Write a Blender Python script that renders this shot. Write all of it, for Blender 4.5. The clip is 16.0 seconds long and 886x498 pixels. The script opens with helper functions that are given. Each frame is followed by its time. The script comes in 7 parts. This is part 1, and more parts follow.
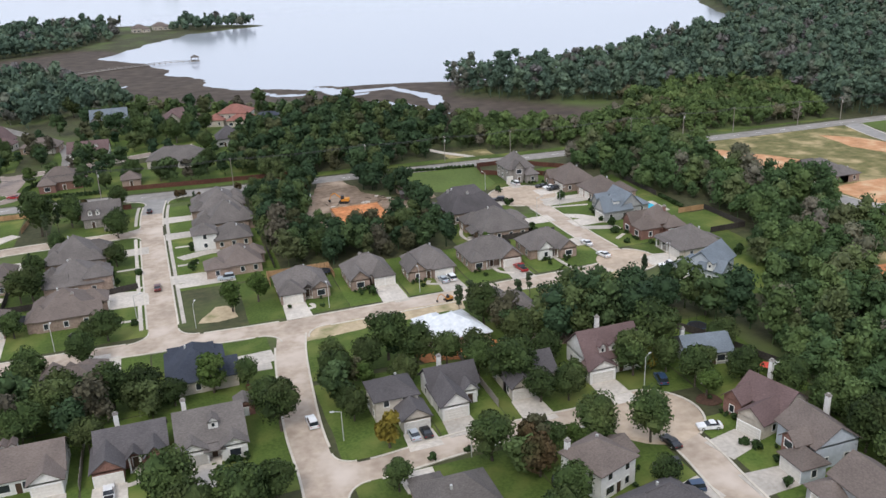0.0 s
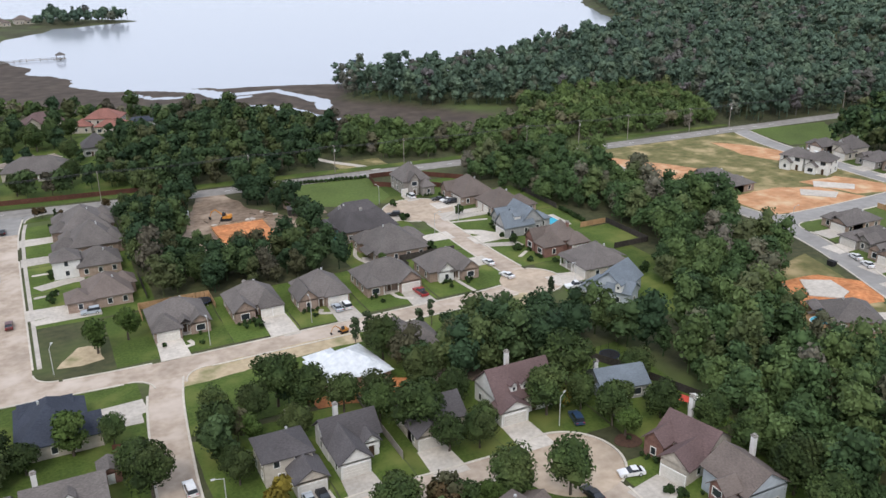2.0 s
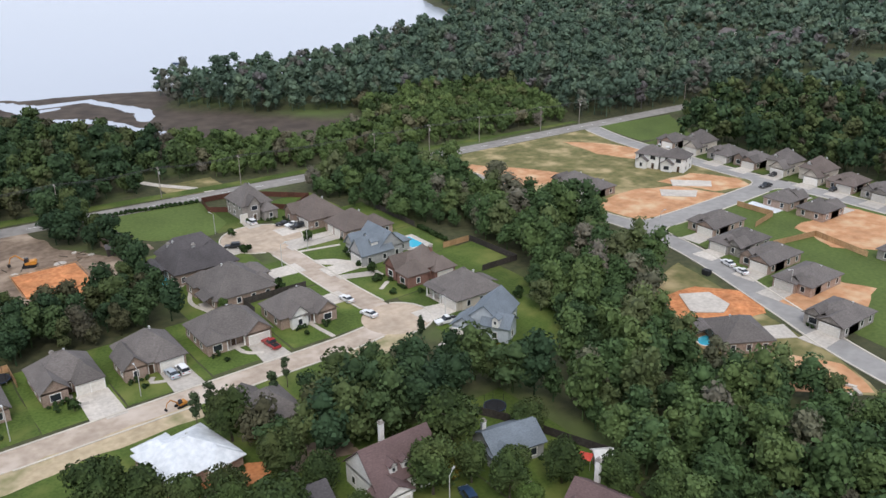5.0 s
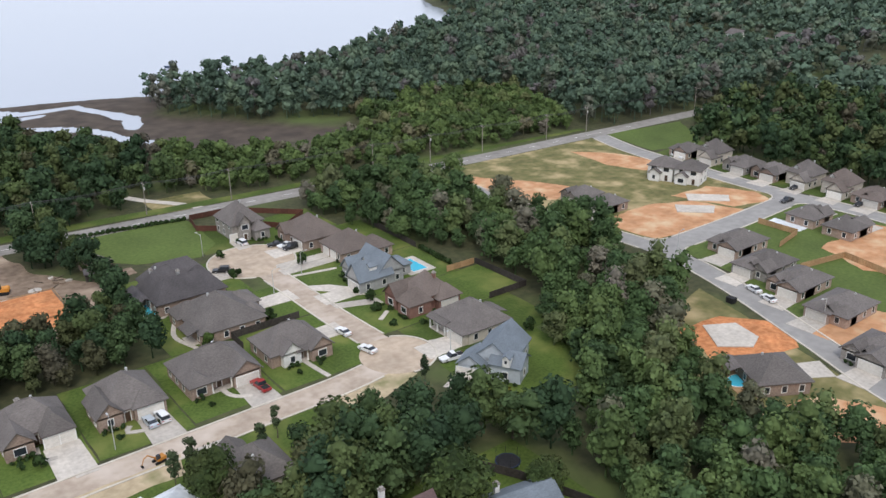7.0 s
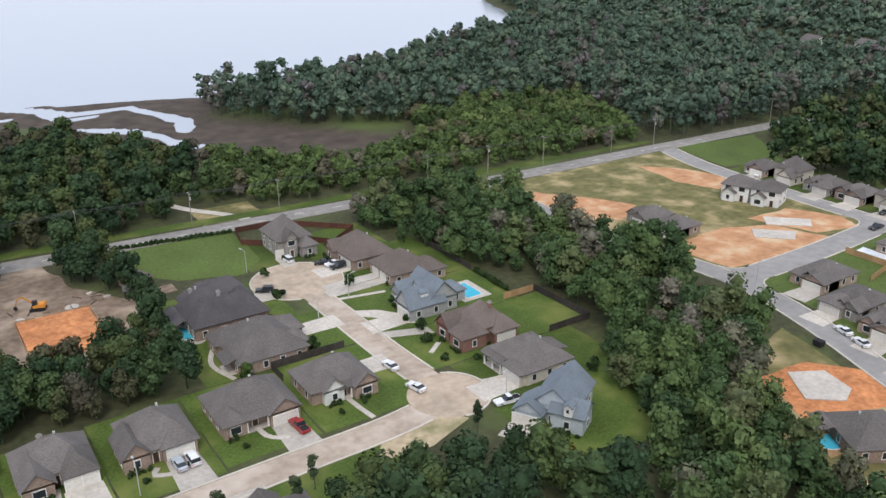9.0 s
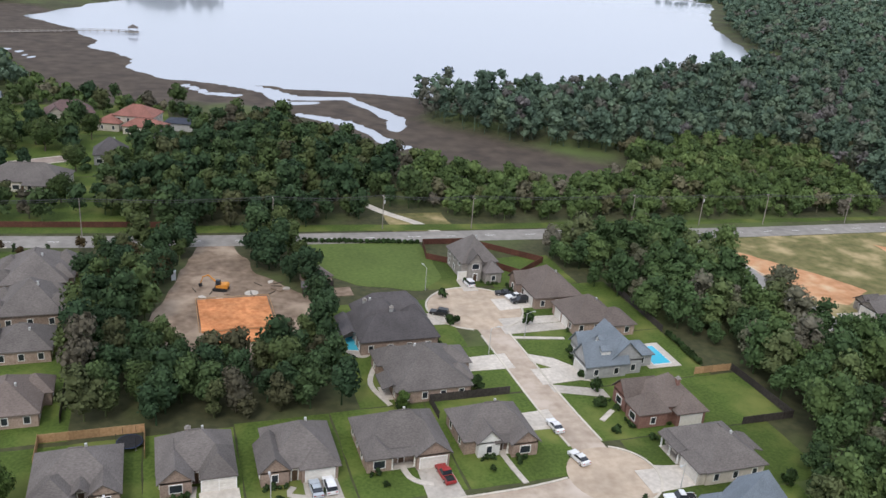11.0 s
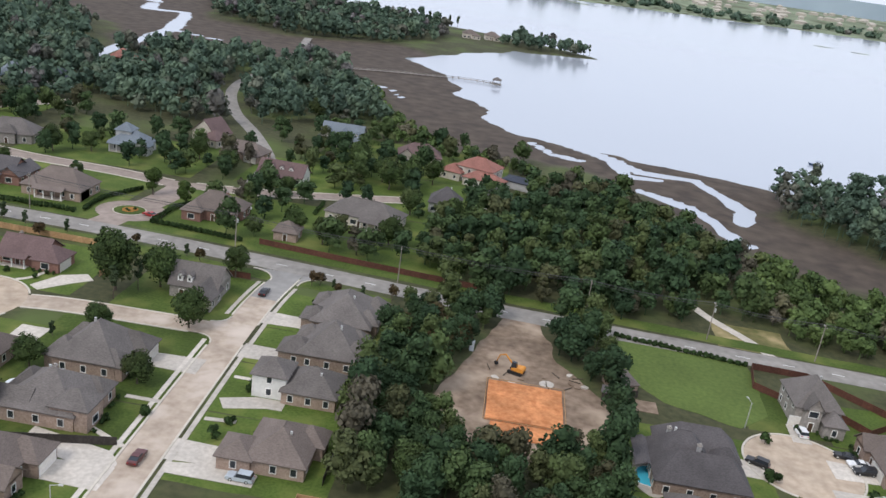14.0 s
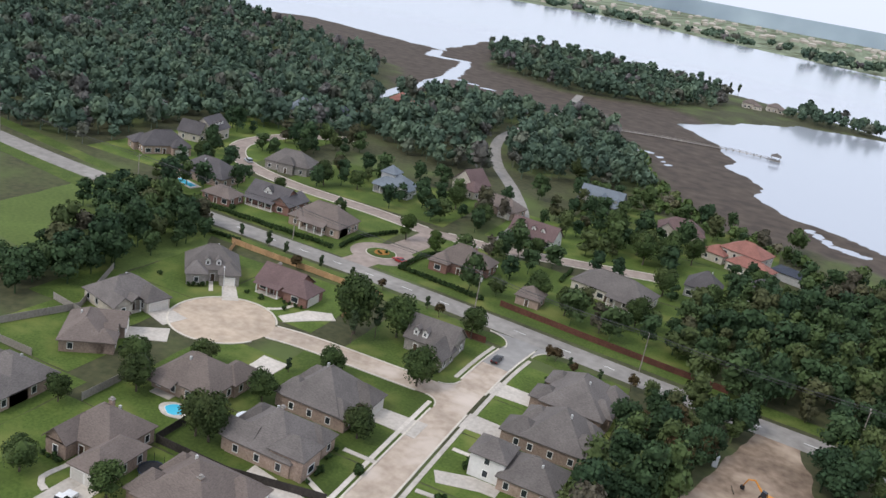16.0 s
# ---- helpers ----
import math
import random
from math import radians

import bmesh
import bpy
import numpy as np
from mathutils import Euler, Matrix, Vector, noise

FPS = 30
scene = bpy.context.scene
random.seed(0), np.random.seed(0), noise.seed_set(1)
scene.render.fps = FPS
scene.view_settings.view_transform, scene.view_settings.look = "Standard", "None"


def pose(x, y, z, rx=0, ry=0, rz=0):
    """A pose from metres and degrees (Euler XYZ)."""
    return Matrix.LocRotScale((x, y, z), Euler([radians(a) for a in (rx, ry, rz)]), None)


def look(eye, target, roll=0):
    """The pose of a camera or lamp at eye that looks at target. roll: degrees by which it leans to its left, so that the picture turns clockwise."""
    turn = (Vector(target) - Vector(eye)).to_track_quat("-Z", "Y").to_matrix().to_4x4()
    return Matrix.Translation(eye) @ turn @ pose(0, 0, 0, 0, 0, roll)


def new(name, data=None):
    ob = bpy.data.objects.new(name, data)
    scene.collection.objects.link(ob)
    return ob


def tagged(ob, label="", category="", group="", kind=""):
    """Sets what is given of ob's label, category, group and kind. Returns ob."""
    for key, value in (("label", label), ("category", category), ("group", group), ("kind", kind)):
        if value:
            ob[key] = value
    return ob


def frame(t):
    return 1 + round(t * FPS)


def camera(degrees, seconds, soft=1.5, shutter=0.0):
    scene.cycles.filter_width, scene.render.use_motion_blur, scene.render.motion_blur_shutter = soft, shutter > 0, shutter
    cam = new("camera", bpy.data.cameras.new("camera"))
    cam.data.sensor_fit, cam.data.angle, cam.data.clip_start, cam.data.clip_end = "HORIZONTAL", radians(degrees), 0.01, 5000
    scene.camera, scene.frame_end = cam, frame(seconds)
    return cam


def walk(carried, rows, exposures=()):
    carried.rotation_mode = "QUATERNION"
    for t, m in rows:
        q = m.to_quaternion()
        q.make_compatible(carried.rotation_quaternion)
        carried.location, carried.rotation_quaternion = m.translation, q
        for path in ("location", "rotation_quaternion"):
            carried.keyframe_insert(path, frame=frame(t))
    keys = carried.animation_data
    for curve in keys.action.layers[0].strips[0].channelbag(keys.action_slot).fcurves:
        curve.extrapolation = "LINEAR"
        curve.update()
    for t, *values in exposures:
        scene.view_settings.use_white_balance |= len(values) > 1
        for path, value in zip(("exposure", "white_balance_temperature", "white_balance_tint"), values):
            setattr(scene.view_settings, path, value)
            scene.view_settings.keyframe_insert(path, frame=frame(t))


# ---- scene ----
cam = camera(55.0, 16.0)
PATH = [
    (0, (1.08, 2.48, 89.36), (30.03, 91.57, 54.36), -2.43),
    (0.5, (2.17, 6.68, 89.62), (32.31, 95.29, 54.41), -0.68),
    (1, (3.39, 11.10, 89.75), (34.11, 99.46, 54.41), -1.22),
    (1.5, (4.76, 15.64, 89.81), (41.11, 101.78, 54.35), -1.88),
    (2, (6.27, 20.23, 89.82), (47.10, 104.28, 54.19), -0.70),
    (2.5, (7.93, 24.81, 89.83), (52.74, 106.75, 54.07), -0.72),
    (3, (9.74, 29.35, 89.85), (59.02, 108.62, 53.96), -0.74),
    (3.5, (11.68, 33.80, 89.88), (65.10, 110.26, 53.83), -0.69),
    (4, (13.75, 38.14, 89.95), (69.17, 113.06, 53.69), -0.62),
    (6.5, (25.41, 58.04, 90.60), (81.58, 132.06, 53.63), -0.56),
    (7, (27.86, 61.71, 90.74), (84.00, 135.70, 53.69), -0.63),
    (7.5, (30.28, 65.30, 90.88), (86.38, 139.29, 53.74), -0.67),
    (8, (32.66, 68.85, 91.00), (88.68, 142.87, 53.82), -0.73),
    (8.5, (34.97, 72.36, 91.11), (89.13, 147.77, 53.97), -2.86),
    (9, (37.17, 75.86, 91.18), (88.21, 153.39, 53.99), -0.50),
    (9.5, (39.23, 79.36, 91.24), (84.43, 160.45, 54.09), 2.30),
    (12, (46.62, 97.25, 91.30), (68.33, 188.08, 55.55), 4.90),
    (12.5, (47.35, 100.92, 91.32), (62.41, 193.25, 56.00), 5.54),
    (13, (47.77, 104.60, 91.37), (56.01, 197.96, 56.51), 6.47),
    (13.5, (47.89, 108.26, 91.44), (49.30, 202.12, 56.98), 7.31),
    (14, (47.69, 111.87, 91.56), (42.17, 205.73, 57.51), 8.09),
    (14.5, (47.18, 115.40, 91.72), (34.89, 208.74, 58.02), 8.74),
    (15, (46.34, 118.79, 91.92), (27.04, 211.06, 58.55), 9.17),
    (15.5, (45.19, 121.99, 92.17), (18.62, 212.55, 59.10), 9.65),
    (16, (43.75, 124.94, 92.45), (9.76, 213.09, 59.69), 10.26),
]
walk(cam, [(t, look(eye, target, roll)) for t, eye, target, roll in PATH])

# ---------------------------------------------------------------- light
scene.view_settings.exposure = 0.0
world = bpy.data.worlds.new("overcast_sky")
scene.world = world
world.use_nodes = True
wt = world.node_tree
for n in list(wt.nodes):
    wt.nodes.remove(n)
sky = wt.nodes.new("ShaderNodeTexSky")
sky.sky_type = "NISHITA"
sky.sun_disc = False
sky.sun_elevation, sky.sun_rotation = radians(48), radians(215)
sky.air_density, sky.dust_density, sky.ozone_density = 1.0, 4.0, 1.0
wmul = wt.nodes.new("ShaderNodeVectorMath")
wmul.operation = "SCALE"
wmul.inputs["Scale"].default_value = 0.10
wmix = wt.nodes.new("ShaderNodeMix")
wmix.data_type = "RGBA"
wmix.inputs[0].default_value = 0.75
wmix.inputs[7].default_value = (1.09, 1.18, 1.39, 1)
wbg = wt.nodes.new("ShaderNodeBackground")
wbg.inputs["Strength"].default_value = 1.0
wout = wt.nodes.new("ShaderNodeOutputWorld")
wt.links.new(sky.outputs[0], wmul.inputs[0])
wt.links.new(wmul.outputs[0], wmix.inputs[6])
wt.links.new(wmix.outputs[2], wbg.inputs["Color"])
wt.links.new(wbg.outputs[0], wout.inputs["Surface"])
sun = new("sun", bpy.data.lights.new("sun", "SUN"))
sun.data.energy, sun.data.angle, sun.data.color = 1.3, radians(14), (1.0, 0.96, 0.90)
sun.matrix_world = look((-60, -90, 130), (0, 0, 0))

# ---------------------------------------------------------------- materials
def material(name, dark, light, scale=1.0, rough=0.85, big=0.06, swing=0.3, bump=0.0, rand=0.0, metal=0.0, stretch=(1, 1, 1), island=0.0, spec=0.3, third=None):
    """Two noises: fine grain between dark and light, and broad patches; rand and island vary the value by object and by piece."""
    mat = bpy.data.materials.new(name)
    mat.use_nodes = True
    nt = mat.node_tree
    b = nt.nodes["Principled BSDF"]
    geo = nt.nodes.new("ShaderNodeNewGeometry")
    mp = nt.nodes.new("ShaderNodeMapping")
    mp.inputs["Scale"].default_value = stretch
    nt.links.new(geo.outputs["Position"], mp.inputs["Vector"])
    n1 = nt.nodes.new("ShaderNodeTexNoise")
    n1.inputs["Scale"].default_value, n1.inputs["Detail"].default_value = scale, 4
    nt.links.new(mp.outputs[0], n1.inputs["Vector"])
    ramp = nt.nodes.new("ShaderNodeMapRange")
    ramp.inputs[1].default_value, ramp.inputs[2].default_value = 0.3, 0.7
    nt.links.new(n1.outputs[0], ramp.inputs[0])
    mix = nt.nodes.new("ShaderNodeMix")
    mix.data_type = "RGBA"
    mix.inputs[6].default_value, mix.inputs[7].default_value = (*dark, 1), (*light, 1)
    nt.links.new(ramp.outputs[0], mix.inputs[0])
    col = mix.outputs[2]
    n2 = nt.nodes.new("ShaderNodeTexNoise")
    n2.inputs["Scale"].default_value, n2.inputs["Detail"].default_value = big, 3
    nt.links.new(geo.outputs["Position"], n2.inputs["Vector"])
    if third:
        r3 = nt.nodes.new("ShaderNodeMapRange")
        r3.inputs[1].default_value, r3.inputs[2].default_value = 0.5, 0.68
        nt.links.new(n2.outputs[0], r3.inputs[0])
        m3 = nt.nodes.new("ShaderNodeMix")
        m3.data_type = "RGBA"
        m3.inputs[7].default_value = (*third, 1)
        nt.links.new(r3.outputs[0], m3.inputs[0])
        nt.links.new(col, m3.inputs[6])
        col = m3.outputs[2]
    val = nt.nodes.new("ShaderNodeMapRange")
    val.inputs[1].default_value, val.inputs[2].default_value = 0.25, 0.75
    val.inputs[3].default_value, val.inputs[4].default_value = 1 - swing, 1 + swing
    nt.links.new(n2.outputs[0], val.inputs[0])
    out = val.outputs[0]
    for amount, source in ((rand, "ob"), (island, "geo")):
        if amount:
            src = nt.nodes.new("ShaderNodeObjectInfo").outputs["Random"] if source == "ob" else geo.outputs["Random Per Island"]
            mr = nt.nodes.new("ShaderNodeMapRange")
            mr.inputs[3].default_value, mr.inputs[4].default_value = 1 - amount, 1 + amount
            nt.links.new(src, mr.inputs[0])
            mm = nt.nodes.new("ShaderNodeMath")
            mm.operation = "MULTIPLY"
            nt.links.new(out, mm.inputs[0])
            nt.links.new(mr.outputs[0], mm.inputs[1])
            out = mm.outputs[0]
    sc = nt.nodes.new("ShaderNodeVectorMath")
    sc.operation = "SCALE"
    nt.links.new(col, sc.inputs[0])
    nt.links.new(out, sc.inputs["Scale"])
    nt.links.new(sc.outputs[0], b.inputs["Base Color"])
    b.inputs["Roughness"].default_value, b.inputs["Metallic"].default_value = rough, metal
    b.inputs["Specular IOR Level"].default_value = spec
    if bump:
        bp = nt.nodes.new("ShaderNodeBump")
        bp.inputs["Strength"].default_value, bp.inputs["Distance"].default_value = 1.0, bump
        nt.links.new(n1.outputs[0], bp.inputs["Height"])
        nt.links.new(bp.outputs[0], b.inputs["Normal"])
    return mat


ROAD = material("road_concrete", (0.375, 0.295, 0.23), (0.51, 0.42, 0.335), 0.55, 0.9, 0.11, 0.2, 0.01, third=(0.50, 0.425, 0.36))
CUL = material("sandy_concrete", (0.40, 0.31, 0.23), (0.53, 0.43, 0.33), 0.5, 0.9, 0.14, 0.18, 0.01)
GREYROAD = material("grey_road", (0.265, 0.252, 0.238), (0.335, 0.32, 0.302), 0.4, 0.9, 0.06, 0.15, 0.01)
BROWNROAD = material("brown_grey_road", (0.25, 0.20, 0.17), (0.35, 0.285, 0.245), 0.4, 0.9, 0.06, 0.2, 0.01)
ASPHALT = material("aged_asphalt", (0.225, 0.208, 0.19), (0.31, 0.288, 0.262), 0.4, 0.9, 0.05, 0.18, 0.01)
CONCRETE = material("pale_concrete", (0.45, 0.405, 0.35), (0.58, 0.53, 0.47), 1.2, 0.85, 0.2, 0.14, 0.005, rand=0.14)
KERB = material("kerb_concrete", (0.50, 0.45, 0.38), (0.62, 0.57, 0.49), 1.0, 0.85, 0.1, 0.15)
PAINT = material("road_paint", (0.7, 0.7, 0.66), (0.8, 0.8, 0.76), 2.0, 0.8)
LAWN = material("mown_lawn", (0.056, 0.092, 0.015), (0.098, 0.142, 0.027), 1.6, 0.95, 0.09, 0.3, 0.03, rand=0.2, third=(0.125, 0.142, 0.036))
FIELD = material("field_grass", (0.072, 0.108, 0.024), (0.11, 0.148, 0.036), 1.0, 0.95, 0.05, 0.2, 0.03)
ROUGHGRASS = material("rough_grass", (0.10, 0.12, 0.035), (0.17, 0.165, 0.06), 0.7, 0.95, 0.07, 0.25, 0.04, third=(0.34, 0.27, 0.14))
DRYGRASS = material("dry_grass", (0.115, 0.118, 0.04), (0.22, 0.19, 0.08), 0.35, 0.95, 0.1, 0.25, 0.04, third=(0.36, 0.28, 0.15))
ORANGE = material("orange_clay", (0.44, 0.16, 0.06), (0.64, 0.28, 0.12), 0.9, 0.95, 0.2, 0.3, 0.06)
PALECLAY = material("pale_clay", (0.47, 0.23, 0.11), (0.60, 0.335, 0.18), 0.4, 0.95, 0.14, 0.25, 0.05, third=(0.52, 0.37, 0.23))
SAND = material("sand", (0.42, 0.33, 0.21), (0.56, 0.45, 0.30), 0.7, 0.95, 0.15, 0.22, 0.04, third=(0.2, 0.19, 0.09))
DIRT = material("bare_dirt", (0.17, 0.12, 0.085), (0.30, 0.225, 0.165), 0.5, 0.95, 0.1, 0.3, 0.06, third=(0.36, 0.28, 0.21))
MULCH = material("mulch", (0.06, 0.035, 0.025), (0.11, 0.06, 0.04), 3.0, 0.95)
ROOFS = {
    "grey": material("grey_shingles", (0.108, 0.095, 0.088), (0.172, 0.154, 0.144), 2.2, 0.9, 0.25, 0.16, 0.03, rand=0.16, stretch=(1, 1, 5)),
    "brown": material("brown_shingles", (0.125, 0.100, 0.087), (0.19, 0.155, 0.137), 2.2, 0.9, 0.25, 0.14, 0.03, rand=0.12, stretch=(1, 1, 5)),
    "dark": material("dark_shingles", (0.075, 0.068, 0.07), (0.12, 0.11, 0.112), 2.2, 0.9, 0.25, 0.16, 0.03, rand=0.15, stretch=(1, 1, 5)),
    "navy": material("navy_shingles", (0.035, 0.042, 0.06), (0.06, 0.068, 0.09), 2.2, 0.9, 0.25, 0.16, 0.03, stretch=(1, 1, 5)),
    "blue": material("blue_grey_shingles", (0.14, 0.165, 0.19), (0.20, 0.23, 0.26), 2.2, 0.85, 0.25, 0.14, 0.03, rand=0.1, stretch=(1, 1, 5)),
    "red": material("terracotta_tiles", (0.22, 0.095, 0.075), (0.32, 0.15, 0.12), 2.0, 0.9, 0.3, 0.2, 0.05, stretch=(1, 1, 5)),
    "white": material("white_roof_wrap", (0.60, 0.63, 0.66), (0.78, 0.80, 0.82), 0.9, 0.6, 0.3, 0.12, 0.02),
    "maroon": material("maroon_shingles", (0.115, 0.075, 0.072), (0.17, 0.115, 0.11), 2.2, 0.9, 0.25, 0.14, 0.03, stretch=(1, 1, 5)),
}
WALLS = {
    "brick": material("tan_brick", (0.26, 0.185, 0.145), (0.40, 0.305, 0.25), 3.0, 0.9, 0.4, 0.15, 0.01, rand=0.15),
    "red": material("red_brick", (0.19, 0.10, 0.08), (0.28, 0.155, 0.125), 3.0, 0.9, 0.4, 0.15, 0.01),
    "stone": material("grey_stone", (0.22, 0.20, 0.18), (0.36, 0.33, 0.30), 2.0, 0.9, 0.4, 0.15, 0.02),
    "white": material("white_siding", (0.66, 0.65, 0.62), (0.76, 0.75, 0.72), 1.5, 0.7, 0.3, 0.08),
    "beige": material("beige_siding", (0.45, 0.40, 0.34), (0.56, 0.51, 0.44), 1.5, 0.8, 0.3, 0.1, rand=0.1),
    "blue": material("pale_blue_siding", (0.42, 0.46, 0.50), (0.50, 0.54, 0.58), 1.5, 0.8, 0.3, 0.1),
    "grey": material("grey_siding", (0.33, 0.33, 0.33), (0.42, 0.42, 0.41), 1.5, 0.8, 0.3, 0.1, rand=0.1),
}
TRIM = material("white_trim", (0.68, 0.67, 0.64), (0.78, 0.77, 0.74), 2.0, 0.6)
GARAGE = material("garage_door_paint", (0.58, 0.55, 0.50), (0.68, 0.65, 0.60), 2.0, 0.6, rand=0.15)
DOORWOOD = material("dark_door", (0.05, 0.03, 0.02), (0.09, 0.055, 0.035), 2.0, 0.5)
PANE = material("window_glass", (0.02, 0.025, 0.03), (0.035, 0.04, 0.05), 0.5, 0.06, spec=0.6)
BARK = material("bark", (0.07, 0.055, 0.042), (0.14, 0.115, 0.09), 4.0, 0.95, 0.5, 0.2, 0.03)
POLEWOOD = material("weathered_pole", (0.22, 0.19, 0.16), (0.32, 0.285, 0.25), 3.0, 0.9)
GREYWOOD = material("weathered_planks", (0.24, 0.215, 0.19), (0.34, 0.31, 0.28), 2.0, 0.9)
GALV = material("galvanised_metal", (0.5, 0.5, 0.49), (0.6, 0.6, 0.58), 2.0, 0.45, metal=0.3)
REDFENCE = material("red_brown_fence", (0.085, 0.035, 0.024), (0.13, 0.055, 0.038), 2.0, 0.85, rand=0.15)
TANFENCE = material("tan_cedar_fence", (0.33, 0.20, 0.10), (0.46, 0.29, 0.155), 2.0, 0.85, rand=0.15)
DARKFENCE = material("dark_fence", (0.035, 0.03, 0.027), (0.065, 0.056, 0.05), 2.0, 0.85, rand=0.15)
BLACK = material("black_rubber", (0.012, 0.012, 0.013), (0.025, 0.025, 0.027), 3.0, 0.8)
NET = material("trampoline_net", (0.02, 0.03, 0.06), (0.03, 0.045, 0.09), 3.0, 0.8)
YELLOW = material("machine_yellow", (0.5, 0.2, 0.03), (0.6, 0.26, 0.05), 2.0, 0.5)
REDCLOTH = material("red_canvas", (0.5, 0.06, 0.04), (0.6, 0.09, 0.06), 2.0, 0.7)
FLOWER = material("flower_bed", (0.25, 0.20, 0.03), (0.42, 0.12, 0.04), 2.5, 0.9)


def leaf_material(name, dark, light, third, island=0.3, rand=0.0):
    mat = material(name, dark, light, 0.35, 0.8, 0.085, 0.3, rand=rand, island=island, spec=0.15, third=third)
    b = mat.node_tree.nodes["Principled BSDF"]
    b.inputs["Subsurface Weight"].default_value = 0.0
    return mat


LEAF = leaf_material("oak_leaves", (0.030, 0.050, 0.017), (0.060, 0.090, 0.028), (0.055, 0.070, 0.024), 0.3, 0.28)
LEAF_LIGHT = leaf_material("light_green_leaves", (0.050, 0.085, 0.020), (0.085, 0.13, 0.034), (0.075, 0.10, 0.03), 0.3, 0.2)
LEAF_YELLOW = leaf_material("yellowing_leaves", (0.13, 0.11, 0.02), (0.22, 0.17, 0.03), (0.09, 0.10, 0.025), 0.3)
LEAF_BROWN = leaf_material("browning_leaves", (0.055, 0.042, 0.02), (0.10, 0.066, 0.032), (0.045, 0.05, 0.02), 0.3)
LEAF_PINE = leaf_material("pine_needles", (0.032, 0.052, 0.026), (0.055, 0.082, 0.038), (0.045, 0.062, 0.03), 0.3, 0.2)


def woods_material(name, stops):
    """Leaves whose colour runs through the stops from tree to tree."""
    mat = leaf_material(name, (0.78, 0.80, 0.76), (1.2, 1.2, 1.15), (1.0, 0.98, 0.95), 0.2)
    nt = mat.node_tree
    b = nt.nodes["Principled BSDF"]
    src = b.inputs["Base Color"].links[0].from_socket
    at = nt.nodes.new("ShaderNodeAttribute")
    at.attribute_name = "tint"
    rp = nt.nodes.new("ShaderNodeValToRGB")
    e = rp.color_ramp.elements
    e[0].position, e[0].color = stops[0][0], (*stops[0][1], 1)
    e[1].position, e[1].color = stops[-1][0], (*stops[-1][1], 1)
    for p, c in stops[1:-1]:
        n = e.new(p)
        n.color = (*c, 1)
    mu = nt.nodes.new("ShaderNodeVectorMath")
    mu.operation = "MULTIPLY"
    nt.links.new(at.outputs["Fac"], rp.inputs[0])
    nt.links.new(rp.outputs[0], mu.inputs[0])
    nt.links.new(src, mu.inputs[1])
    nt.links.new(mu.outputs[0], b.inputs["Base Color"])
    return mat


WOODS = woods_material("mixed_woodland_leaves", ((0.0, (0.029, 0.055, 0.028)), (0.45, (0.045, 0.077, 0.034)), (0.72, (0.071, 0.103, 0.038)), (0.86, (0.078, 0.099, 0.039)), (0.955, (0.075, 0.072, 0.041)), (1.0, (0.094, 0.084, 0.065))))
WOODS_MIX = woods_material("mixed_light_woodland_leaves", ((0.0, (0.045, 0.078, 0.034)), (0.45, (0.067, 0.112, 0.044)), (0.75, (0.099, 0.143, 0.051)), (0.9, (0.108, 0.125, 0.060)), (1.0, (0.168, 0.151, 0.127))))
WOODS_BRIGHT = woods_material("young_woodland_leaves", ((0.0, (0.063, 0.098, 0.037)), (0.5, (0.093, 0.138, 0.047)), (0.8, (0.120, 0.167, 0.058)), (0.92, (0.126, 0.120, 0.066)), (1.0, (0.155, 0.138, 0.112))))
# far woods: leaf colours lifted and blued to paint in distance haze
WOODS_FAR = woods_material("hazed_woodland_leaves", ((0.0, (0.066, 0.102, 0.076)), (0.5, (0.090, 0.135, 0.097)), (0.8, (0.116, 0.161, 0.108)), (0.93, (0.110, 0.113, 0.091)), (1.0, (0.138, 0.125, 0.133))))
HEDGE = leaf_material("clipped_hedge_leaves", (0.022, 0.042, 0.014), (0.042, 0.072, 0.022), (0.03, 0.052, 0.018), 0.35, 0.15)


def water_material(name, colour, rough, bump, scale):
    mat = bpy.data.materials.new(name)
    mat.use_nodes = True
    nt = mat.node_tree
    b = nt.nodes["Principled BSDF"]
    b.inputs["Base Color"].default_value = (*colour, 1)
    b.inputs["Roughness"].default_value, b.inputs["IOR"].default_value = rough, 1.33
    b.inputs["Specular IOR Level"].default_value = 0.5
    geo = nt.nodes.new("ShaderNodeNewGeometry")
    n = nt.nodes.new("ShaderNodeTexNoise")
    n.inputs["Scale"].default_value, n.inputs["Detail"].default_value = scale, 3
    nt.links.new(geo.outputs["Position"], n.inputs["Vector"])
    bp = nt.nodes.new("ShaderNodeBump")
    bp.inputs["Strength"].default_value, bp.inputs["Distance"].default_value = 1.0, bump
    nt.links.new(n.outputs[0], bp.inputs["Height"])
    nt.links.new(bp.outputs[0], b.inputs["Normal"])
    return mat


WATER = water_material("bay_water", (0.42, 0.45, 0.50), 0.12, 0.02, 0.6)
POOL = water_material("pool_water", (0.08, 0.50, 0.68), 0.05, 0.01, 2.0)


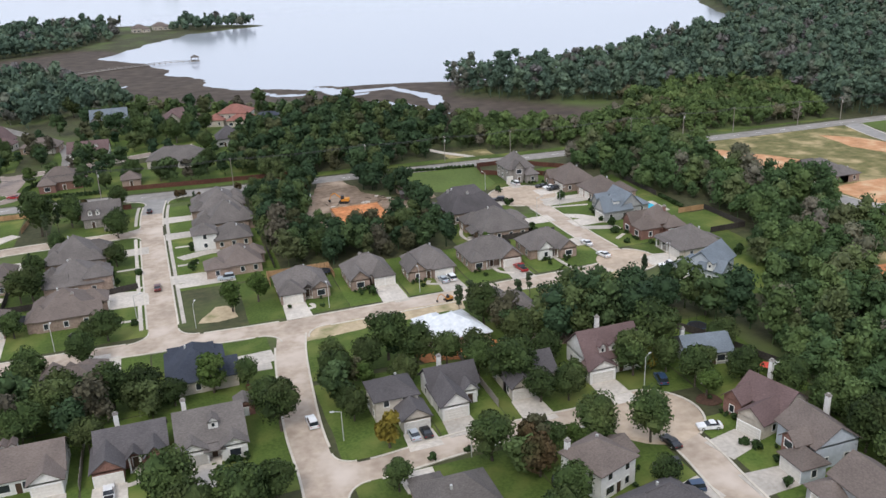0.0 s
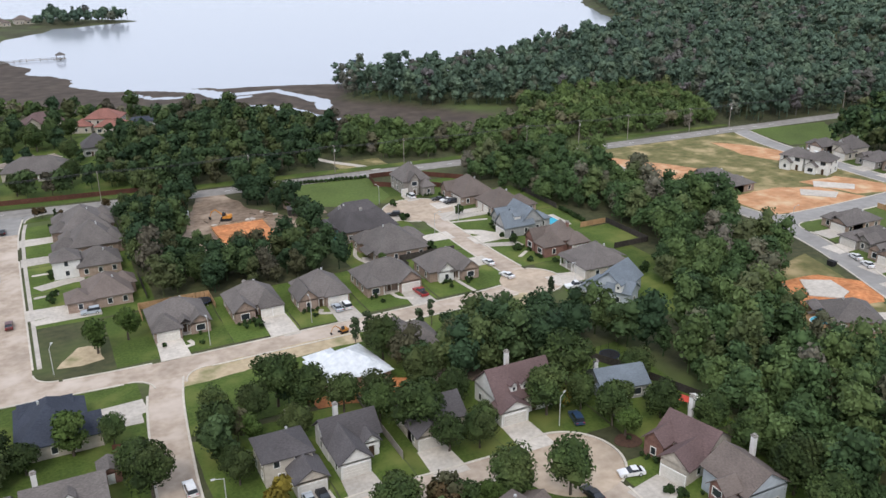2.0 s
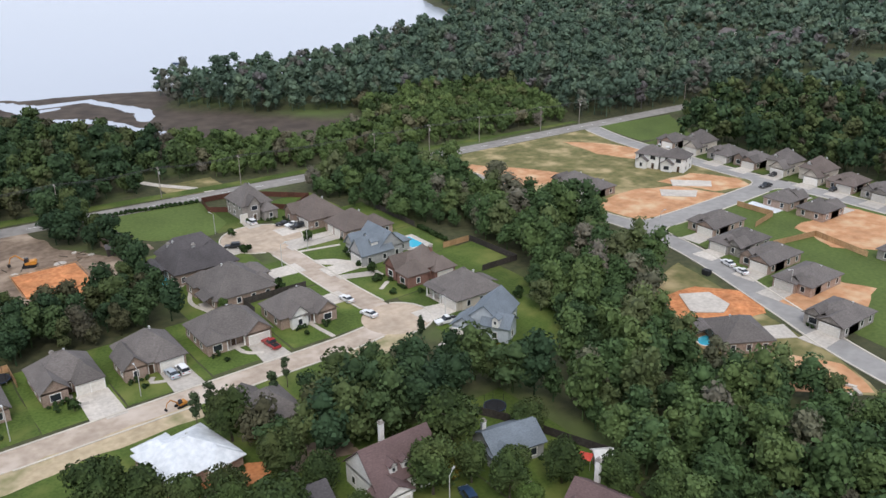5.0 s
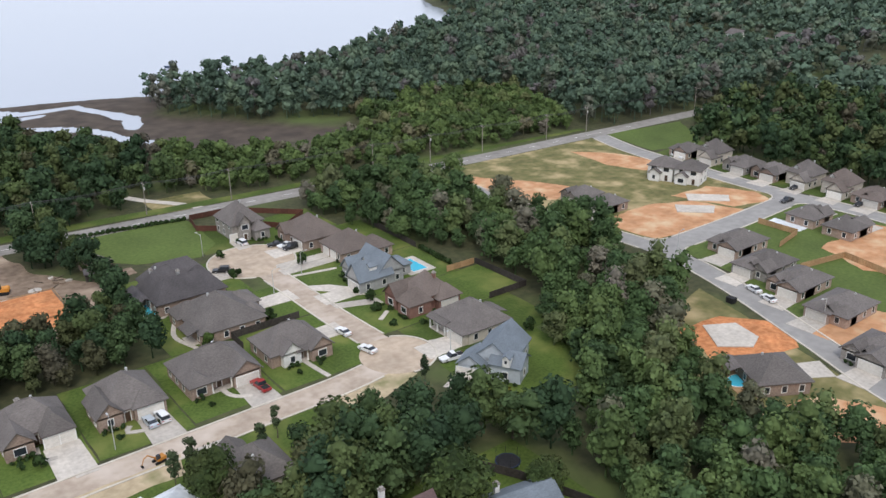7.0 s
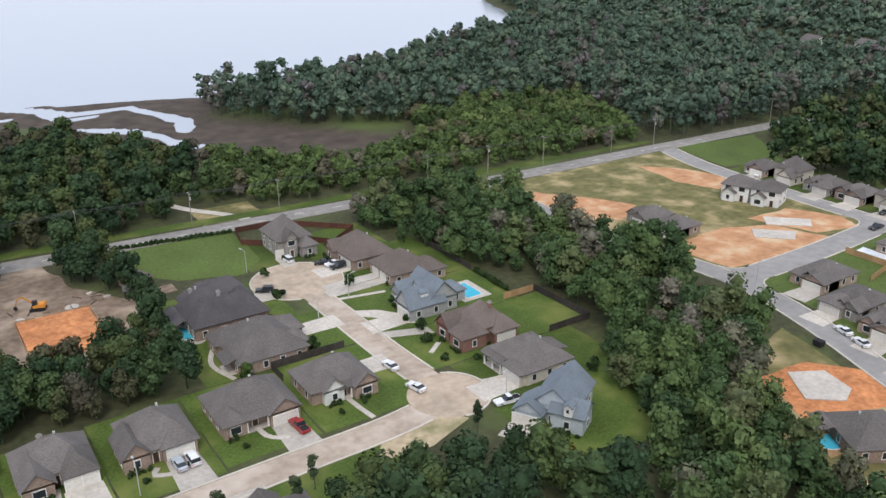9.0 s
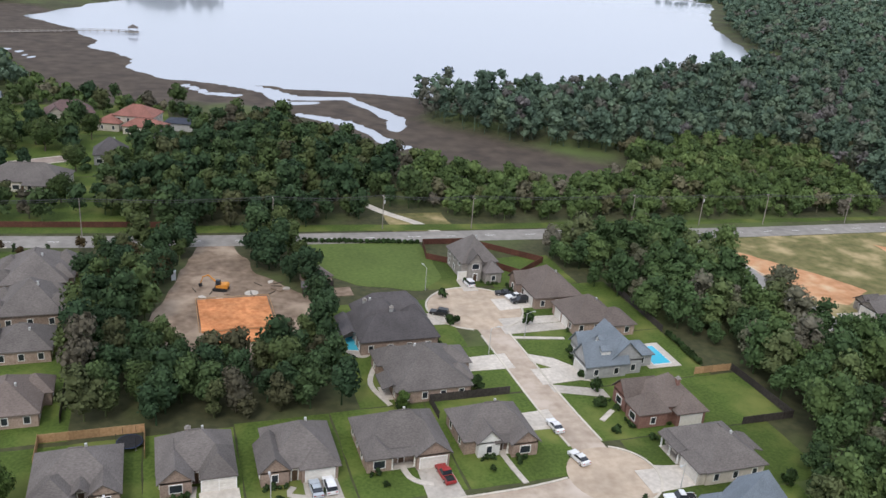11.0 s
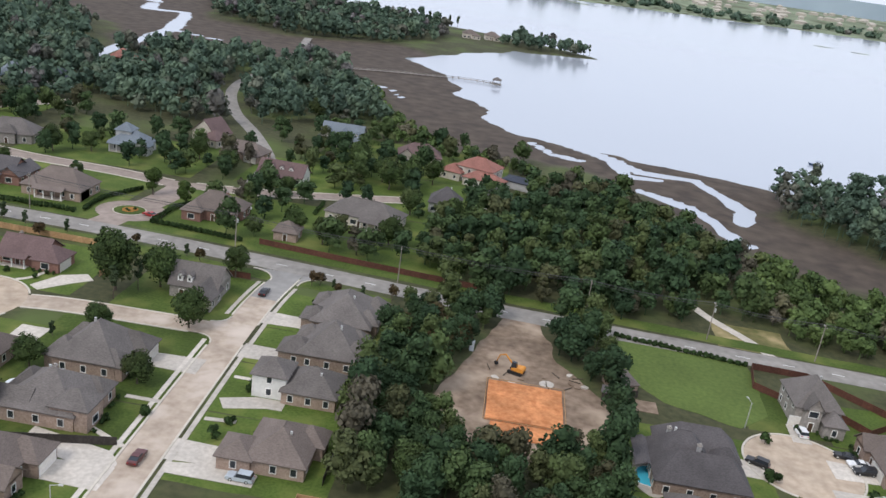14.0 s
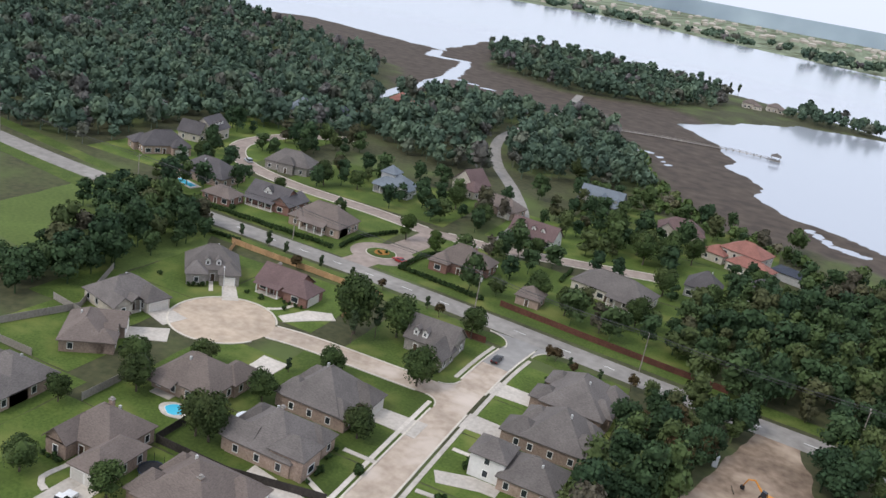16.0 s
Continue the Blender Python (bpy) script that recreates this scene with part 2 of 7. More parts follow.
# ---------------------------------------------------------------- mesh helpers
class Geo:
    """Collects corners and faces for one mesh."""

    def __init__(self):
        self.v, self.f = [], []

    def add(self, vs, fs):
        n = len(self.v)
        self.v += [tuple(p) for p in vs]
        self.f += [tuple(i + n for i in f) for f in fs]
        return self

    def box(self, x0, y0, z0, x1, y1, z1):
        return self.add([(x0, y0, z0), (x1, y0, z0), (x1, y1, z0), (x0, y1, z0), (x0, y0, z1), (x1, y0, z1), (x1, y1, z1), (x0, y1, z1)],
                        [(3, 2, 1, 0), (4, 5, 6, 7), (0, 1, 5, 4), (1, 2, 6, 5), (2, 3, 7, 6), (3, 0, 4, 7)])

    def tube(self, a, b, r0, r1, n=7):
        a, b = Vector(a), Vector(b)
        q = (b - a).to_track_quat("Z", "Y")
        vs = []
        for p, r in ((a, r0), (b, r1)):
            vs += [p + q @ Vector((r * math.cos(2 * math.pi * i / n), r * math.sin(2 * math.pi * i / n), 0)) for i in range(n)]
        fs = [(i, (i + 1) % n, n + (i + 1) % n, n + i) for i in range(n)]
        return self.add(vs, fs + [tuple(range(n - 1, -1, -1)), tuple(range(n, 2 * n))])

    def prism(self, outline, z0, z1):
        n = len(outline)
        fs = [(i, (i + 1) % n, n + (i + 1) % n, n + i) for i in range(n)]
        return self.add([(x, y, z0) for x, y in outline] + [(x, y, z1) for x, y in outline], fs + [tuple(range(n - 1, -1, -1)), tuple(range(n, 2 * n))])

    def mesh(self, name, mat):
        me = bpy.data.meshes.new(name)
        me.from_pydata(self.v, [], self.f)
        me.materials.append(mat)
        return me


def part(name, g, mat, parent, label=""):
    """One mesh under a thing or a part. g: a Geo, or a mesh that alike parts share."""
    ob = new(name, g.mesh(name, mat) if isinstance(g, Geo) else g)
    ob.parent = parent
    if label:
        tagged(ob, label)
    return ob


def setting(name, g, mat, label, category):
    return tagged(new(name, g.mesh(name, mat)), label, category, kind="structure")


def base(name, m, label, category, group=""):
    ob = new(name)
    ob.matrix_world = m
    ob.empty_display_size = 0.5
    return tagged(ob, label, category, group)


def smooth_line(pts, step=3.0):
    """A rounded line through the points."""
    p = [Vector(q) for q in pts]
    p = [p[0] * 2 - p[1]] + p + [p[-1] * 2 - p[-2]]
    out = []
    for i in range(1, len(p) - 2):
        n = max(2, int((p[i + 1] - p[i]).length / step))
        for k in range(n):
            t = k / n
            a, b, c, d = p[i - 1], p[i], p[i + 1], p[i + 2]
            out.append(0.5 * (2 * b + (c - a) * t + (2 * a - 5 * b + 4 * c - d) * t * t + (3 * b - a - 3 * c + d) * t ** 3))
    return out + [p[-2]]


def ribbon(g, line, left, right, z0, z1):
    """A slab along a line, between two offsets to its left."""
    vs, n = [], len(line)
    for i, q in enumerate(line):
        d = (line[min(i + 1, n - 1)] - line[max(i - 1, 0)]).normalized()
        s = Vector((-d.y, d.x))
        for off in (left, right):
            for z in (z0, z1):
                vs.append((q.x + s.x * off, q.y + s.y * off, z))
    fs = []
    for i in range(n - 1):
        a, b = 4 * i, 4 * i + 4
        fs += [(a + 1, a + 3, b + 3, b + 1), (a, b, b + 2, a + 2), (a + 1, b + 1, b, a), (a + 3, a + 2, b + 2, b + 3)]
    fs += [(0, 2, 3, 1), (4 * n - 4, 4 * n - 3, 4 * n - 1, 4 * n - 2)]
    return g.add(vs, fs)


def disc(cx, cy, r, n=40, wob=0.0, seed=0, sx=1.0, sy=1.0):
    rr = random.Random(seed)
    ph = [rr.uniform(0, 6.28) for _ in range(3)]
    out = []
    for i in range(n):
        a = 2 * math.pi * i / n
        k = r * (1 + wob * (math.sin(2 * a + ph[0]) + 0.6 * math.sin(3 * a + ph[1]) + 0.4 * math.sin(5 * a + ph[2])))
        out.append((cx + sx * k * math.cos(a), cy + sy * k * math.sin(a)))
    return out


def rough_edge(pts, step=2.5, amp=0.7, seed=0):
    """A closed outline with an uneven edge."""
    out, n = [], len(pts)
    for i in range(n):
        a, b = Vector(pts[i]), Vector(pts[(i + 1) % n])
        k = max(1, int((b - a).length / step))
        for j in range(k):
            q = a.lerp(b, j / k)
            w = noise.noise_vector(Vector((q.x * 0.17, q.y * 0.17, seed))) * amp
            out.append((q.x + w.x, q.y + w.y))
    return out


def inside(px, py, poly):
    """Which points lie in a closed outline."""
    c = np.zeros(px.shape, bool)
    n = len(poly)
    for i in range(n):
        (x0, y0), (x1, y1) = poly[i], poly[(i + 1) % n]
        if y0 == y1:
            continue
        c ^= ((y0 > py) != (y1 > py)) & (px < (x1 - x0) * (py - y0) / (y1 - y0) + x0)
    return c


def line_distance(px, py, pts, closed=False):
    d = np.full(px.shape, 1e9)
    seq = list(zip(pts, pts[1:] + pts[:1] if closed else pts[1:]))
    for (x0, y0), (x1, y1) in seq:
        dx, dy = x1 - x0, y1 - y0
        t = np.clip(((px - x0) * dx + (py - y0) * dy) / (dx * dx + dy * dy), 0, 1)
        d = np.minimum(d, np.hypot(px - x0 - t * dx, py - y0 - t * dy))
    return d


def fast_mesh(name, verts, quads, mat):
    me = bpy.data.meshes.new(name)
    me.vertices.add(len(verts))
    me.vertices.foreach_set("co", np.asarray(verts, np.float32).ravel())
    me.loops.add(quads.size)
    me.loops.foreach_set("vertex_index", quads.astype(np.int32).ravel())
    me.polygons.add(len(quads))
    me.polygons.foreach_set("loop_start", np.arange(0, quads.size, quads.shape[1], dtype=np.int32))
    me.update(calc_edges=True)
    me.materials.append(mat)
    return me


# ---------------------------------------------------------------- land and water
WATER_Z = -1.2
SHORE = [(-4900, 1100), (-900, 800), (-538, 881), (-477, 955), (-338, 924), (-300, 920), (-326, 1100), (-269, 1240), (-140, 1200), (-36, 1105), (40, 1070), (110, 1010),
         (128, 985), (43, 950), (0, 880), (-30, 815), (-43, 790), (-5, 735), (10, 687), (8, 660), (36, 622), (30, 598), (47, 562), (74, 554), (101, 550), (133, 538), (174, 525), (200, 515),
         (240, 512), (310, 535), (375, 580), (430, 608), (500, 628), (530, 700), (600, 850), (640, 930), (900, 1300), (1500, 1500), (4900, 1700), (4900, -4900), (-4900, -4900)]
FAR_SHORE = [(-4900, 2300), (-1200, 2500), (-744, 2306), (-515, 2450), (-173, 2300), (147, 2150), (420, 2230), (800, 2300), (1500, 2200), (4900, 2600), (4900, 4900), (-4900, 4900)]
SANDBARS = [[(560, 1745), (700, 1630), (980, 1440), (990, 1455), (710, 1655), (570, 1770)], [(740, 1225), (790, 1195), (860, 1180), (850, 1200), (790, 1215)],
            [(53, 2106), (182, 1985), (210, 1995), (140, 2070)]]
MARSH = [(205, 512), (135, 548), (95, 562), (52, 572), (46, 628), (18, 700), (-38, 798), (-20, 830), (-60, 860), (-145, 815), (-230, 860), (-280, 1030), (-230, 1120), (-150, 1090), (-60, 1060),
         (-140, 1240), (-280, 1270), (-340, 1110), (-310, 930), (-480, 960), (-540, 900), (-420, 820), (-260, 740), (-210, 640), (-170, 690), (-110, 700), (-75, 700), (-40, 640),
         (-10, 560), (20, 500), (60, 505), (105, 490), (122, 440), (140, 405), (200, 375), (225, 385), (185, 430), (162, 470)]
CREEKS = [([(80, 556), (99, 537), (112, 519), (122, 518), (139, 519), (145, 500), (150, 487), (153, 471), (147, 454)], 4.4), ([(99, 532), (106, 506), (120, 508)], 3.0), ([(108, 482), (116, 476), (126, 467), (134, 454), (137, 437), (141, 424)], 3.6), ([(60, 548), (70, 530), (84, 524)], 2.8),
          ([(-205, 600), (-212, 675), (-221, 758), (-240, 830), (-255, 872), (-285, 860), (-300, 905)], 5.2), ([(-221, 758), (-180, 740), (-150, 735)], 2.0),
          ([(-60, 655), (-30, 640), (-20, 620)], 1.6)]


def axis(segments):
    out = [segments[0][0]]
    for a, b, step in segments:
        out += list(np.linspace(a, b, max(1, int(round((b - a) / step))) + 1)[1:])
    return np.array(out)


gx = axis([(-4900, -1500, 300), (-1500, -700, 60), (-700, -340, 16), (-340, 260, 4), (260, 660, 9), (660, 1500, 50), (1500, 4900, 300)])
gy = axis([(-4900, -300, 500), (-300, 380, 34), (380, 560, 4), (560, 1000, 6), (1000, 1300, 12), (1300, 2600, 40), (2600, 4900, 200)])
GX, GY = np.meshgrid(gx, gy)
wobble = np.array([noise.noise(Vector((x * 0.03, y * 0.03, 3))) + 0.5 * noise.noise(Vector((x * 0.11, y * 0.11, 7))) for x, y in zip(GX.ravel(), GY.ravel())]).reshape(GX.shape)


def signed(poly):
    return line_distance(GX, GY, poly, True) * np.where(inside(GX, GY, poly), 1, -1)


sd = np.maximum.reduce([signed(SHORE), signed(FAR_SHORE)] + [signed(b) for b in SANDBARS]) + wobble * 7
marsh = np.clip(0.5 + (signed(MARSH) + wobble * 9) / 8, 0, 1)
height = np.clip(WATER_Z + sd * 0.05, WATER_Z - 2.0, 0.0)
height = np.where(sd > 0, height * (1 - marsh) + marsh * np.minimum(height, WATER_Z + 0.22 + wobble * 0.25), height)
for pts, width in CREEKS:
    dd = line_distance(GX, GY, pts) + wobble * 2.0
    height = np.minimum(height, np.maximum(WATER_Z - 1.0, WATER_Z + (dd - width) * 0.2))
nx, ny = len(gx), len(gy)
idx = np.arange(nx * ny).reshape(ny, nx)
quads = np.stack([idx[:-1, :-1], idx[:-1, 1:], idx[1:, 1:], idx[1:, :-1]], -1).reshape(-1, 4)
GROUND = material("woodland_floor", (0.045, 0.05, 0.022), (0.085, 0.085, 0.04), 0.5, 0.95, 0.03, 0.3, 0.05, third=(0.075, 0.10, 0.03))
nt = GROUND.node_tree
attr = nt.nodes.new("ShaderNodeAttribute")
attr.attribute_name = "marsh"
bsdf = nt.nodes["Principled BSDF"]
before = bsdf.inputs["Base Color"].links[0].from_socket
mn = nt.nodes.new("ShaderNodeTexNoise")
mn.inputs["Scale"].default_value, mn.inputs["Detail"].default_value = 0.12, 6
mr = nt.nodes.new("ShaderNodeValToRGB")
mr.color_ramp.elements[0].color, mr.color_ramp.elements[1].color = (0.058, 0.044, 0.036, 1), (0.105, 0.082, 0.062, 1)
mr.color_ramp.elements[0].position, mr.color_ramp.elements[1].position = 0.35, 0.7
gg = nt.nodes.new("ShaderNodeNewGeometry")
nt.links.new(gg.outputs["Position"], mn.inputs["Vector"])
nt.links.new(mn.outputs[0], mr.inputs[0])
mm = nt.nodes.new("ShaderNodeMix")
mm.data_type = "RGBA"
nt.links.new(attr.outputs["Fac"], mm.inputs[0])
nt.links.new(before, mm.inputs[6])
nt.links.new(mr.outputs[0], mm.inputs[7])
# far fields beyond the bay
at2 = nt.nodes.new("ShaderNodeAttribute")
at2.attribute_name = "fields"
m2 = nt.nodes.new("ShaderNodeMix")
m2.data_type = "RGBA"
m2.inputs[7].default_value = (0.26, 0.31, 0.20, 1)
nt.links.new(at2.outputs["Fac"], m2.inputs[0])
nt.links.new(mm.outputs[2], m2.inputs[6])
nt.links.new(m2.outputs[2], bsdf.inputs["Base Color"])
gm = fast_mesh("ground", np.stack([GX, GY, height], -1).reshape(-1, 3), quads, GROUND)
ga = gm.attributes.new("marsh", "FLOAT", "POINT")
ga.data.foreach_set("value", marsh.astype(np.float32).ravel())
gb = gm.attributes.new("fields", "FLOAT", "POINT")
gb.data.foreach_set("value", np.where(GY > 1400, 0.5 + 0.5 * np.clip(wobble * 2, -1, 1), 0).astype(np.float32).ravel())
tagged(new("ground", gm), "grassy land with brown tidal marsh along the bay", "ground", kind="structure")
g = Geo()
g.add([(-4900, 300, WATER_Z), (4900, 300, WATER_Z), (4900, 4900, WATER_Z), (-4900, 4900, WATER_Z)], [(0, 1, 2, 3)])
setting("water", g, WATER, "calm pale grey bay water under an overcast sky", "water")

# ---------------------------------------------------------------- roads
STREETS = []


def street(name, pts, width, mat, label, z, kerbs=True):
    line = smooth_line(pts)
    setting(name, ribbon(Geo(), line, width / 2, -width / 2, -0.2, z), mat, label, "road")
    STREETS.append(([(q.x, q.y) for q in line], width / 2))
    return line


CULS = [(118.2, 269.2, 11.9, 0.068), (82.0, 125.5, 9.6, 0.068), (-69.5, 281.0, 12.6, 0.068), (119.5, 199.5, 8.4, 0.068)]
for i, (x, y, r, z) in enumerate(CULS):
    setting("turning_circle", Geo().prism(disc(x, y, r, 48), -0.2, z), CUL, "round sandy concrete turning circle at a street's end", "road")
    STREETS.append(([(x, y), (x + 0.1, y)], r))
MAIN = street("road_main", [(-70, 198.6), (-32, 197.6), (-6, 196.2), (21, 194.7), (54, 195.1), (84, 195.6), (104, 196.0), (118, 198)], 6.6, ROAD, "tan concrete residential street", 0.060)
NORTH = street("road_north", [(119.6, 200), (118.4, 222), (118.3, 244), (118.2, 258)], 6.6, ROAD, "tan concrete street to a turning circle", 0.064)
WEST = street("road_west", [(-6.2, 198), (-7, 240), (-7.6, 280), (-7.2, 306), (-5, 328)], 7.0, ROAD, "tan concrete street between lawns", 0.064)
LINK = street("road_link", [(24, 196), (21, 180), (19, 160), (18, 145), (18, 128), (16, 100)], 6.6, ROAD, "tan concrete street beside houses", 0.062)
SOUTH = street("road_south", [(18, 130), (28, 129), (46, 131), (61, 130.5), (73, 130), (82, 127)], 6.2, ROAD, "tan concrete street under trees", 0.066)
DOWN = street("road_down", [(83, 125), (83.5, 112), (82.5, 98), (82, 60)], 6.6, ROAD, "tan concrete street with verges", 0.063)
SPUR = street("road_spur", [(-60, 283), (-47, 285), (-24, 285.5), (-6, 286)], 6.6, ROAD, "tan concrete side street", 0.061)
ART = street("road_arterial", [(-420, 380), (-230, 348), (-165, 340), (-111, 337), (-57, 334.5), (-11, 330), (24, 326), (55, 323), (87, 321), (119, 319), (169, 316), (221, 311), (281, 309), (370, 306), (700, 296)],
             8.6, ASPHALT, "worn grey two-lane through road", 0.075)
GATE = street("road_gate", [(-67, 336), (-64, 352), (-61, 368), (-60, 386)], 9.5, BROWNROAD, "grey-brown entrance road round a planted island", 0.070)
setting("turning_circle", Geo().prism(disc(-64, 353, 10.5, 40, sx=1.0, sy=0.9), -0.2, 0.072), BROWNROAD, "grey asphalt round a planted entrance island", "road")
EST = street("road_estate", [(-60, 385), (-87, 389), (-122, 391), (-148, 398), (-164, 410), (-172, 429), (-168, 455), (-150, 480)], 7.0, BROWNROAD, "grey-brown estate street", 0.066)
EST2 = street("road_estate", [(-60, 386), (-35, 391), (-9, 400), (14, 409)], 7.0, BROWNROAD, "grey-brown estate street under trees", 0.064)
LANE = street("road_lane", [(-40, 391), (-44, 430), (-62, 470), (-85, 510), (-102, 554), (-108, 594), (-106, 650), (-112, 720), (-128, 815)], 6.0, ASPHALT, "narrow grey lane to the marsh", 0.062)
DEV = street("road_new", [(206, 312), (208, 271), (209, 238), (213, 212), (212, 193), (206.6, 173), (195.5, 144), (187, 122), (178.5, 85)], 7.0, GREYROAD, "new grey concrete estate street", 0.062)
DEV2 = street("road_new", [(212, 204), (248, 204), (287, 206)], 8.0, GREYROAD, "new grey concrete cross street", 0.066)
DEV3 = street("road_new", [(298, 310), (290, 280), (287, 244), (286, 212), (288, 185), (287, 140)], 8.0, GREYROAD, "new grey concrete street before houses", 0.064)
street("path_gravel", [(126, 321), (121, 331), (113, 342), (108, 352)], 3.0, CONCRETE, "pale gravel track off the through road", 0.05)


GAPS = []


def fillet(cx, cy, sx, sy, r, mat, z):
    """A rounded street corner with its kerb; (sx, sy) points away from both streets."""
    arc = [Vector((cx + sx * r * (1 - math.cos(radians(a))), cy + sy * r * (1 - math.sin(radians(a))))) for a in range(0, 91, 9)]
    pts = [(cx - sx * 0.3, cy - sy * 0.3), (cx - sx * 0.3, cy + sy * r)] + [(q.x, q.y) for q in arc] + [(cx + sx * r, cy - sy * 0.3)]
    if sx * sy > 0:
        pts = pts[::-1]
    setting("street_corner", Geo().prism(pts, -0.2, z), mat, "rounded concrete corner where two streets meet", "road")
    inner = sx * sy < 0
    setting("kerb", ribbon(Geo(), arc, 0.36 if not inner else 0.01, 0.01 if not inner else -0.36, -0.1, 0.19) if not inner else ribbon(Geo(), arc, -0.01, -0.36, -0.1, 0.19), KERB, "pale curved kerb at a street corner", "kerb")
    GAPS.append((cx + sx * r / 2, cy + sy * r / 2, r / 2 + 0.4))


for cx, cy, sx, sy, r, mat, z in ((-9.6, 199.7, -1, 1, 5, ROAD, 0.07), (-2.9, 199.3, 1, 1, 5, ROAD, 0.071), (20.2, 191.7, -1, -1, 5, ROAD, 0.07), (26.4, 191.7, 1, -1, 5, ROAD, 0.071), (-10.9, 289.0, -1, 1, 4, ROAD, 0.07), (-10.9, 282.5, -1, -1, 4, ROAD, 0.071),
                                  (21.3, 132.5, 1, 1, 4, ROAD, 0.07), (21.1, 126.1, 1, -1, 5, ROAD, 0.071), (-8.9, 325, -1, -1, 7, GREYROAD, 0.078), (-1.6, 324.2, 1, -1, 7, GREYROAD, 0.079), (217.2, 208, 1, 1, 5, GREYROAD, 0.07), (216, 200, 1, -1, 5, GREYROAD, 0.071),
                                  (282.4, 210, -1, 1, 5, GREYROAD, 0.07), (283, 202, -1, -1, 5, GREYROAD, 0.071)):
    fillet(cx, cy, sx, sy, r, mat, z)
setting("road_apron", ribbon(Geo(), [q for q in WEST if q.y > 304], 3.5, -3.5, -0.1, 0.073), GREYROAD, "grey apron where a street meets the through road", "road")


def kerb(line, off, gaps):
    """Kerb stones beside a street, in pieces with gaps where drives cross."""
    runs, run = [], []
    n = len(line)
    for i, q in enumerate(line):
        d = (line[min(i + 1, n - 1)] - line[max(i - 1, 0)]).normalized()
        p = q + Vector((-d.y, d.x)) * off
        blocked = any(abs(p.x - a) < c and abs(p.y - b) < c for a, b, c in gaps) or any(
            line_distance(np.array([p.x]), np.array([p.y]), pts)[0] < w - 0.15 for pts, w in STREETS if w < 13)
        if blocked:
            runs.append(run)
            run = []
        else:
            run.append(q)
    runs.append(run)
    for r in runs:
        if len(r) > 1:
            s = 1 if off > 0 else -1
            setting("kerb", ribbon(Geo(), r, off + 0.45 * (s > 0), off - 0.45 * (s < 0), -0.1, 0.19), KERB, "pale concrete kerb along a street", "kerb")


def ring_kerb(x, y, r, a0, a1, gaps=()):
    line = [Vector((x + r * math.cos(radians(a)), y + r * math.sin(radians(a)))) for a in range(int(a0), int(a1) + 1, 4)]
    kerb(line, -0.05, gaps)

for ln, half in ((MAIN, 3.3), (NORTH, 3.3), (WEST, 3.5), (LINK, 3.3), (SOUTH, 3.1), (DOWN, 3.3), (SPUR, 3.3), (DEV, 3.5), (DEV2, 4.0), (DEV3, 4.0), (EST, 3.5), (EST2, 3.5)):
    kerb(ln, half, GAPS)
    kerb(ln, -half, GAPS)
for (x, y, r, z), a in zip(CULS, ((-70, 250), (-60, 160), (30, 340), (-100, 80))):
    ring_kerb(x, y, r, *a)


# ---------------------------------------------------------------- ground covers
COVER = [0]


def cover(name, pts, mat, label, category, edge=0.5, z=None):
    """A patch of lawn, soil or sand, laid a little above the sheet below it."""
    COVER[0] += 1
    top = 0.012 + 0.004 * (COVER[0] % 9) if z is None else z
    setting(name, Geo().prism(rough_edge(pts, 2.5, edge, COVER[0]), -0.3, top), mat, label, category)


def rect(x0, y0, x1, y1):
    return [(x0, y0), (x1, y0), (x1, y1), (x0, y1)]


for r in ((14, 200, 39.5, 228), (39.8, 200, 55.5, 228), (55.8, 200, 73.5, 229), (73.8, 201, 92.6, 229), (92.9, 201, 116, 229), (80, 229.4, 115, 250), (79, 250.4, 110, 276),
          (128, 280, 152, 300), (110, 281.5, 127.6, 300), (121, 251, 160, 279.6), (120, 228.3, 160, 250.6), (121, 209.4, 166, 228), (126, 190.5, 160, 209), (124, 166, 152, 190.2),
          (-2, 291, 25, 312), (-2, 273, 25, 290.6), (-2, 252, 25, 272.6), (-2, 229, 27, 251.6), (-40, 289, -9, 316), (-46, 250, -9, 282), (-46, 231, -9, 249.6), (-46, 203, -9, 230.6),
          (-112, 262, -82, 285), (-104, 240, -76, 261.6), (-104, 285.4, -80, 318), (-79.6, 290, -50, 320), (-66, 234, -46.4, 274), (-70, 203, -46.4, 233.6), (-104, 203, -70.4, 239.6),
          (-46, 165, -9.6, 194), (-9.3, 160, 17, 192.5), (-9.3, 128, 14.5, 159.6), (-22, 128, -9.6, 164.6), (-46, 128, -22.4, 164.6), (23, 133, 42, 163), (42.3, 134, 56, 163),
          (56.3, 134, 74, 163), (74.3, 132, 96, 163), (96.3, 122, 118, 160), (88, 95, 114, 121.6), (55, 94, 79, 127), (23, 92, 54.6, 126), (87, 60, 116, 94.6), (23, 165, 100, 193),
          (-48, 400, -5, 440), (-90, 341, -69, 386), (-57, 341, 40, 386), (-150, 345, -90.4, 387), (-5, 387, 48, 440), (-130, 395, -62, 440), (-30, 441, 50, 495), (-200, 365, -150.4, 470)):
    cover("lawn", rect(*r), LAWN, "mown green lawn of a house plot", "lawn", 0.35)
cover("field", [(82, 317), (81, 300), (92, 287), (108, 281), (116, 289), (117, 303), (117, 315)], FIELD, "open mown green field beside the through road", "field", 0.6, 0.055)
cover("field", rect(112, 324, 132, 340), DRYGRASS, "rough grass clearing under trees", "field", 1.0)
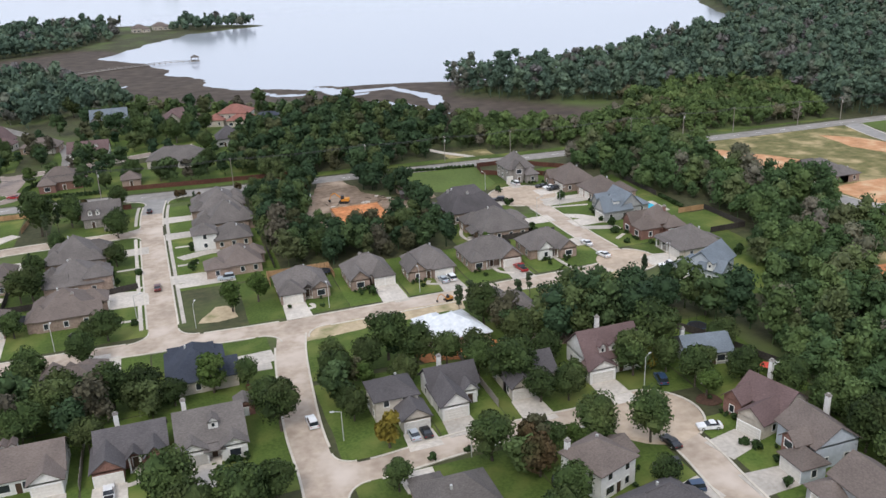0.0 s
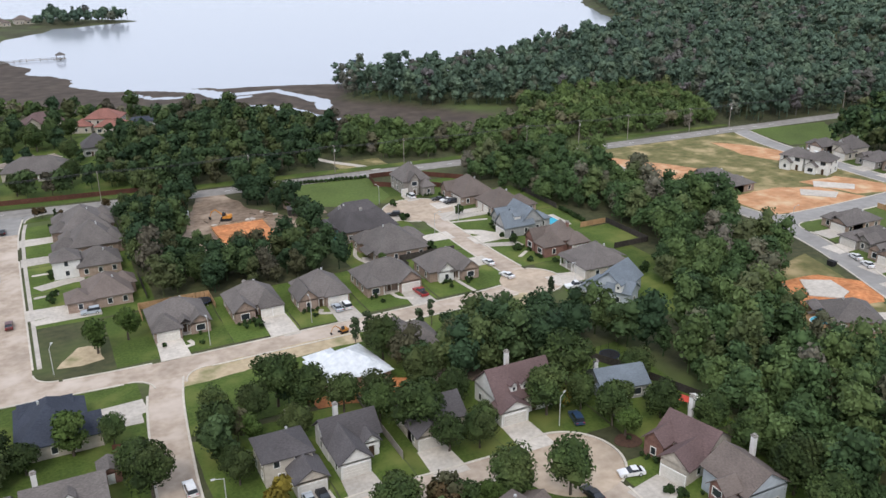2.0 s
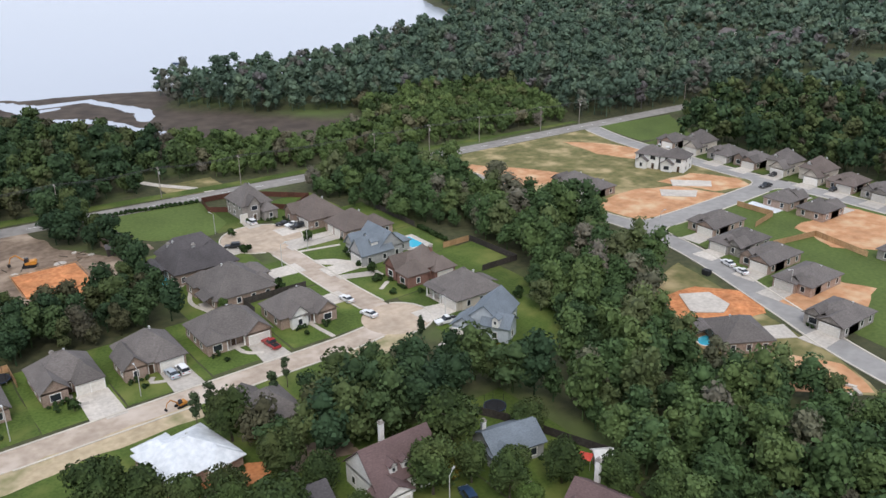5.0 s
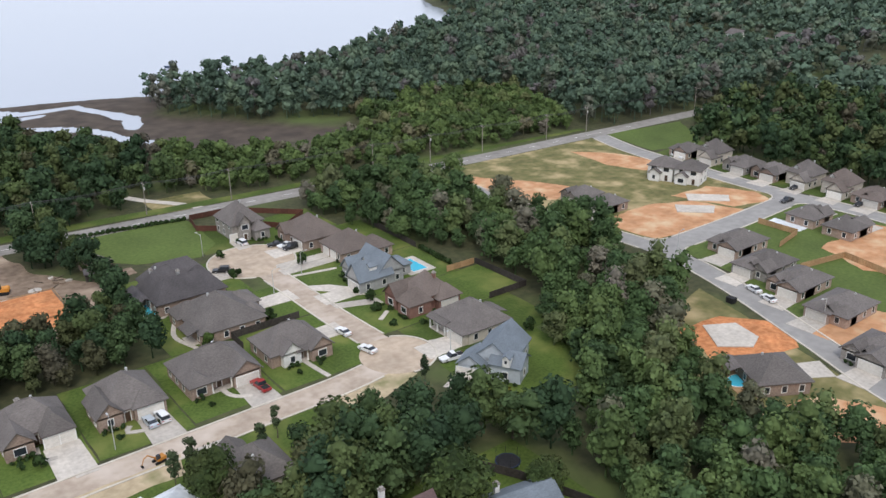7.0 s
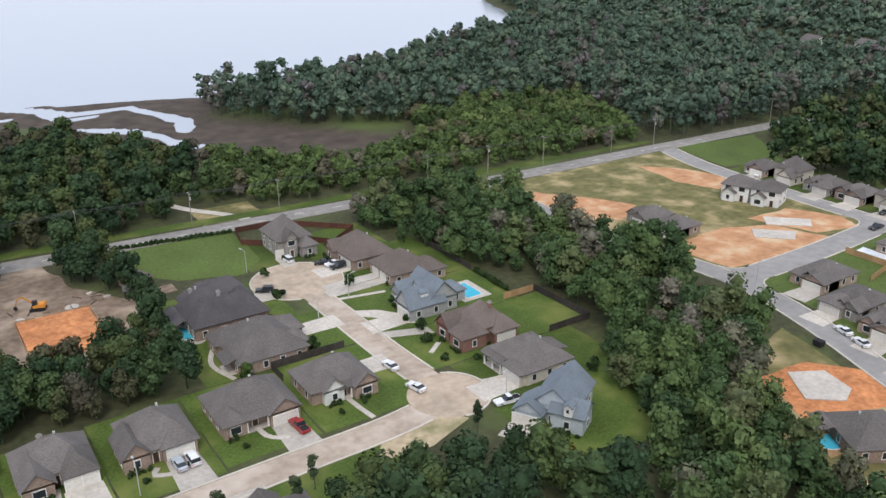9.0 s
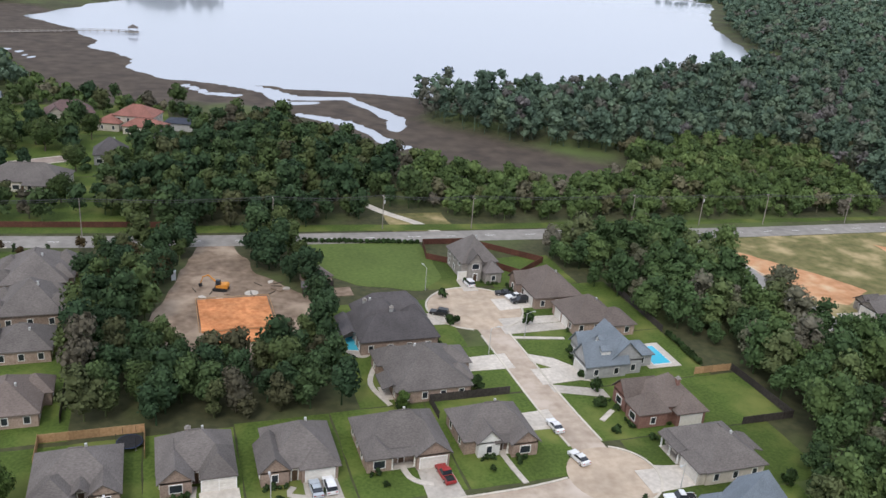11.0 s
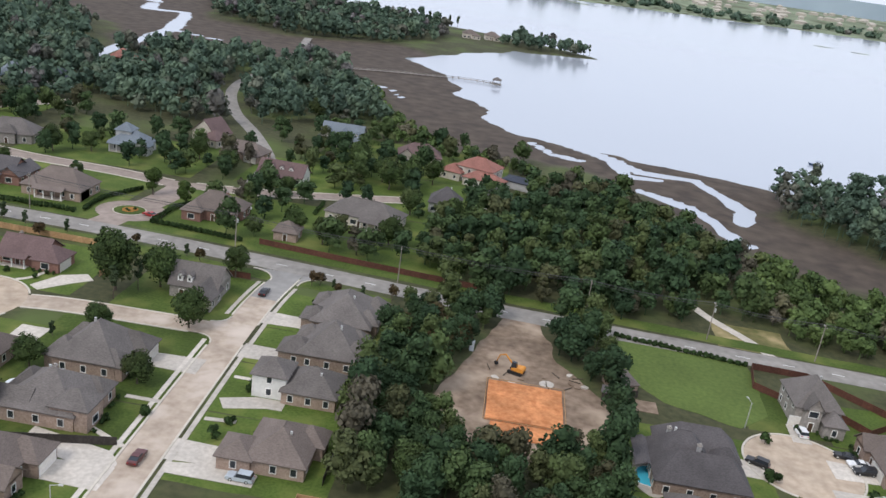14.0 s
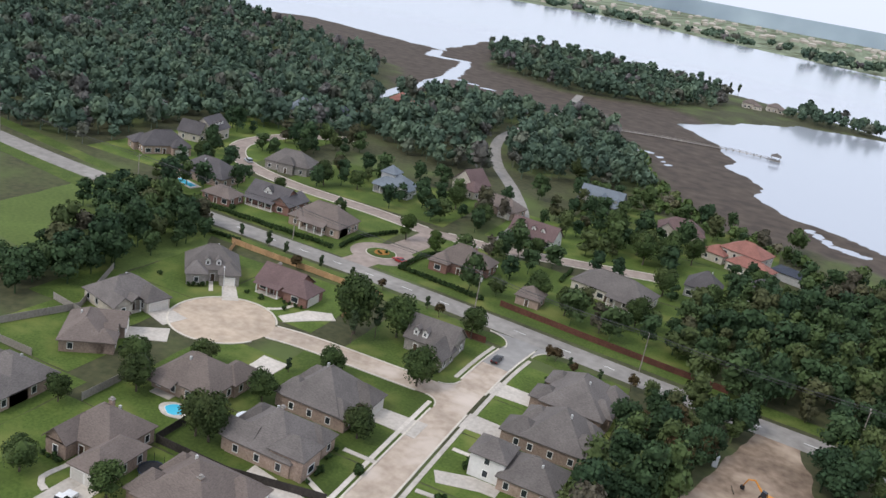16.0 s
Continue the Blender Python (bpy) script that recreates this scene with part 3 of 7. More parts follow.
cover("field", [(-165, 285), (-105, 272), (-104, 318), (-112, 330), (-168, 330)], FIELD, "mown green field behind houses", "field", 0.8)
cover("verge", [(-400, 372), (-165, 334), (-57, 328.5), (24, 319), (24, 315), (-57, 322), (-165, 327), (-400, 366)], LAWN, "mown grass verge along the through road", "verge", 0.3, 0.05)
cover("verge", [(-400, 387), (-165, 346), (-57, 341), (60, 329), (140, 323), (300, 316), (300, 319), (140, 328), (60, 335), (-57, 347), (-165, 352), (-400, 393)], LAWN, "mown grass verge along the through road", "verge", 0.3, 0.052)
cover("field", [(212, 306), (294, 304), (284, 215), (280, 210), (214, 209), (213, 240)], DRYGRASS, "rough grass on an unbuilt housing site", "field", 0.8, 0.03)
cover("field", [(300, 305), (345, 300), (320, 268), (296, 275)], FIELD, "mown grass beside the site entrance", "field", 0.8, 0.03)
cover("field", [(217, 200), (283, 201), (283, 140), (196, 120), (200, 150), (215, 180)], FIELD, "mown green grass behind new houses", "field", 0.6, 0.03)
cover("field", rect(292, 140, 312, 272), LAWN, "lawns along a row of new houses", "lawn", 0.6, 0.032)
cover("field", [(158, 170), (200, 180), (184, 125), (176, 110), (158, 130)], DRYGRASS, "rough grass beside the new street", "field", 0.8, 0.028)
for nm, pts, mat, lab in (
        ("clay", [(214, 296), (229, 276), (236, 262), (222, 254), (211, 262), (211, 285)], PALECLAY, "bare orange and pale clay on a housing site"),
        ("clay", [(269, 295), (281, 282), (286, 266), (272, 258), (266, 272)], PALECLAY, "strip of bare orange clay in the grass"),
        ("clay", [(217, 230), (240, 232), (256, 226), (262, 208), (236, 206), (219, 210)], PALECLAY, "levelled pad of orange clay"),
        ("clay", [(255, 233), (273, 232), (281, 218), (276, 209), (262, 213)], PALECLAY, "orange clay round new house slabs"),
        ("clay", [(171, 154), (177, 169), (190, 167), (199, 156), (191, 147), (178, 151)], ORANGE, "orange clay round a fresh slab"),
        ("clay", [(243, 160), (250, 176), (280, 178), (283, 150), (255, 148)], PALECLAY, "pale bare soil on an unbuilt plot"),
        ("clay", [(200, 150), (222, 147), (226, 138), (210, 132), (199, 138)], PALECLAY, "bare pale soil beside the new street"),
        ("clay", [(158, 138), (176, 133), (182, 122), (176, 112), (162, 124)], PALECLAY, "bare soil behind a house"),
        ("dirt", [(40, 270), (46, 290), (54, 320), (63, 321), (68, 298), (80, 280), (76, 262), (62, 252), (48, 256)], DIRT, "bare churned dirt of a building site in the trees"),
        ("dirt", [(26, 184), (26, 191), (46, 192), (68, 193), (66, 187), (44, 187)], SAND, "bare sandy soil beside the street"),
        ("dirt", [(96, 188), (102, 195), (116, 196), (118, 190), (108, 186)], SAND, "bare sand by the street corner"),
        ("dirt", [(48, 164), (48, 168), (66, 168), (72, 164), (60, 161)], ORANGE, "orange builders' soil behind a house"),
        ("dirt", [(2, 205), (6, 214), (12, 213), (12, 205)], SAND, "worn patch of sandy grass"),
        ("dirt", [(70, 160), (70, 168), (84, 166), (84, 159)], DIRT, "bare leaf-strewn soil under trees")):
    cover(nm, pts, mat, lab, "soil", 1.2, 0.055 + 0.004 * (COVER[0] % 3))
cover("clay_pad", rect(52, 266.5, 68.5, 283), ORANGE, "raised orange clay building pad", "soil", 0.2, 0.55)
cover("clay_pad", rect(53, 260.5, 70, 266), ORANGE, "lower orange clay strip of a building pad", "soil", 0.3, 0.3)


def slab(name, pts, mat, label, z=0.1, category="paving"):
    COVER[0] += 1
    setting(name, Geo().prism(pts, -0.2, z + 0.003 * (COVER[0] % 7)), mat, label, category)


for nm, pts in (("house_slab", [(177, 158), (183, 166.5), (190, 162.5), (188, 155), (183, 153)]), ("house_slab", [(248, 226), (257, 217), (251, 213), (243, 221)]),
                ("house_slab", [(260, 231), (270, 221), (265, 217), (255, 226)])):
    slab(nm, pts, CONCRETE, "pale new concrete house slab on bare clay", 0.28, "slab")
slab("tarpaulin", [(257, 198), (262, 198.5), (261.5, 187), (257, 187)], ROOFS["white"], "long white sheet on grass", 0.14, "sheet")
slab("patio", rect(79.5, 281, 90, 286), DIRT, "brown paved patio beside the field", 0.09)

# centre line dashes on the through road
for i in range(0, len(ART) - 2, 4):
    if -150 < ART[i].x < 330:
        setting("road_marking", ribbon(Geo(), ART[i:i + 2], 0.12, -0.12, 0.07, 0.083), PAINT, "white painted dash on the through road", "marking")

# ---------------------------------------------------------------- houses
def roof_geo(cx, cy, w, d, z, kind, pitch, over=0.5):
    g, t = Geo(), 0.2
    W, D, ze = w / 2 + over, d / 2 + over, z - 0.12
    k = kind.lower()
    if k == "h":
        low, top = [(-W, -D), (W, -D), (W, D), (-W, D)], ze + t
        if W >= D:
            rise, r0, r1 = D * pitch, (-(W - D) - 0.05, 0), (W - D + 0.05, 0)
            fs = [(4, 5, 9, 8), (5, 6, 9), (6, 7, 8, 9), (7, 4, 8)]
        else:
            rise, r0, r1 = W * pitch, (0, -(D - W) - 0.05), (0, D - W + 0.05)
            fs = [(4, 5, 8), (5, 6, 9, 8), (6, 7, 9), (7, 4, 8, 9)]
        vs = [(x, y, ze) for x, y in low] + [(x, y, top) for x, y in low] + [(*r0, top + rise), (*r1, top + rise)]
        fs += [(3, 2, 1, 0), (0, 1, 5, 4), (1, 2, 6, 5), (2, 3, 7, 6), (3, 0, 4, 7)]
        g.add([(x + cx, y + cy, q) for x, y, q in vs], fs)
        return g
    A, B = (D, W) if k == "x" else (W, D)
    rise = A * pitch
    sec = [(-A, ze), (-A, ze + t), (0, ze + t + rise), (A, ze + t), (A, ze), (0, ze + rise)]
    vs = []
    for e in (-B, B):
        for a, q in sec:
            vs.append((cx + (e if k == "x" else a), cy + (a if k == "x" else e), q))
    fs = [(i, (i + 1) % 6, 6 + (i + 1) % 6, 6 + i) for i in range(6)] + [(0, 5, 2, 1), (5, 4, 3, 2), (6, 7, 8, 11), (11, 8, 9, 10)]
    return g.add(vs, fs)


def wall_geo(g, cx, cy, w, d, z, kind, pitch, over=0.5):
    x0, x1, y0, y1 = cx - w / 2, cx + w / 2, cy - d / 2, cy + d / 2
    g.box(x0, y0, -0.4, x1, y1, z)
    ze, b = z - 0.12, z - 0.12 + over * pitch - 0.03
    if kind == "x":
        top = ze + (d / 2 + over) * pitch - 0.06
        g.add([(e, y, q) for e in (x0, x1) for y, q in ((y0, z - 0.3), (y0, b), (cy, top), (y1, b), (y1, z - 0.3))], [(0, 1, 2, 3, 4), (9, 8, 7, 6, 5), (1, 6, 7, 2), (2, 7, 8, 3)])
    if kind == "y":
        top = ze + (w / 2 + over) * pitch - 0.06
        g.add([(x, e, q) for e in (y0, y1) for x, q in ((x0, z - 0.3), (x0, b), (cx, top), (x1, b), (x1, z - 0.3))], [(0, 1, 2, 3, 4), (9, 8, 7, 6, 5), (1, 6, 7, 2), (2, 7, 8, 3)])


def framed(w, h, t=0.12):
    """A window's frame, one closed ring, and its pane, facing -y, its middle at the origin."""
    f, vs, fs = Geo(), [], []
    for q, y in ((0, -0.09), (0, 0.05), (t, 0.05), (t, -0.09)):
        a, b = w / 2 - q, h / 2 - q
        vs += [(-a, y, -b), (a, y, -b), (a, y, b), (-a, y, b)]
    for r in range(4):
        for k in range(4):
            fs.append((r * 4 + k, r * 4 + (k + 1) % 4, (r + 1) % 4 * 4 + (k + 1) % 4, (r + 1) % 4 * 4 + k))
    f.add(vs, fs)
    return f.mesh("window", TRIM), Geo().box(-w / 2 + t, -0.02, -h / 2 + t, w / 2 - t, 0.04, h / 2 - t).mesh("pane", PANE)


WINDOW = framed(1.25, 1.65)
WIDE = framed(2.2, 1.7)
SMALL = framed(0.8, 1.0)


def garage_mesh(w):
    """A sectional door: one sheet with grooves between its four leaves."""
    pts = [(0.05, 0), (-0.08, 0)]
    for k in range(4):
        pts += [(-0.08, 0.58 * k + 0.54), (-0.02, 0.58 * k + 0.56)] if k < 3 else [(-0.08, 2.3)]
        if k < 3:
            pts.append((-0.08, 0.58 * k + 0.58))
    pts.append((0.05, 2.3))
    g, n = Geo(), len(pts)
    g.add([(-w / 2, y, z) for y, z in pts] + [(w / 2, y, z) for y, z in pts], [(i, (i + 1) % n, n + (i + 1) % n, n + i) for i in range(n)] + [tuple(range(n - 1, -1, -1)), tuple(range(n, 2 * n))])
    return g.mesh("garage_door", GARAGE)


def arch(w, h, t):
    """A door's frame in one piece: two jambs and a head."""
    out = [(-w / 2 - t, 0), (-w / 2 - t, h + t), (w / 2 + t, h + t), (w / 2 + t, 0), (w / 2, 0), (w / 2, h), (-w / 2, h), (-w / 2, 0)]
    g = Geo()
    g.add([(x, y, z) for y in (-0.11, 0.05) for x, z in out], [(0, 1, 6, 7), (1, 2, 5, 6), (2, 3, 4, 5), (15, 14, 9, 8), (14, 13, 10, 9), (13, 12, 11, 10)] + [(i, 8 + i, 8 + (i + 1) % 8, (i + 1) % 8) for i in range(8)])
    return g.mesh("door_frame", TRIM)


GARAGES = {w: (garage_mesh(w), arch(w + 0.02, 2.31, 0.18)) for w in (2.6, 4.8)}
DOOR = Geo().box(-0.5, -0.07, 0, 0.5, 0.05, 2.1).mesh("front_door", DOORWOOD)
DOORFRAME = arch(1.02, 2.11, 0.15)
COLUMN = Geo()
for k_, (r_, z_) in enumerate(((0.2, -0.05), (0.2, 0.25), (0.14, 0.3), (0.13, 2.5), (0.2, 2.55), (0.2, 2.8))):
    COLUMN.add([(-r_, -r_, z_), (r_, -r_, z_), (r_, r_, z_), (-r_, r_, z_)], [])
COLUMN.f = [(4 * a + i, 4 * a + (i + 1) % 4, 4 * a + 4 + (i + 1) % 4, 4 * a + 4 + i) for a in range(5) for i in range(4)] + [(3, 2, 1, 0), (20, 21, 22, 23)]
COLUMN = COLUMN.mesh("column", TRIM)
FOOT = []
BEDS = []


def house(label, x, y, rot, vols, wall="brick", roof="grey", garages=(), door=None, chimneys=(), dormers=(), drive=0.0, windows=True, pitch=0.7, group="", accent=None, drive_mat=None):
    """vols: (cx, cy, w, d, eaves, kind[, pitch]) with the front towards -y; h hip, x or y gable along that axis; capitals: an open porch on columns.
    garages: (x, y, way, width); way 0 front, 90 towards +x, 270 towards -x."""
    m = pose(x, y, 0, 0, 0, rot)
    root = base("house", m, label, "house", group)
    wg = Geo()
    solid = [v for v in vols if v[5].islower()]
    for i, v in enumerate(vols):
        p = v[6] if len(v) > 6 else pitch
        if v[5].islower():
            if accent and i in accent:
                ag = Geo()
                wall_geo(ag, *v[:6], p)
                part("wall", ag, WALLS[accent[i]], root)
            else:
                wall_geo(wg, *v[:6], p)
        else:
            cx, cy, w, d = v[:4]
            n = max(2, int(w / 2.6) + 1)
            for k in range(n):
                c = part("column", COLUMN, None, root)
                c.location = (cx - w / 2 + 0.25 + (w - 0.5) * k / (n - 1), cy - d / 2 + 0.25, 0)
                c.scale = (1, 1, v[4] / 2.8)
            part("porch_floor", Geo().box(cx - w / 2, cy - d / 2, -0.2, cx + w / 2, cy + d / 2, 0.14), CONCRETE, root)
        r = part("roof", roof_geo(*v[:6], p), ROOFS[roof], root)
        if v[5] == "h" and v[2] > 8:
            cap = Geo()
            rise = (min(v[2], v[3]) / 2 + 0.5) * p
            rl = abs(v[2] - v[3]) / 2
            q = v[4] - 0.12 + 0.2 + rise
            a, b = ((v[0] - rl, v[1]), (v[0] + rl, v[1])) if v[2] >= v[3] else ((v[0], v[1] - rl), (v[0], v[1] + rl))
            if rl > 0.3:
                cap.tube((*a, q), (*b, q), 0.14, 0.14, 5)
                part("ridge_cap", cap, ROOFS[roof], r)
            part("roof_vent", Geo().box(v[0] + 1.2, v[1] + 1.4, v[4] + 0.4, v[0] + 1.6, v[1] + 1.8, q - 0.5), GALV, r)
    part("wall", wg, WALLS[wall], root)
    rr = random.Random(int(x * 7 + y * 13))
    wins = []
    for j, v in enumerate(solid):
        if not windows:
            break
        cx, cy, w, d, h = v[:5]
        for way, (nx_, ny_), span in ((0, (0, -1), w), (90, (1, 0), d), (180, (0, 1), w), (270, (-1, 0), d)):
            n = max(1, int(span / 3.6))
            for k in range(n):
                s = (k + 0.5) / n * span - span / 2
                for z in ([1.55, 4.3] if h > 4.8 else [1.55]):
                    px = cx + (s if ny_ else nx_ * w / 2)
                    py = cy + (s if nx_ else ny_ * d / 2)
                    tx, ty = px + nx_ * 0.4, py + ny_ * 0.4
                    if any(abs(tx - o[0]) < o[2] / 2 + 0.5 and abs(ty - o[1]) < o[3] / 2 + 0.5 and z < o[4] for o in solid if o is not v):
                        continue
                    if z < 3 and any(math.hypot(px - gx_, py - gy_) < gw / 2 + 1.0 for gx_, gy_, _, gw in garages):
                        continue
                    if z < 3 and door and math.hypot(px - door[0], py - door[1]) < 1.5:
                        continue
                    fm, pm = WIDE if (way == 0 and rr.random() < 0.4 and span / n > 2.9) else WINDOW
                    wo = part("window", fm, None, root)
                    wo.matrix_local = pose(px + nx_ * 0.01, py + ny_ * 0.01, z, 0, 0, way)
                    part("pane", pm, None, wo)
    if y < 330 and x < 205:
        for v in solid:
            for k in (-0.36, -0.12, 0.14, 0.38):
                px, py = v[0] + k * v[2], v[1] - v[3] / 2 - 0.95
                if rr.random() < 0.8 and not any(abs(px - o[0]) < o[2] / 2 + 0.6 and abs(py - o[1]) < o[3] / 2 + 0.6 for o in vols if o is not v) and not any(
                        math.hypot(px - a_, py - b_) < w_ / 2 + 1.1 for a_, b_, _, w_ in garages) and not (door and abs(px - door[0]) < 1.3):
                    q = m @ Vector((px, py, 0))
                    BEDS.append((q.x, q.y, rr.uniform(0.6, 1.15)))
    for gx_, gy_, way, gw in garages:
        a, b = GARAGES[gw]
        go = part("garage_door", a, None, root)
        go.matrix_local = pose(gx_, gy_, 0, 0, 0, way)
        part("door_frame", b, None, go)
        if drive:
            drive += 1.1 if x < 165 and 105 < y < 330 else 0.0
            ux, uy = {0: (0, -1), 90: (1, 0), 270: (-1, 0), 180: (0, 1)}[way]
            hw = gw / 2 + 0.5
            ax, ay = gx_ + ux * 0.06, gy_ + uy * 0.06
            bx, by = gx_ + ux * drive, gy_ + uy * drive
            pts = [(ax - uy * hw, ay + ux * hw), (ax + uy * hw, ay - ux * hw), (bx + uy * hw * 1.15, by - ux * hw * 1.15), (bx - uy * hw * 1.15, by + ux * hw * 1.15)]
            wp = [m @ Vector((p, q, 0)) for p, q in pts]
            slab("driveway", [(q.x, q.y) for q in reversed(wp)], drive_mat or CONCRETE, "concrete driveway from a garage to the street", 0.1, "driveway")
    if door:
        do = part("front_door", DOOR, None, root)
        do.matrix_local = pose(door[0], door[1], 0.1, 0, 0, 0)
        part("door_frame", DOORFRAME, None, do)
    for c in chimneys:
        c = (c[0], c[1], c[2] - 0.9, *c[3:])
        g = Geo().box(c[0] - 0.42, c[1] - 0.36, 0, c[0] + 0.42, c[1] + 0.36, c[2])
        co = part("chimney", g, WALLS[c[3]] if len(c) > 3 else WALLS[wall], root)
        part("chimney_cap", Geo().box(c[0] - 0.52, c[1] - 0.46, c[2] + 0.004, c[0] + 0.52, c[1] + 0.46, c[2] + 0.18).box(c[0] - 0.3, c[1] - 0.25, c[2] + 0.18, c[0] + 0.3, c[1] + 0.25, c[2] + 0.5), WALLS["stone"], co)
    for dx, dy, dz, dw in dormers:
        dg = Geo()
        wall_geo(dg, dx, dy + 1.1, dw, 2.2, 1.5, "y", 0.9, 0.2)
        do = part("dormer", dg, TRIM, root)
        do.location.z = dz
        part("dormer_roof", roof_geo(dx, dy + 1.1, dw, 2.2, 1.5, "y", 0.9, 0.2), ROOFS[roof], do)
        wo = part("window", SMALL[0], None, do)
        wo.location = (dx, dy - 0.01, 0.8)
        part("pane", SMALL[1], None, wo)
    ext = [v[0] + s * v[2] / 2 for v in vols for s in (-1, 1)], [v[1] + s * v[3] / 2 for v in vols for s in (-1, 1)]
    q = [m @ Vector((a, b, 0)) for a in (min(ext[0]), max(ext[0])) for b in (min(ext[1]), max(ext[1]))]
    FOOT.append((min(p.x for p in q), min(p.y for p in q), max(p.x for p in q), max(p.y for p in q)))
    return root


def ranch(w, d, s, kind=0, h=2.9):
    """A one-storey plan: hipped body, garage wing on side s, a second front wing and a small entrance gable."""
    f = -d / 2
    vols = [(0, 1.5, w, d - 3, h, "h"), (s * (w / 2 - 3.1), f + 3.6, 6.2, 7.2, h - 0.05, "yh"[kind % 2])]
    vols.append((-s * (w / 2 - 2.3), f + 3.3, 4.6, 4.6, h - 0.1, "yyh"[kind % 3], 0.75))
    vols.append((-s * 0.4 - s * (w / 2 - 5.5) * 0.4, f + 2.5, 2.8, 2.2, h, "Y", 0.85))
    return dict(vols=vols, garages=[(s * (w / 2 - 3.1), f, 0, 4.8)], door=(-s * 0.4 - s * (w / 2 - 5.5) * 0.4, f + 2.98))


GREYROOF = "one-storey brick house with a grey hipped shingle roof"
# north side of the main street
r = ranch(13, 13.8, -1, 1)
house("one-storey brick house with grey hipped roof and white garage door", 29.8, 214.8, 0, **r, drive=8.6)
house("one-storey brick house with two wings and grey-brown roof", 48.2, 216, 0, [(0, 1.4, 12, 10, 2.9, "h", 0.8), (-3.4, -2.4, 5, 8, 2.9, "y", 0.9), (3.4, -2.4, 5.2, 7.6, 2.9, "h", 0.9)], roof="grey",
      garages=[(2.0, -6.2, 0, 2.6), (4.8, -6.2, 0, 2.6)], door=(-0.2, -3.6), chimneys=[(-1, 3, 7.6)], drive=10)
house("one-storey brick house with steep front gable and grey roof", 64.8, 215, 0, [(0.8, 0.8, 11.5, 12, 2.9, "h", 0.78), (-4.2, -2, 4.6, 8, 2.9, "y", 1.0), (3.4, -3.6, 6.2, 5, 2.9, "h")],
      garages=[(3.4, -6.1, 0, 4.8)], door=(-0.8, -5.2), drive=9)
house("one-storey brick house with columned porch and gabled garage", 83.8, 215, 0, [(0, 1.4, 15, 11, 3.0, "h", 0.72), (4.4, -2.2, 6, 9, 2.95, "y", 0.8), (-5.2, -2.4, 4.4, 7, 2.95, "h", 0.75), (-0.8, -4.9, 4.6, 2.0, 2.9, "X", 0.5)],
      garages=[(4.4, -6.7, 0, 4.8)], door=(-0.8, -4.1), drive=8.4)
house("one-storey brick corner house with white front gable and shutters", 101.6, 215, 0, [(0, 1, 13.4, 10.4, 3.0, "h", 0.74), (-2.4, -2.6, 4.2, 6, 3.1, "y", 1.0), (4.2, -2.6, 5, 8.4, 2.95, "y", 0.85), (0.3, -4.6, 2.6, 2.0, 2.9, "X", 0.5)],
      garages=[(6.7, 3.6, 90, 4.8)], door=(0.3, -4.2), drive=7.4, accent={1: "white"})
# west side of the north street
house("large one-storey brick house with grey hipped roof and garage block", 95, 238, 90, [(0, 0, 17, 15.5, 3.0, "h", 0.66), (4.2, -7.2, 7, 7, 2.9, "h", 0.6), (-3.5, -6.5, 5, 5, 3.0, "h", 0.8), (-4, 8.2, 5, 3.4, 2.8, "X", 0.4), (5.4, 5.4, 6, 7, 3.05, "h", 0.75)],
      garages=[(4.2, -10.7, 0, 4.8)], door=(-0.4, -7.76), drive=10)
house("large brick house with steep dark roofs and tall chimneys", 93.5, 259.5, 90, [(-5.4, 0, 8, 17.5, 3.4, "h", 1.05), (5.4, -1, 8, 16, 3.3, "h", 1.05), (0, 3, 9, 11, 3.5, "h", 1.15), (0.4, -5.6, 5, 6, 3.4, "h", 1.15), (0, 10, 9, 3, 2.9, "X", 0.5)], roof="dark",
      garages=[(5.4, -9.0, 0, 4.8)], door=(0.4, -8.6), chimneys=[(-2.6, 0.5, 8.8, "grey"), (2.6, 5.5, 8.6, "grey")], drive=6)
house("two-storey stone house with steep front gable", 125.5, 291, 0, [(0, 1.5, 10, 12, 4.9, "h", 0.95), (-1.6, -4.6, 3.6, 3, 5.2, "y", 1.3), (3, -4.8, 4.6, 6.4, 3.2, "h", 0.8)], wall="stone",
      garages=[(-4.5, -4.5, 0, 2.6)], door=(-1.6, -6.1), drive=6.4)
house("long brick house with double brown hipped roof and open garages", 139.5, 273.5, 270, [(0, 0, 15, 12.5, 3.2, "h", 0.75), (-4, -4.6, 5, 6, 3.2, "y", 0.9)], roof="brown", garages=[(3.4, -6.3, 0, 4.8)], door=(-0.2, -6.3), drive=8)
house("brick house with brown hipped roof beside a long drive", 143, 257.5, 270, [(0, 0, 12, 12, 3.0, "h", 0.7), (4.4, 5, 8, 8, 2.9, "h", 0.65)], roof="brown", garages=[(-2.8, -6.05, 0, 2.6), (1.2, -6.05, 0, 2.6)], drive=14)
house("two-storey grey house with blue-grey gables and white dormers", 137.5, 237.5, 270, [(0, 2.4, 11, 8, 3.6, "x", 1.0), (3.2, -2.6, 6, 9.8, 3.2, "y", 1.25), (-3.6, -1.6, 4.6, 7.6, 3.2, "y", 1.2), (0, 8, 6, 5, 3, "h", 0.6)], wall="grey", roof="blue",
      garages=[(3.2, -7.5, 0, 4.8)], door=(-0.4, -2.2), dormers=[(-1.2, -1.4, 4.2, 1.6), (4.4, -3.8, 4.6, 1.6)], drive=9)
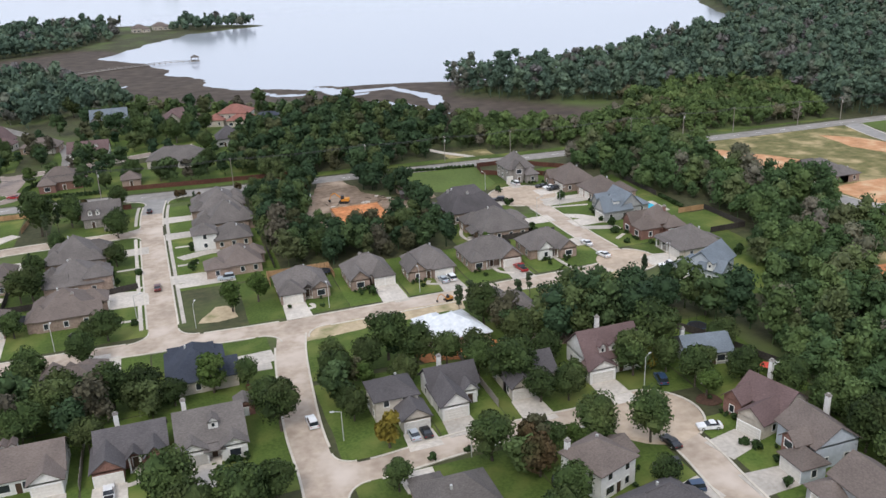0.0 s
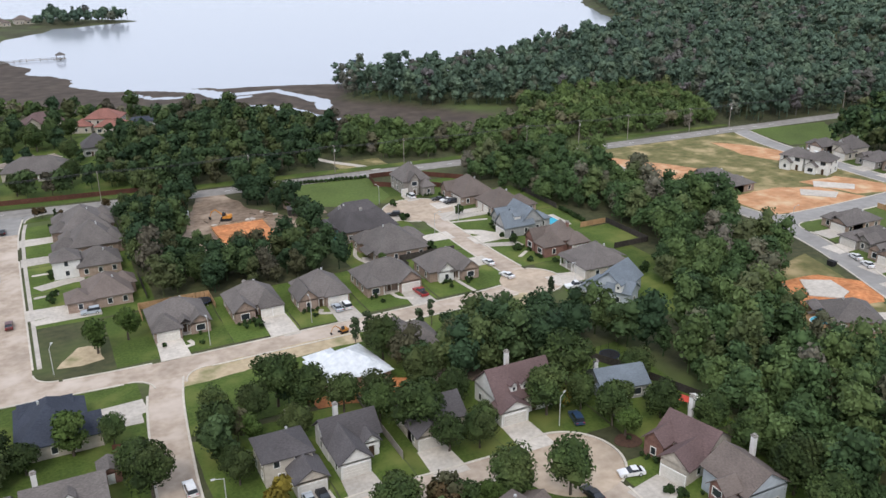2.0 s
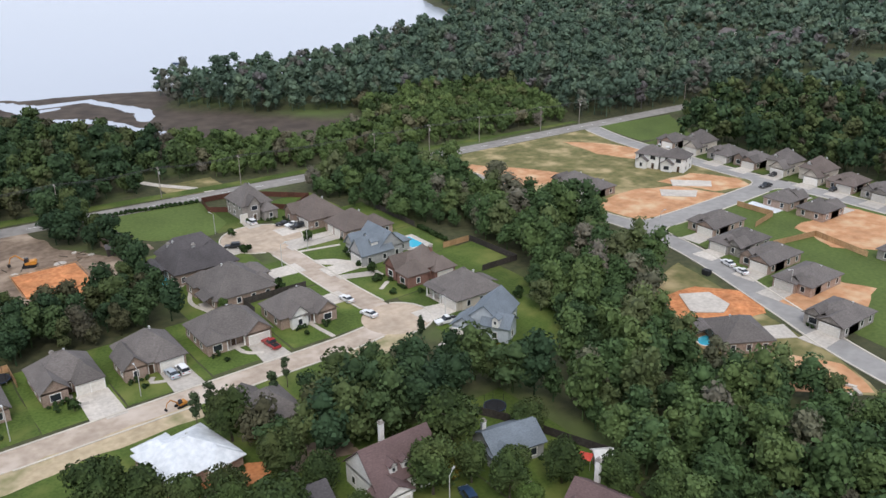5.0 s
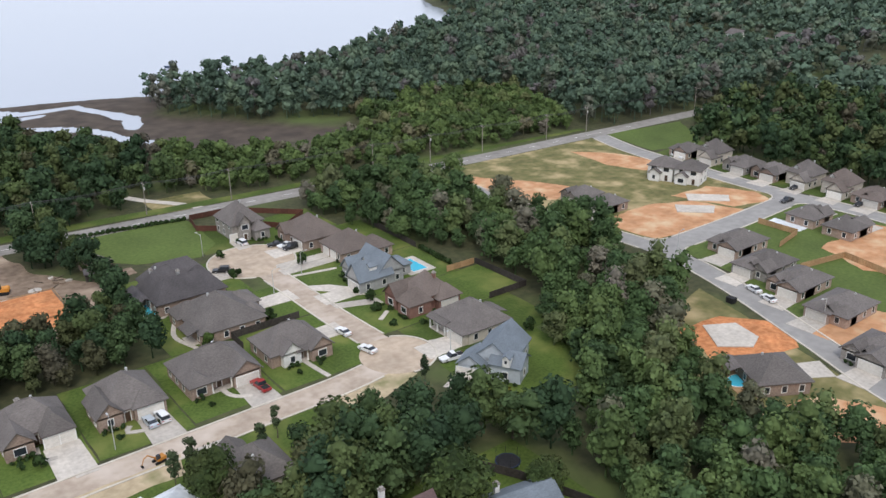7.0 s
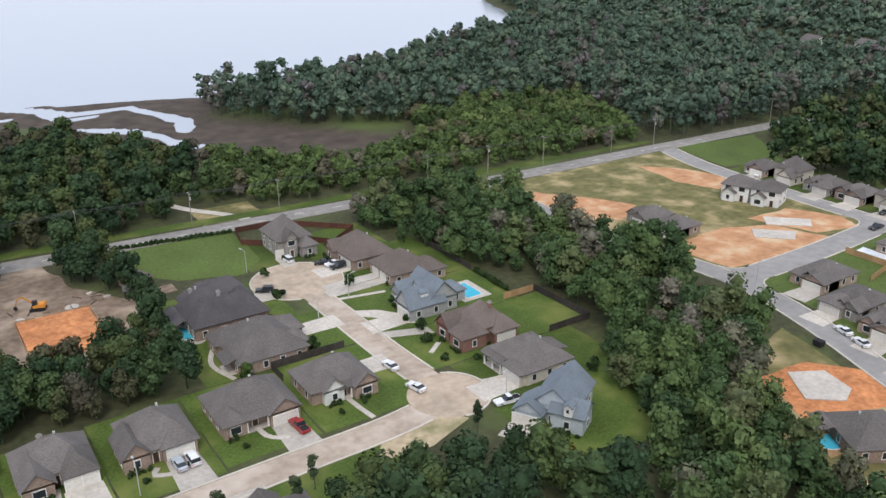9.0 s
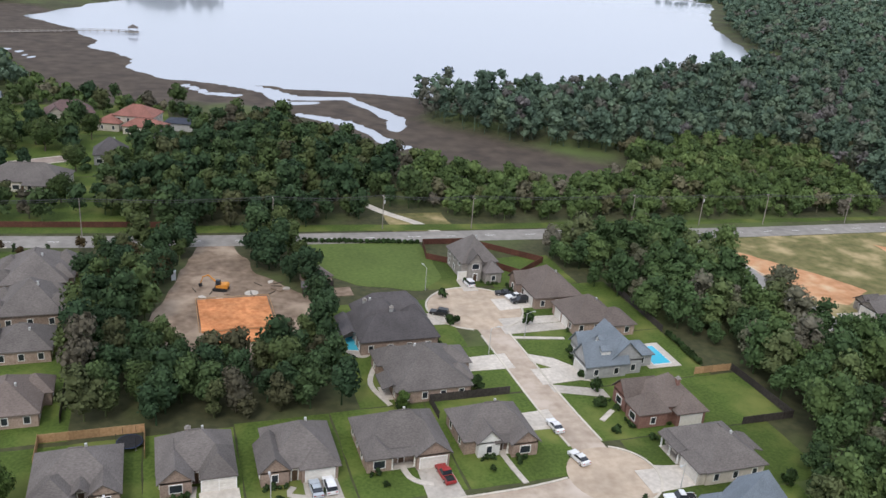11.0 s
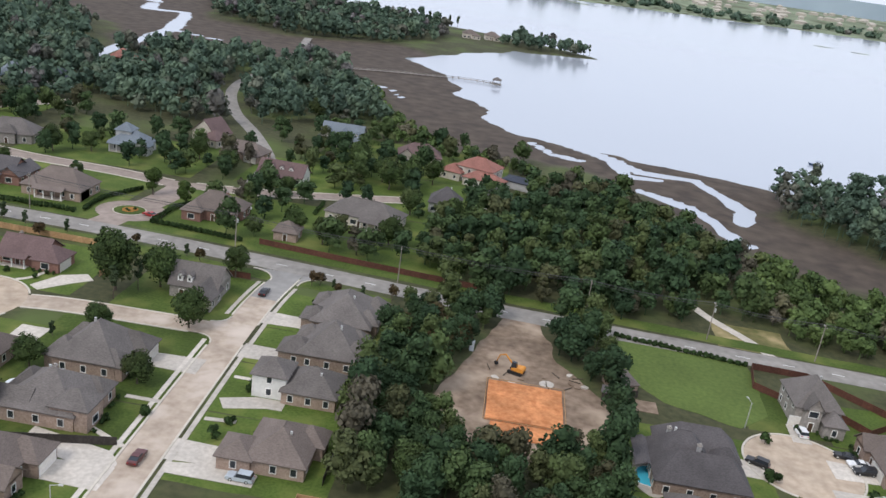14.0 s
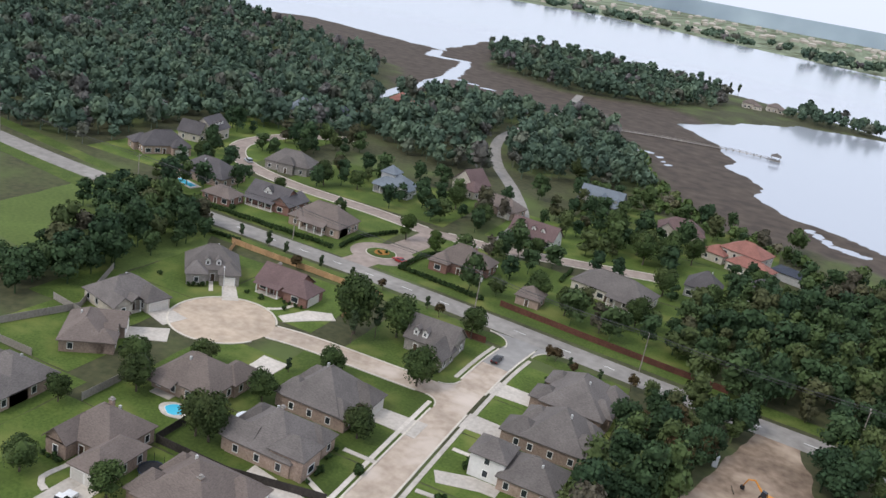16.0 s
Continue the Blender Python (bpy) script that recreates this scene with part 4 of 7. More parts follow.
house("red brick house with many brown hipped roofs", 138.5, 217, 270, [(0, 1.6, 8.4, 8.4, 4.0, "h", 1.05), (-3.4, -3, 5, 7, 3.2, "y", 1.05), (2.6, -3.6, 5, 6.4, 3.3, "h", 1.1), (-3.2, 5, 6.4, 6, 3.0, "h", 0.9), (3.4, 4.6, 5, 6.5, 3.0, "h", 0.9)], wall="red", roof="brown", door=(-0.2, -2.62), chimneys=[(1.6, 3, 9.2)],
      garages=[(5.92, 4.6, 90, 4.8)])
house("one-storey brick house with white porch columns and grey hipped roof", 140, 199.8, 270, [(0, 0.6, 13.5, 12.2, 3.0, "h", 0.68), (3.4, -5.4, 6, 3, 2.9, "h", 0.6), (-3, -6.2, 6, 2, 2.9, "X", 0.45), (0, 7.2, 5, 3, 2.8, "X", 0.35)], wall="beige",
      garages=[(3.4, -6.95, 0, 4.8)], door=(-2, -5.5), drive=8)
house("two-storey pale blue house with blue-grey gabled roofs", 133.2, 181.4, 300, [(0, 2, 8.4, 11.5, 3.9, "y", 0.85), (3.2, -2.4, 6.4, 5.6, 3.7, "x", 0.7), (-4.2, -3.2, 5.4, 5.6, 2.8, "y", 0.75)], wall="blue", roof="blue",
      garages=[(-4.6, -6.6, 0, 4.8)], door=(0, -4.5), dormers=[(3.6, -6.2, 4.4, 1.5)], drive=4)
# both sides of the west street
house(GREYROOF + " beside a road", 14.5, 300.5, 270, [(0, 1, 17, 14, 3.2, "h", 0.7), (4.6, -5.6, 6, 6, 3.1, "h", 0.7), (-4.6, -5.2, 6, 5, 3.1, "h", 0.75), (-4.4, 7.4, 6.4, 5.6, 3.15, "h", 0.95), (3.4, 6.6, 5, 5.6, 3.25, "h", 0.9)], garages=[(4.6, -8.6, 0, 4.8)], door=(0, -6.05), drive=8.5)
house("brick house with steep grey hipped roofs", 14.5, 281.5, 270, [(0, 2, 13.5, 13, 3.4, "h", 0.85), (3.6, -5.4, 6, 7, 3.2, "h", 0.8), (-4, -4.2, 5, 5, 3.2, "h", 0.8), (3.2, 7.6, 6, 6, 3.35, "h", 1.0), (-3.6, 6.4, 5, 6, 3.3, "h", 0.95)], garages=[(3.6, -8.9, 0, 4.8)], door=(-0.4, -4.6), chimneys=[(0, 3, 8.6)], drive=8)
house("white house with two-storey garage block and grey roofs", 13.5, 263.8, 270, [(0, 3, 10, 11, 3.0, "h", 0.7), (0.4, -5.4, 7, 7, 5.2, "h", 0.65)], wall="white", garages=[(-3.15, -5.4, 270, 4.8)], door=(0.6, -8.95), accent={0: "brick"})
house("one-storey brick house with brown-grey roof and carport", 14.5, 241, 270, [(-0.5, 2, 13, 11, 2.9, "h", 0.66), (3.0, -5, 7, 6, 2.9, "h", 0.6), (-3.6, 6.4, 5.4, 5.4, 2.95, "h", 0.8)], roof="brown", garages=[(3.0, -8.0, 0, 4.8)], door=(-3, -3.5), drive=8.5)
slab("driveway", [(1, 253.5), (9, 256), (12, 256), (12, 259.6), (6, 259.6), (-1, 257)], CONCRETE, "wide pale concrete driveway turning to a garage", 0.1, "driveway")
slab("driveway", [(-2, 231), (14, 231), (14, 234.5), (9, 236), (-2, 234)], CONCRETE, "wide pale concrete parking drive", 0.12, "driveway")
house("brick corner house with dormers and grey gabled roof", -23, 302, 0, [(0, 2, 12, 10, 3.2, "x", 0.85), (3.4, -4.6, 6, 8, 3.0, "y", 0.8)], wall="stone", garages=[(0.4, -5, 270, 2.6)], door=(-3, -3), dormers=[(-3.6, -2.4, 4.2, 1.3), (-1.2, -2.4, 4.2, 1.3)])
house("brick house with pointed grey hipped roofs", -28, 263.5, 90, [(0, 1, 14, 13, 3.4, "h", 0.85), (4, -4.6, 6, 8, 3.2, "h", 0.8), (-4.4, -4, 5, 6, 3.2, "h", 0.85), (-3.6, 6.4, 6, 6, 3.3, "h", 0.95), (3.4, 5.8, 5, 6, 3.35, "h", 1.0)], garages=[(4, -8.6, 0, 4.8)], door=(0, -5.5), drive=9.5)
house("brick house with split grey hipped roof", -27, 244.3, 90, [(0, 1, 13.5, 14, 3.2, "h", 0.72), (-3.5, -5, 6, 7, 4.6, "h", 0.7), (4.4, -4.4, 4.6, 6, 3.1, "h", 0.8), (3.2, 7.2, 6, 5, 3.15, "h", 0.85), (-4, 6, 5, 6, 3.25, "y", 0.9)], garages=[(6.75, 0.6, 90, 4.8)], door=(0.4, -6), chimneys=[(2, 2, 8.4)])
slab("driveway", [(-28, 232), (-28, 237.4), (-12, 234), (-9.6, 231), (-9.6, 228), (-16, 229)], CONCRETE, "pale concrete drive curving to a side garage", 0.1, "driveway")
house("brick house with brown-grey hipped roofs and stone chimney", -28, 222.5, 90, [(0, 1, 14, 14, 3.2, "h", 0.72), (4, -5, 6, 7, 3.1, "h", 0.75), (-4, -4.4, 5, 6, 3.1, "y", 0.85), (-3.4, 7, 6, 6, 3.1, "h", 0.9), (3.6, 6.6, 5, 5, 3.15, "h", 0.85)], roof="brown", garages=[(4, -8.5, 0, 4.8)], door=(0, -6), chimneys=[(-2, -1, 8.2)], drive=9)
# round the west turning circle
house("one-storey beige house with grey hipped roof on a turning circle", -91, 272, 75, **ranch(14, 14, 1, 1), wall="beige", drive=6)
house("one-storey brick house with brown hipped roofs", -83, 254, 125, **ranch(14, 12, 1, 2), roof="brown", drive=8)
house("brick house with arched front dormers and grey hipped roof", -88.5, 300.5, 40, [(0, 1.4, 13.5, 11, 3.4, "h", 0.85), (-4.2, -4, 5, 6, 3.2, "h", 0.8), (4.2, -4, 5, 6, 3.2, "h", 0.8)], wall="stone", garages=[(4.2, -7, 0, 2.6)], door=(0, -4.1), dormers=[(-1.4, -3.4, 4.2, 1.3), (1.4, -3.4, 4.2, 1.3)], drive=8)
house("one-storey brick house with long maroon roof and white porch", -67, 305.5, 0, [(-2, 1, 12, 9, 3.0, "x", 0.72), (5, -1, 7, 8, 2.9, "h", 0.7), (-3.5, -4.6, 7, 2, 2.8, "X", 0.4)], wall="red", roof="maroon", garages=[(8.5, -1.5, 90, 4.8)], door=(-3, -3.55), chimneys=[(-5, 2, 7.4)])
slab("driveway", [(-57.5, 300), (-52, 303), (-49, 300), (-53, 296), (-58, 290), (-61, 292)], CONCRETE, "pale drive beside a brick house", 0.11, "driveway")
house("brick house with brown-grey hipped roof and rear porch", -53, 252.5, 180, [(0, 0, 14.5, 12, 3.1, "h", 0.7), (-5, -5, 6, 8, 3.0, "h", 0.7), (3.6, 6.4, 5, 3, 2.8, "X", 0.4)], roof="brown", garages=[(-5, -9, 0, 4.8)], door=(0.5, -6), drive=10)
house("brick house with tall gable and long garage wing", -51, 224.5, 0, [(-1.5, 2, 12, 11, 3.2, "h", 0.8), (-5, -3, 4.6, 6, 3.2, "y", 0.95), (4.6, -3.4, 6.4, 11, 3.0, "h", 0.7)], roof="brown", garages=[(3.1, -8.9, 0, 2.6), (6.1, -8.9, 0, 2.6)], door=(-1.6, -3.5), chimneys=[(-2.4, 4, 8.6)], drive=14)
house(GREYROOF, -80, 228, 0, **ranch(13, 14, 1, 1), drive=12)
house(GREYROOF, -93, 227, 0, **ranch(13, 14, -1, 0), drive=12)
# south of the main street
house("one-storey house with navy shingle roof and white entry", 0.5, 177, 90, [(0, 0.5, 15, 12, 3.0, "h", 0.75), (-4.4, -4.6, 6, 6.5, 3.0, "y", 0.85), (4.6, 1, 6, 9, 2.95, "y", 0.8)], wall="beige", roof="navy", garages=[(0.5, -5.5, 0, 4.8)], door=(3.6, -5.5), drive=9)
house("house with large grey gabled roof, dormer and white garage", 1, 148.2, 0, [(0, 1.2, 12, 11, 3.4, "x", 0.72), (-3.6, -4.6, 4.8, 3, 3.2, "y", 0.6), (3.8, -4.8, 4.4, 3.2, 3.2, "y", 0.6), (0.2, -5.2, 3, 2, 2.8, "X", 0.4)], wall="white", garages=[(-3.6, -6.1, 0, 4.8)], door=(0.2, -4.3),
      chimneys=[(-4.2, 5.6, 8.4, "white")], dormers=[(0.6, -2.6, 5.0, 1.8)], drive=6.5)
house("brick house with dark maroon gabled roof and brick garage gable", -14, 148.5, 0, [(1, 1.6, 12, 8, 3.2, "x", 0.8), (-3.2, -2.6, 5.2, 8, 3.1, "y", 0.8), (5, -3.2, 3.4, 4, 3.2, "y", 1.0), (1.4, -3.2, 2.4, 2, 3.0, "Y", 1.0)], wall="red", roof="dark",
      garages=[(-3.2, -6.6, 0, 4.8)], door=(1.4, -2.4), chimneys=[(-1.4, 5.4, 8.2, "white")], drive=9)
house("house with brown-grey gabled roof and white garage", -30.5, 149.5, 0, [(0, 1, 12, 10, 3.0, "x", 0.66), (3.2, -4.4, 5.4, 5, 3.0, "y", 0.7)], wall="white", roof="brown", garages=[(3.2, -6.9, 0, 4.8)], door=(-1.6, -4), drive=9, dormers=[(-4.4, 3.6, 3.8, 1.2), (-2.8, 3.6, 3.8, 1.2)])
house("one-storey house with brown-grey roof behind trees", -25, 181, 180, **ranch(13, 13, -1, 1), roof="brown", drive=8)
house("one-storey brick house with grey roof by the main street", -46, 180, 180, **ranch(13, 13, 1, 1), drive=8)
house("small two-storey house with white siding and grey roof", 36, 145.5, 0, [(0, 1.4, 8.5, 8, 5.2, "h", 0.6), (2.4, -4.8, 5.4, 6, 3.0, "y", 0.7)], wall="beige", roof="dark", garages=[(2.4, -7.8, 0, 4.8)], door=(-1.4, -2.6), drive=5, group="")
house("house with white gabled garage and dark grey roof", 47.8, 146.8, 0, [(1, 2.4, 10, 7, 3.3, "x", 0.85), (-1, -3, 5.6, 9, 3.1, "y", 0.85), (3.6, -1.6, 3, 3, 3.0, "y", 0.9)], wall="white", roof="dark", garages=[(-1, -7.5, 0, 4.8)], door=(3.6, -3.1), chimneys=[(0, 5.6, 8, "white")], drive=5)
house("house with dark grey gabled roof under trees", 65, 147, 0, [(0, 1, 11, 8, 3.1, "x", 0.75), (-3, -3.6, 5, 5, 3.0, "y", 0.8)], wall="beige", roof="dark", garages=[(-3, -6.1, 0, 4.8)], door=(1.5, -3), drive=8)
house("two-storey white house with maroon gabled roof and dormers", 83, 147.2, 0, [(1, 1, 13, 9.5, 3.8, "x", 0.95), (-3.2, -4.6, 6, 3.4, 3.2, "y", 0.6)], wall="white", roof="maroon", garages=[(-3.2, -6.3, 0, 4.8)], door=(2.6, -3.76), chimneys=[(1.4, 5.2, 10, "white")], dormers=[(-1.6, -3, 4.8, 1.4), (0.8, -3, 4.8, 1.4)], drive=8)
house("one-storey house with blue-grey roof among trees", 104.8, 142.5, 350, [(0, 0, 10, 8, 3.0, "x", 0.6), (-3, -4, 4.6, 4, 2.9, "y", 0.6)], wall="grey", roof="blue", door=(1, -4), chimneys=[(-3.4, 3, 6.6, "white")], garages=[(-3, -6, 0, 2.6)], drive=4)
house("two-storey beige house with maroon-brown gabled roofs", 101.4, 117.8, 285, [(0, 2.4, 10, 8, 3.6, "x", 0.7), (2.4, -3.8, 5.6, 6.4, 3.1, "y", 0.75), (-3.6, -2.6, 4, 4, 3.4, "y", 0.9)], wall="beige", roof="maroon", garages=[(2.8, -7.9, 0, 4.8)], door=(-0.4, -2.1), chimneys=[(-3.6, 6.6, 9, "white")], drive=7, accent={2: "red"})
house("two-storey white house with brick front and brown roof", 100.2, 104.6, 270, [(0, 2, 9.6, 9, 4.6, "x", 0.66), (1.6, -4, 3.4, 3, 5, "y", 0.9), (4.2, -4.4, 5.4, 5, 3, "h", 0.7)], wall="blue", roof="brown", garages=[(4.2, -6.9, 0, 4.8)], door=(-1.8, -3), chimneys=[(-3, 6.4, 9.6, "white")], drive=8, accent={1: "red"})
house("two-storey white house with brown hipped roof", 62.6, 111.4, 20, [(0, 0, 8.6, 9, 5.3, "h", 0.6), (6, 1.4, 4, 6, 3, "x", 0.6)], wall="white", roof="brown", door=(0, -4.5), chimneys=[(-3.4, 4, 8.4, "white")])
house("house with dark grey gabled roof by the street", 66, 98.5, 10, [(0, 0, 14, 9, 3.0, "h", 0.66), (5.6, -3, 5, 6, 2.9, "y", 0.6)], wall="beige", roof="dark", garages=[(7, 2, 90, 4.8)], drive=7)
house("one-storey house with pale grey hipped roof", 37.5, 112.8, 180, [(0, 0, 12.5, 10, 3.0, "h", 0.7), (3.4, -4.4, 5, 5, 2.9, "h", 0.7)], wall="brick", garages=[(3.4, -6.9, 0, 4.8)], door=(-1, -5), drive=5)
house("two-storey grey house with brown gabled roof", 98, 88.5, 270, [(0, 1, 9, 9, 4.8, "x", 0.66), (-3, -4.4, 5, 5, 3, "h", 0.6)], wall="grey", roof="brown", garages=[(-3, -6.9, 0, 2.6)], door=(1, -3.5), drive=7)
house("house being built with white-wrapped roof", 57.5, 173.5, 10, [(0, 0, 13, 12, 2.9, "h", 0.5), (-2.5, 4.4, 6, 7, 2.85, "h", 0.55), (3.5, -4, 6, 7, 2.8, "h", 0.5)], wall="brick", roof="white", door=(1, -6))
house("one-storey house with dark grey roof among trees", 76, 178.5, 180, [(0, 0, 9, 11, 3.0, "h", 0.7), (2, -5, 5, 5, 2.9, "y", 0.7)], wall="beige", roof="grey", garages=[(2, -7.5, 0, 4.8)], drive=6)
# new estate
NEW = "new houses on the estate"
for i, (x, y, rot, w, d, s, roof) in enumerate(((227.5, 248.5, 270, 9, 12, 1, "grey"), (227, 237.5, 270, 9, 12, 1, "grey"), (230.5, 190.5, 270, 10, 15, 1, "grey"), (222.5, 176.5, 270, 9.6, 15, -1, "grey"),
                                                (219, 164.5, 270, 9.6, 15, 1, "grey"), (213.5, 150, 270, 10, 15, -1, "grey"), (199, 133.5, 270, 10, 14, 1, "grey"), (267.5, 190, 90, 9, 12, 1, "grey"),
                                                (266.5, 177.5, 90, 9, 12, -1, "grey"), (300, 236.5, 270, 10, 12, 1, "grey"), (300, 224.5, 270, 10, 12, 1, "grey"), (300, 187, 270, 10, 12, 1, "brown"),
                                                (299, 174, 270, 10, 12, 1, "grey"), (299, 161, 270, 10, 12, 1, "grey"), (300, 262, 270, 9, 11, 1, "grey"), (252, 143, 90, 10, 14, 1, "grey"), (251, 128, 90, 10, 14, -1, "grey"))):
    house("new one-storey brick house with plain grey hipped roof", x, y, rot, **ranch(w, d, s, i), roof=roof, wall="brick" if i % 3 else "stone", drive=7, group=NEW, pitch=0.5)
for x, y, roof in ((301, 250.5, "grey"), (301, 212.5, "grey"), (300.5, 199, "brown")):
    house("new two-storey beige house with steep grey roof and dormer", x, y, 270, [(0, 1.4, 9.6, 9, 4.4, "h", 0.85), (2, -4, 5.4, 6, 3, "y", 0.85)], wall="beige", roof=roof, garages=[(2, -7, 0, 4.8)], door=(-2.4, -3.1), dormers=[(-2, -2.2, 4.6, 1.8)], drive=6, group=NEW)
house("pair of two-storey white townhouses with grey hipped roof", 270, 248.5, 290, [(0, 0, 9, 9, 5.2, "h", 0.6), (-1.6, -4.6, 4, 3, 3, "y", 0.7)], wall="white", door=(2.4, -4.5), group=NEW)
house("pair of two-storey white townhouses with grey hipped roof", 273.5, 239.5, 290, [(0, 0, 9, 9, 5.2, "h", 0.6), (-1.6, -4.6, 4, 3, 3, "y", 0.7)], wall="white", door=(2.4, -4.5), group=NEW)
house("one-storey brick house with grey hipped roof and pool deck", 173, 142.5, 60, [(0, 0, 11.5, 11, 3.0, "h", 0.58), (3.6, 6.4, 4.6, 3.2, 2.7, "X", 0.3)], garages=[(3, -5.5, 0, 4.8)], door=(-2.4, -5.5), drive=9)
# estate beyond the through road
EST_H = "houses of the estate by the bay"
house("large house with dark hipped roofs and garage wing", -181, 385, 60, [(0, 0, 18, 11, 3.4, "h", 0.8), (5, -5.4, 7, 6, 3.3, "h", 0.8), (-7, 4, 8, 7, 3.2, "h", 0.7)], roof="dark", garages=[(5, -8.4, 0, 4.8)], door=(-1, -5.5), group=EST_H)
house("tan house with tall gables and white dormers", -184, 418, 100, [(0, 0, 14, 10, 4.8, "x", 0.95), (-7, 4, 8, 10, 3.4, "y", 1.0)], wall="beige", roof="dark", door=(0, -5), dormers=[(-3, -3.6, 6, 1.5), (0, -3.6, 6, 1.5), (3, -3.6, 6, 1.5)], group=EST_H)
house("brick house with broad dark hipped roof by a pool", -146, 371, 180, [(0, 0, 20, 13, 3.2, "h", 0.7), (-6, -5, 7, 6, 3.1, "h", 0.7)], roof="dark", door=(1, -6.5), group=EST_H)
house("small red brick outbuilding with brown roof", -127, 354, 0, [(0, 0, 11, 8, 2.8, "h", 0.65)], wall="red", roof="brown", door=(0, -4), group=EST_H)
house("brick house with dark gabled roof, dormer and porch", -114, 364.5, 0, [(0, 0, 15, 10, 3.2, "x", 0.8), (7, 0, 7, 12, 3.1, "y", 0.7), (-1, -6, 11, 2.4, 2.8, "X", 0.4)], wall="red", roof="dark", door=(0, -5), dormers=[(0, -3.4, 4.4, 3.0)], group=EST_H)
house("stone house with arched centre and grey hipped roof", -136, 408.5, 15, [(0, 0, 18, 11, 3.6, "h", 0.75), (0, -5, 6, 5, 4.0, "h", 0.9), (6, -4, 5, 5, 3.5, "h", 0.8)], wall="stone", door=(0, -7.5), group=EST_H)
house("brick house with brown hipped roof and columned back terrace", -90, 359, 0, [(0, 1, 19, 12, 3.3, "h", 0.78), (-7, -3, 5, 6, 3.2, "h", 0.8), (7, -3, 5, 6, 3.2, "h", 0.8), (0, -6.4, 9, 3, 3.0, "X", 0.5)], roof="brown", door=(0, -5), chimneys=[(4, 2, 9)], group=EST_H)
house("large house with blue-grey hipped roof among trees", -189, 497, 30, [(0, 0, 13, 12, 4.6, "h", 0.9), (8, 2, 9, 9, 3.4, "y", 0.8)], wall="beige", roof="blue", door=(0, -6), group=EST_H)
house("dark-roofed house among trees", -172, 508, 30, [(0, 0, 12, 10, 4.0, "h", 0.8)], roof="navy", wall="grey", door=(0, -5), group=EST_H)
house("round-fronted house with terracotta tile roof by the marsh", -176, 583, 10, [(0, 0, 13, 13, 4.6, "h", 0.7), (6, 2, 10, 8, 3.2, "h", 0.6), (-3, -6, 5, 4, 5.4, "h", 0.7)], wall="red", roof="red", door=(1, -6.5), group=EST_H)
house("blue-grey house with columned porch and tall central roof", -94, 419, 0, [(0, 0, 14, 10, 3.6, "h", 0.7), (-3, 1, 6, 6, 7.4, "h", 0.8), (6, -4, 5, 5, 3.4, "y", 0.9), (-3.4, -6, 6, 2.4, 3.2, "X", 0.5)], wall="grey", roof="blue", door=(-2, -5), group=EST_H)
house("house with pinkish brown gables", -74, 449, 340, [(0, 0, 12, 10, 4.0, "y", 0.9), (5, -4, 8, 8, 3.2, "h", 0.7)], wall="beige", roof="maroon", door=(0, -5), group=EST_H)
house("brick house with long brown roof under trees", -54, 433, 350, [(0, 0, 17, 9, 3.0, "h", 0.7), (5, -4, 6, 5, 2.9, "h", 0.7)], roof="brown", garages=[(5, -6.5, 0, 4.8)], door=(-2, -4.5), group=EST_H)
house("brown-roofed house with three white dormers and porch", -32, 410, 355, [(0, 0, 17, 9, 3.2, "x", 0.85), (0, -5.4, 13, 2.2, 2.9, "X", 0.5)], wall="white", roof="maroon", door=(0, -4.5), dormers=[(-3.6, -3, 4.2, 1.6), (0, -3, 4.2, 1.6), (3.6, -3, 4.2, 1.6)], group=EST_H)
house("large grey house with many blue-grey gables", -25, 479, 0, [(0, 1, 18, 10, 4.4, "x", 0.85), (-6, -4, 6, 8, 4.2, "y", 1.0), (1, -4, 5, 7, 4.4, "y", 1.1), (7, -3.6, 7, 8, 3.6, "h", 0.9)], wall="stone", roof="blue", door=(-2, -4), dormers=[(7, -6, 4.6, 1.5)], group=EST_H)
house("pale house with brown-grey hipped roof", 11, 468.5, 10, [(0, 0, 18, 11, 3.6, "h", 0.75), (-6, -4, 6, 6, 3.8, "y", 0.9)], wall="beige", roof="maroon", door=(0, -5.5), group=EST_H)
house("large house with terracotta tile roofs and pale walls", 38, 454, 340, [(0, 0, 16, 12, 6.0, "h", 0.55), (-9, -5, 9, 9, 3.4, "h", 0.55), (6, -8, 16, 8, 3.4, "h", 0.55)], wall="beige", roof="red", door=(-2, -6), group=EST_H)
house("pool enclosure with dark screened roof", 55, 452, 340, [(0, 0, 12, 9, 3.2, "h", 0.25)], wall="grey", roof="navy", windows=False, group=EST_H)
house("house with steep dark roofs in trees", 29, 405, 0, [(0, 0, 11, 10, 3.8, "h", 0.9), (3, -5, 5, 5, 3.6, "h", 0.9)], wall="grey", roof="dark", door=(-2, -5), group=EST_H)
house("white house with dark roof behind trees", 47, 418, 0, [(0, 0, 9, 9, 4.2, "h", 0.8)], wall="white", roof="dark", door=(0, -4.5), group=EST_H)
house("wide house with long grey hipped roof and terrace", 5, 377, 350, [(0, 1, 24, 13, 3.4, "h", 0.62), (5, -6.4, 8, 3, 3.0, "X", 0.4)], wall="beige", door=(0, -5.5), chimneys=[(-1, 2, 8.4)], group=EST_H)
house("small brown-roofed guest house by the verge", -14, 352, 0, [(0, 0, 7, 7, 2.8, "h", 0.7)], roof="brown", door=(0, -3.5), group=EST_H)
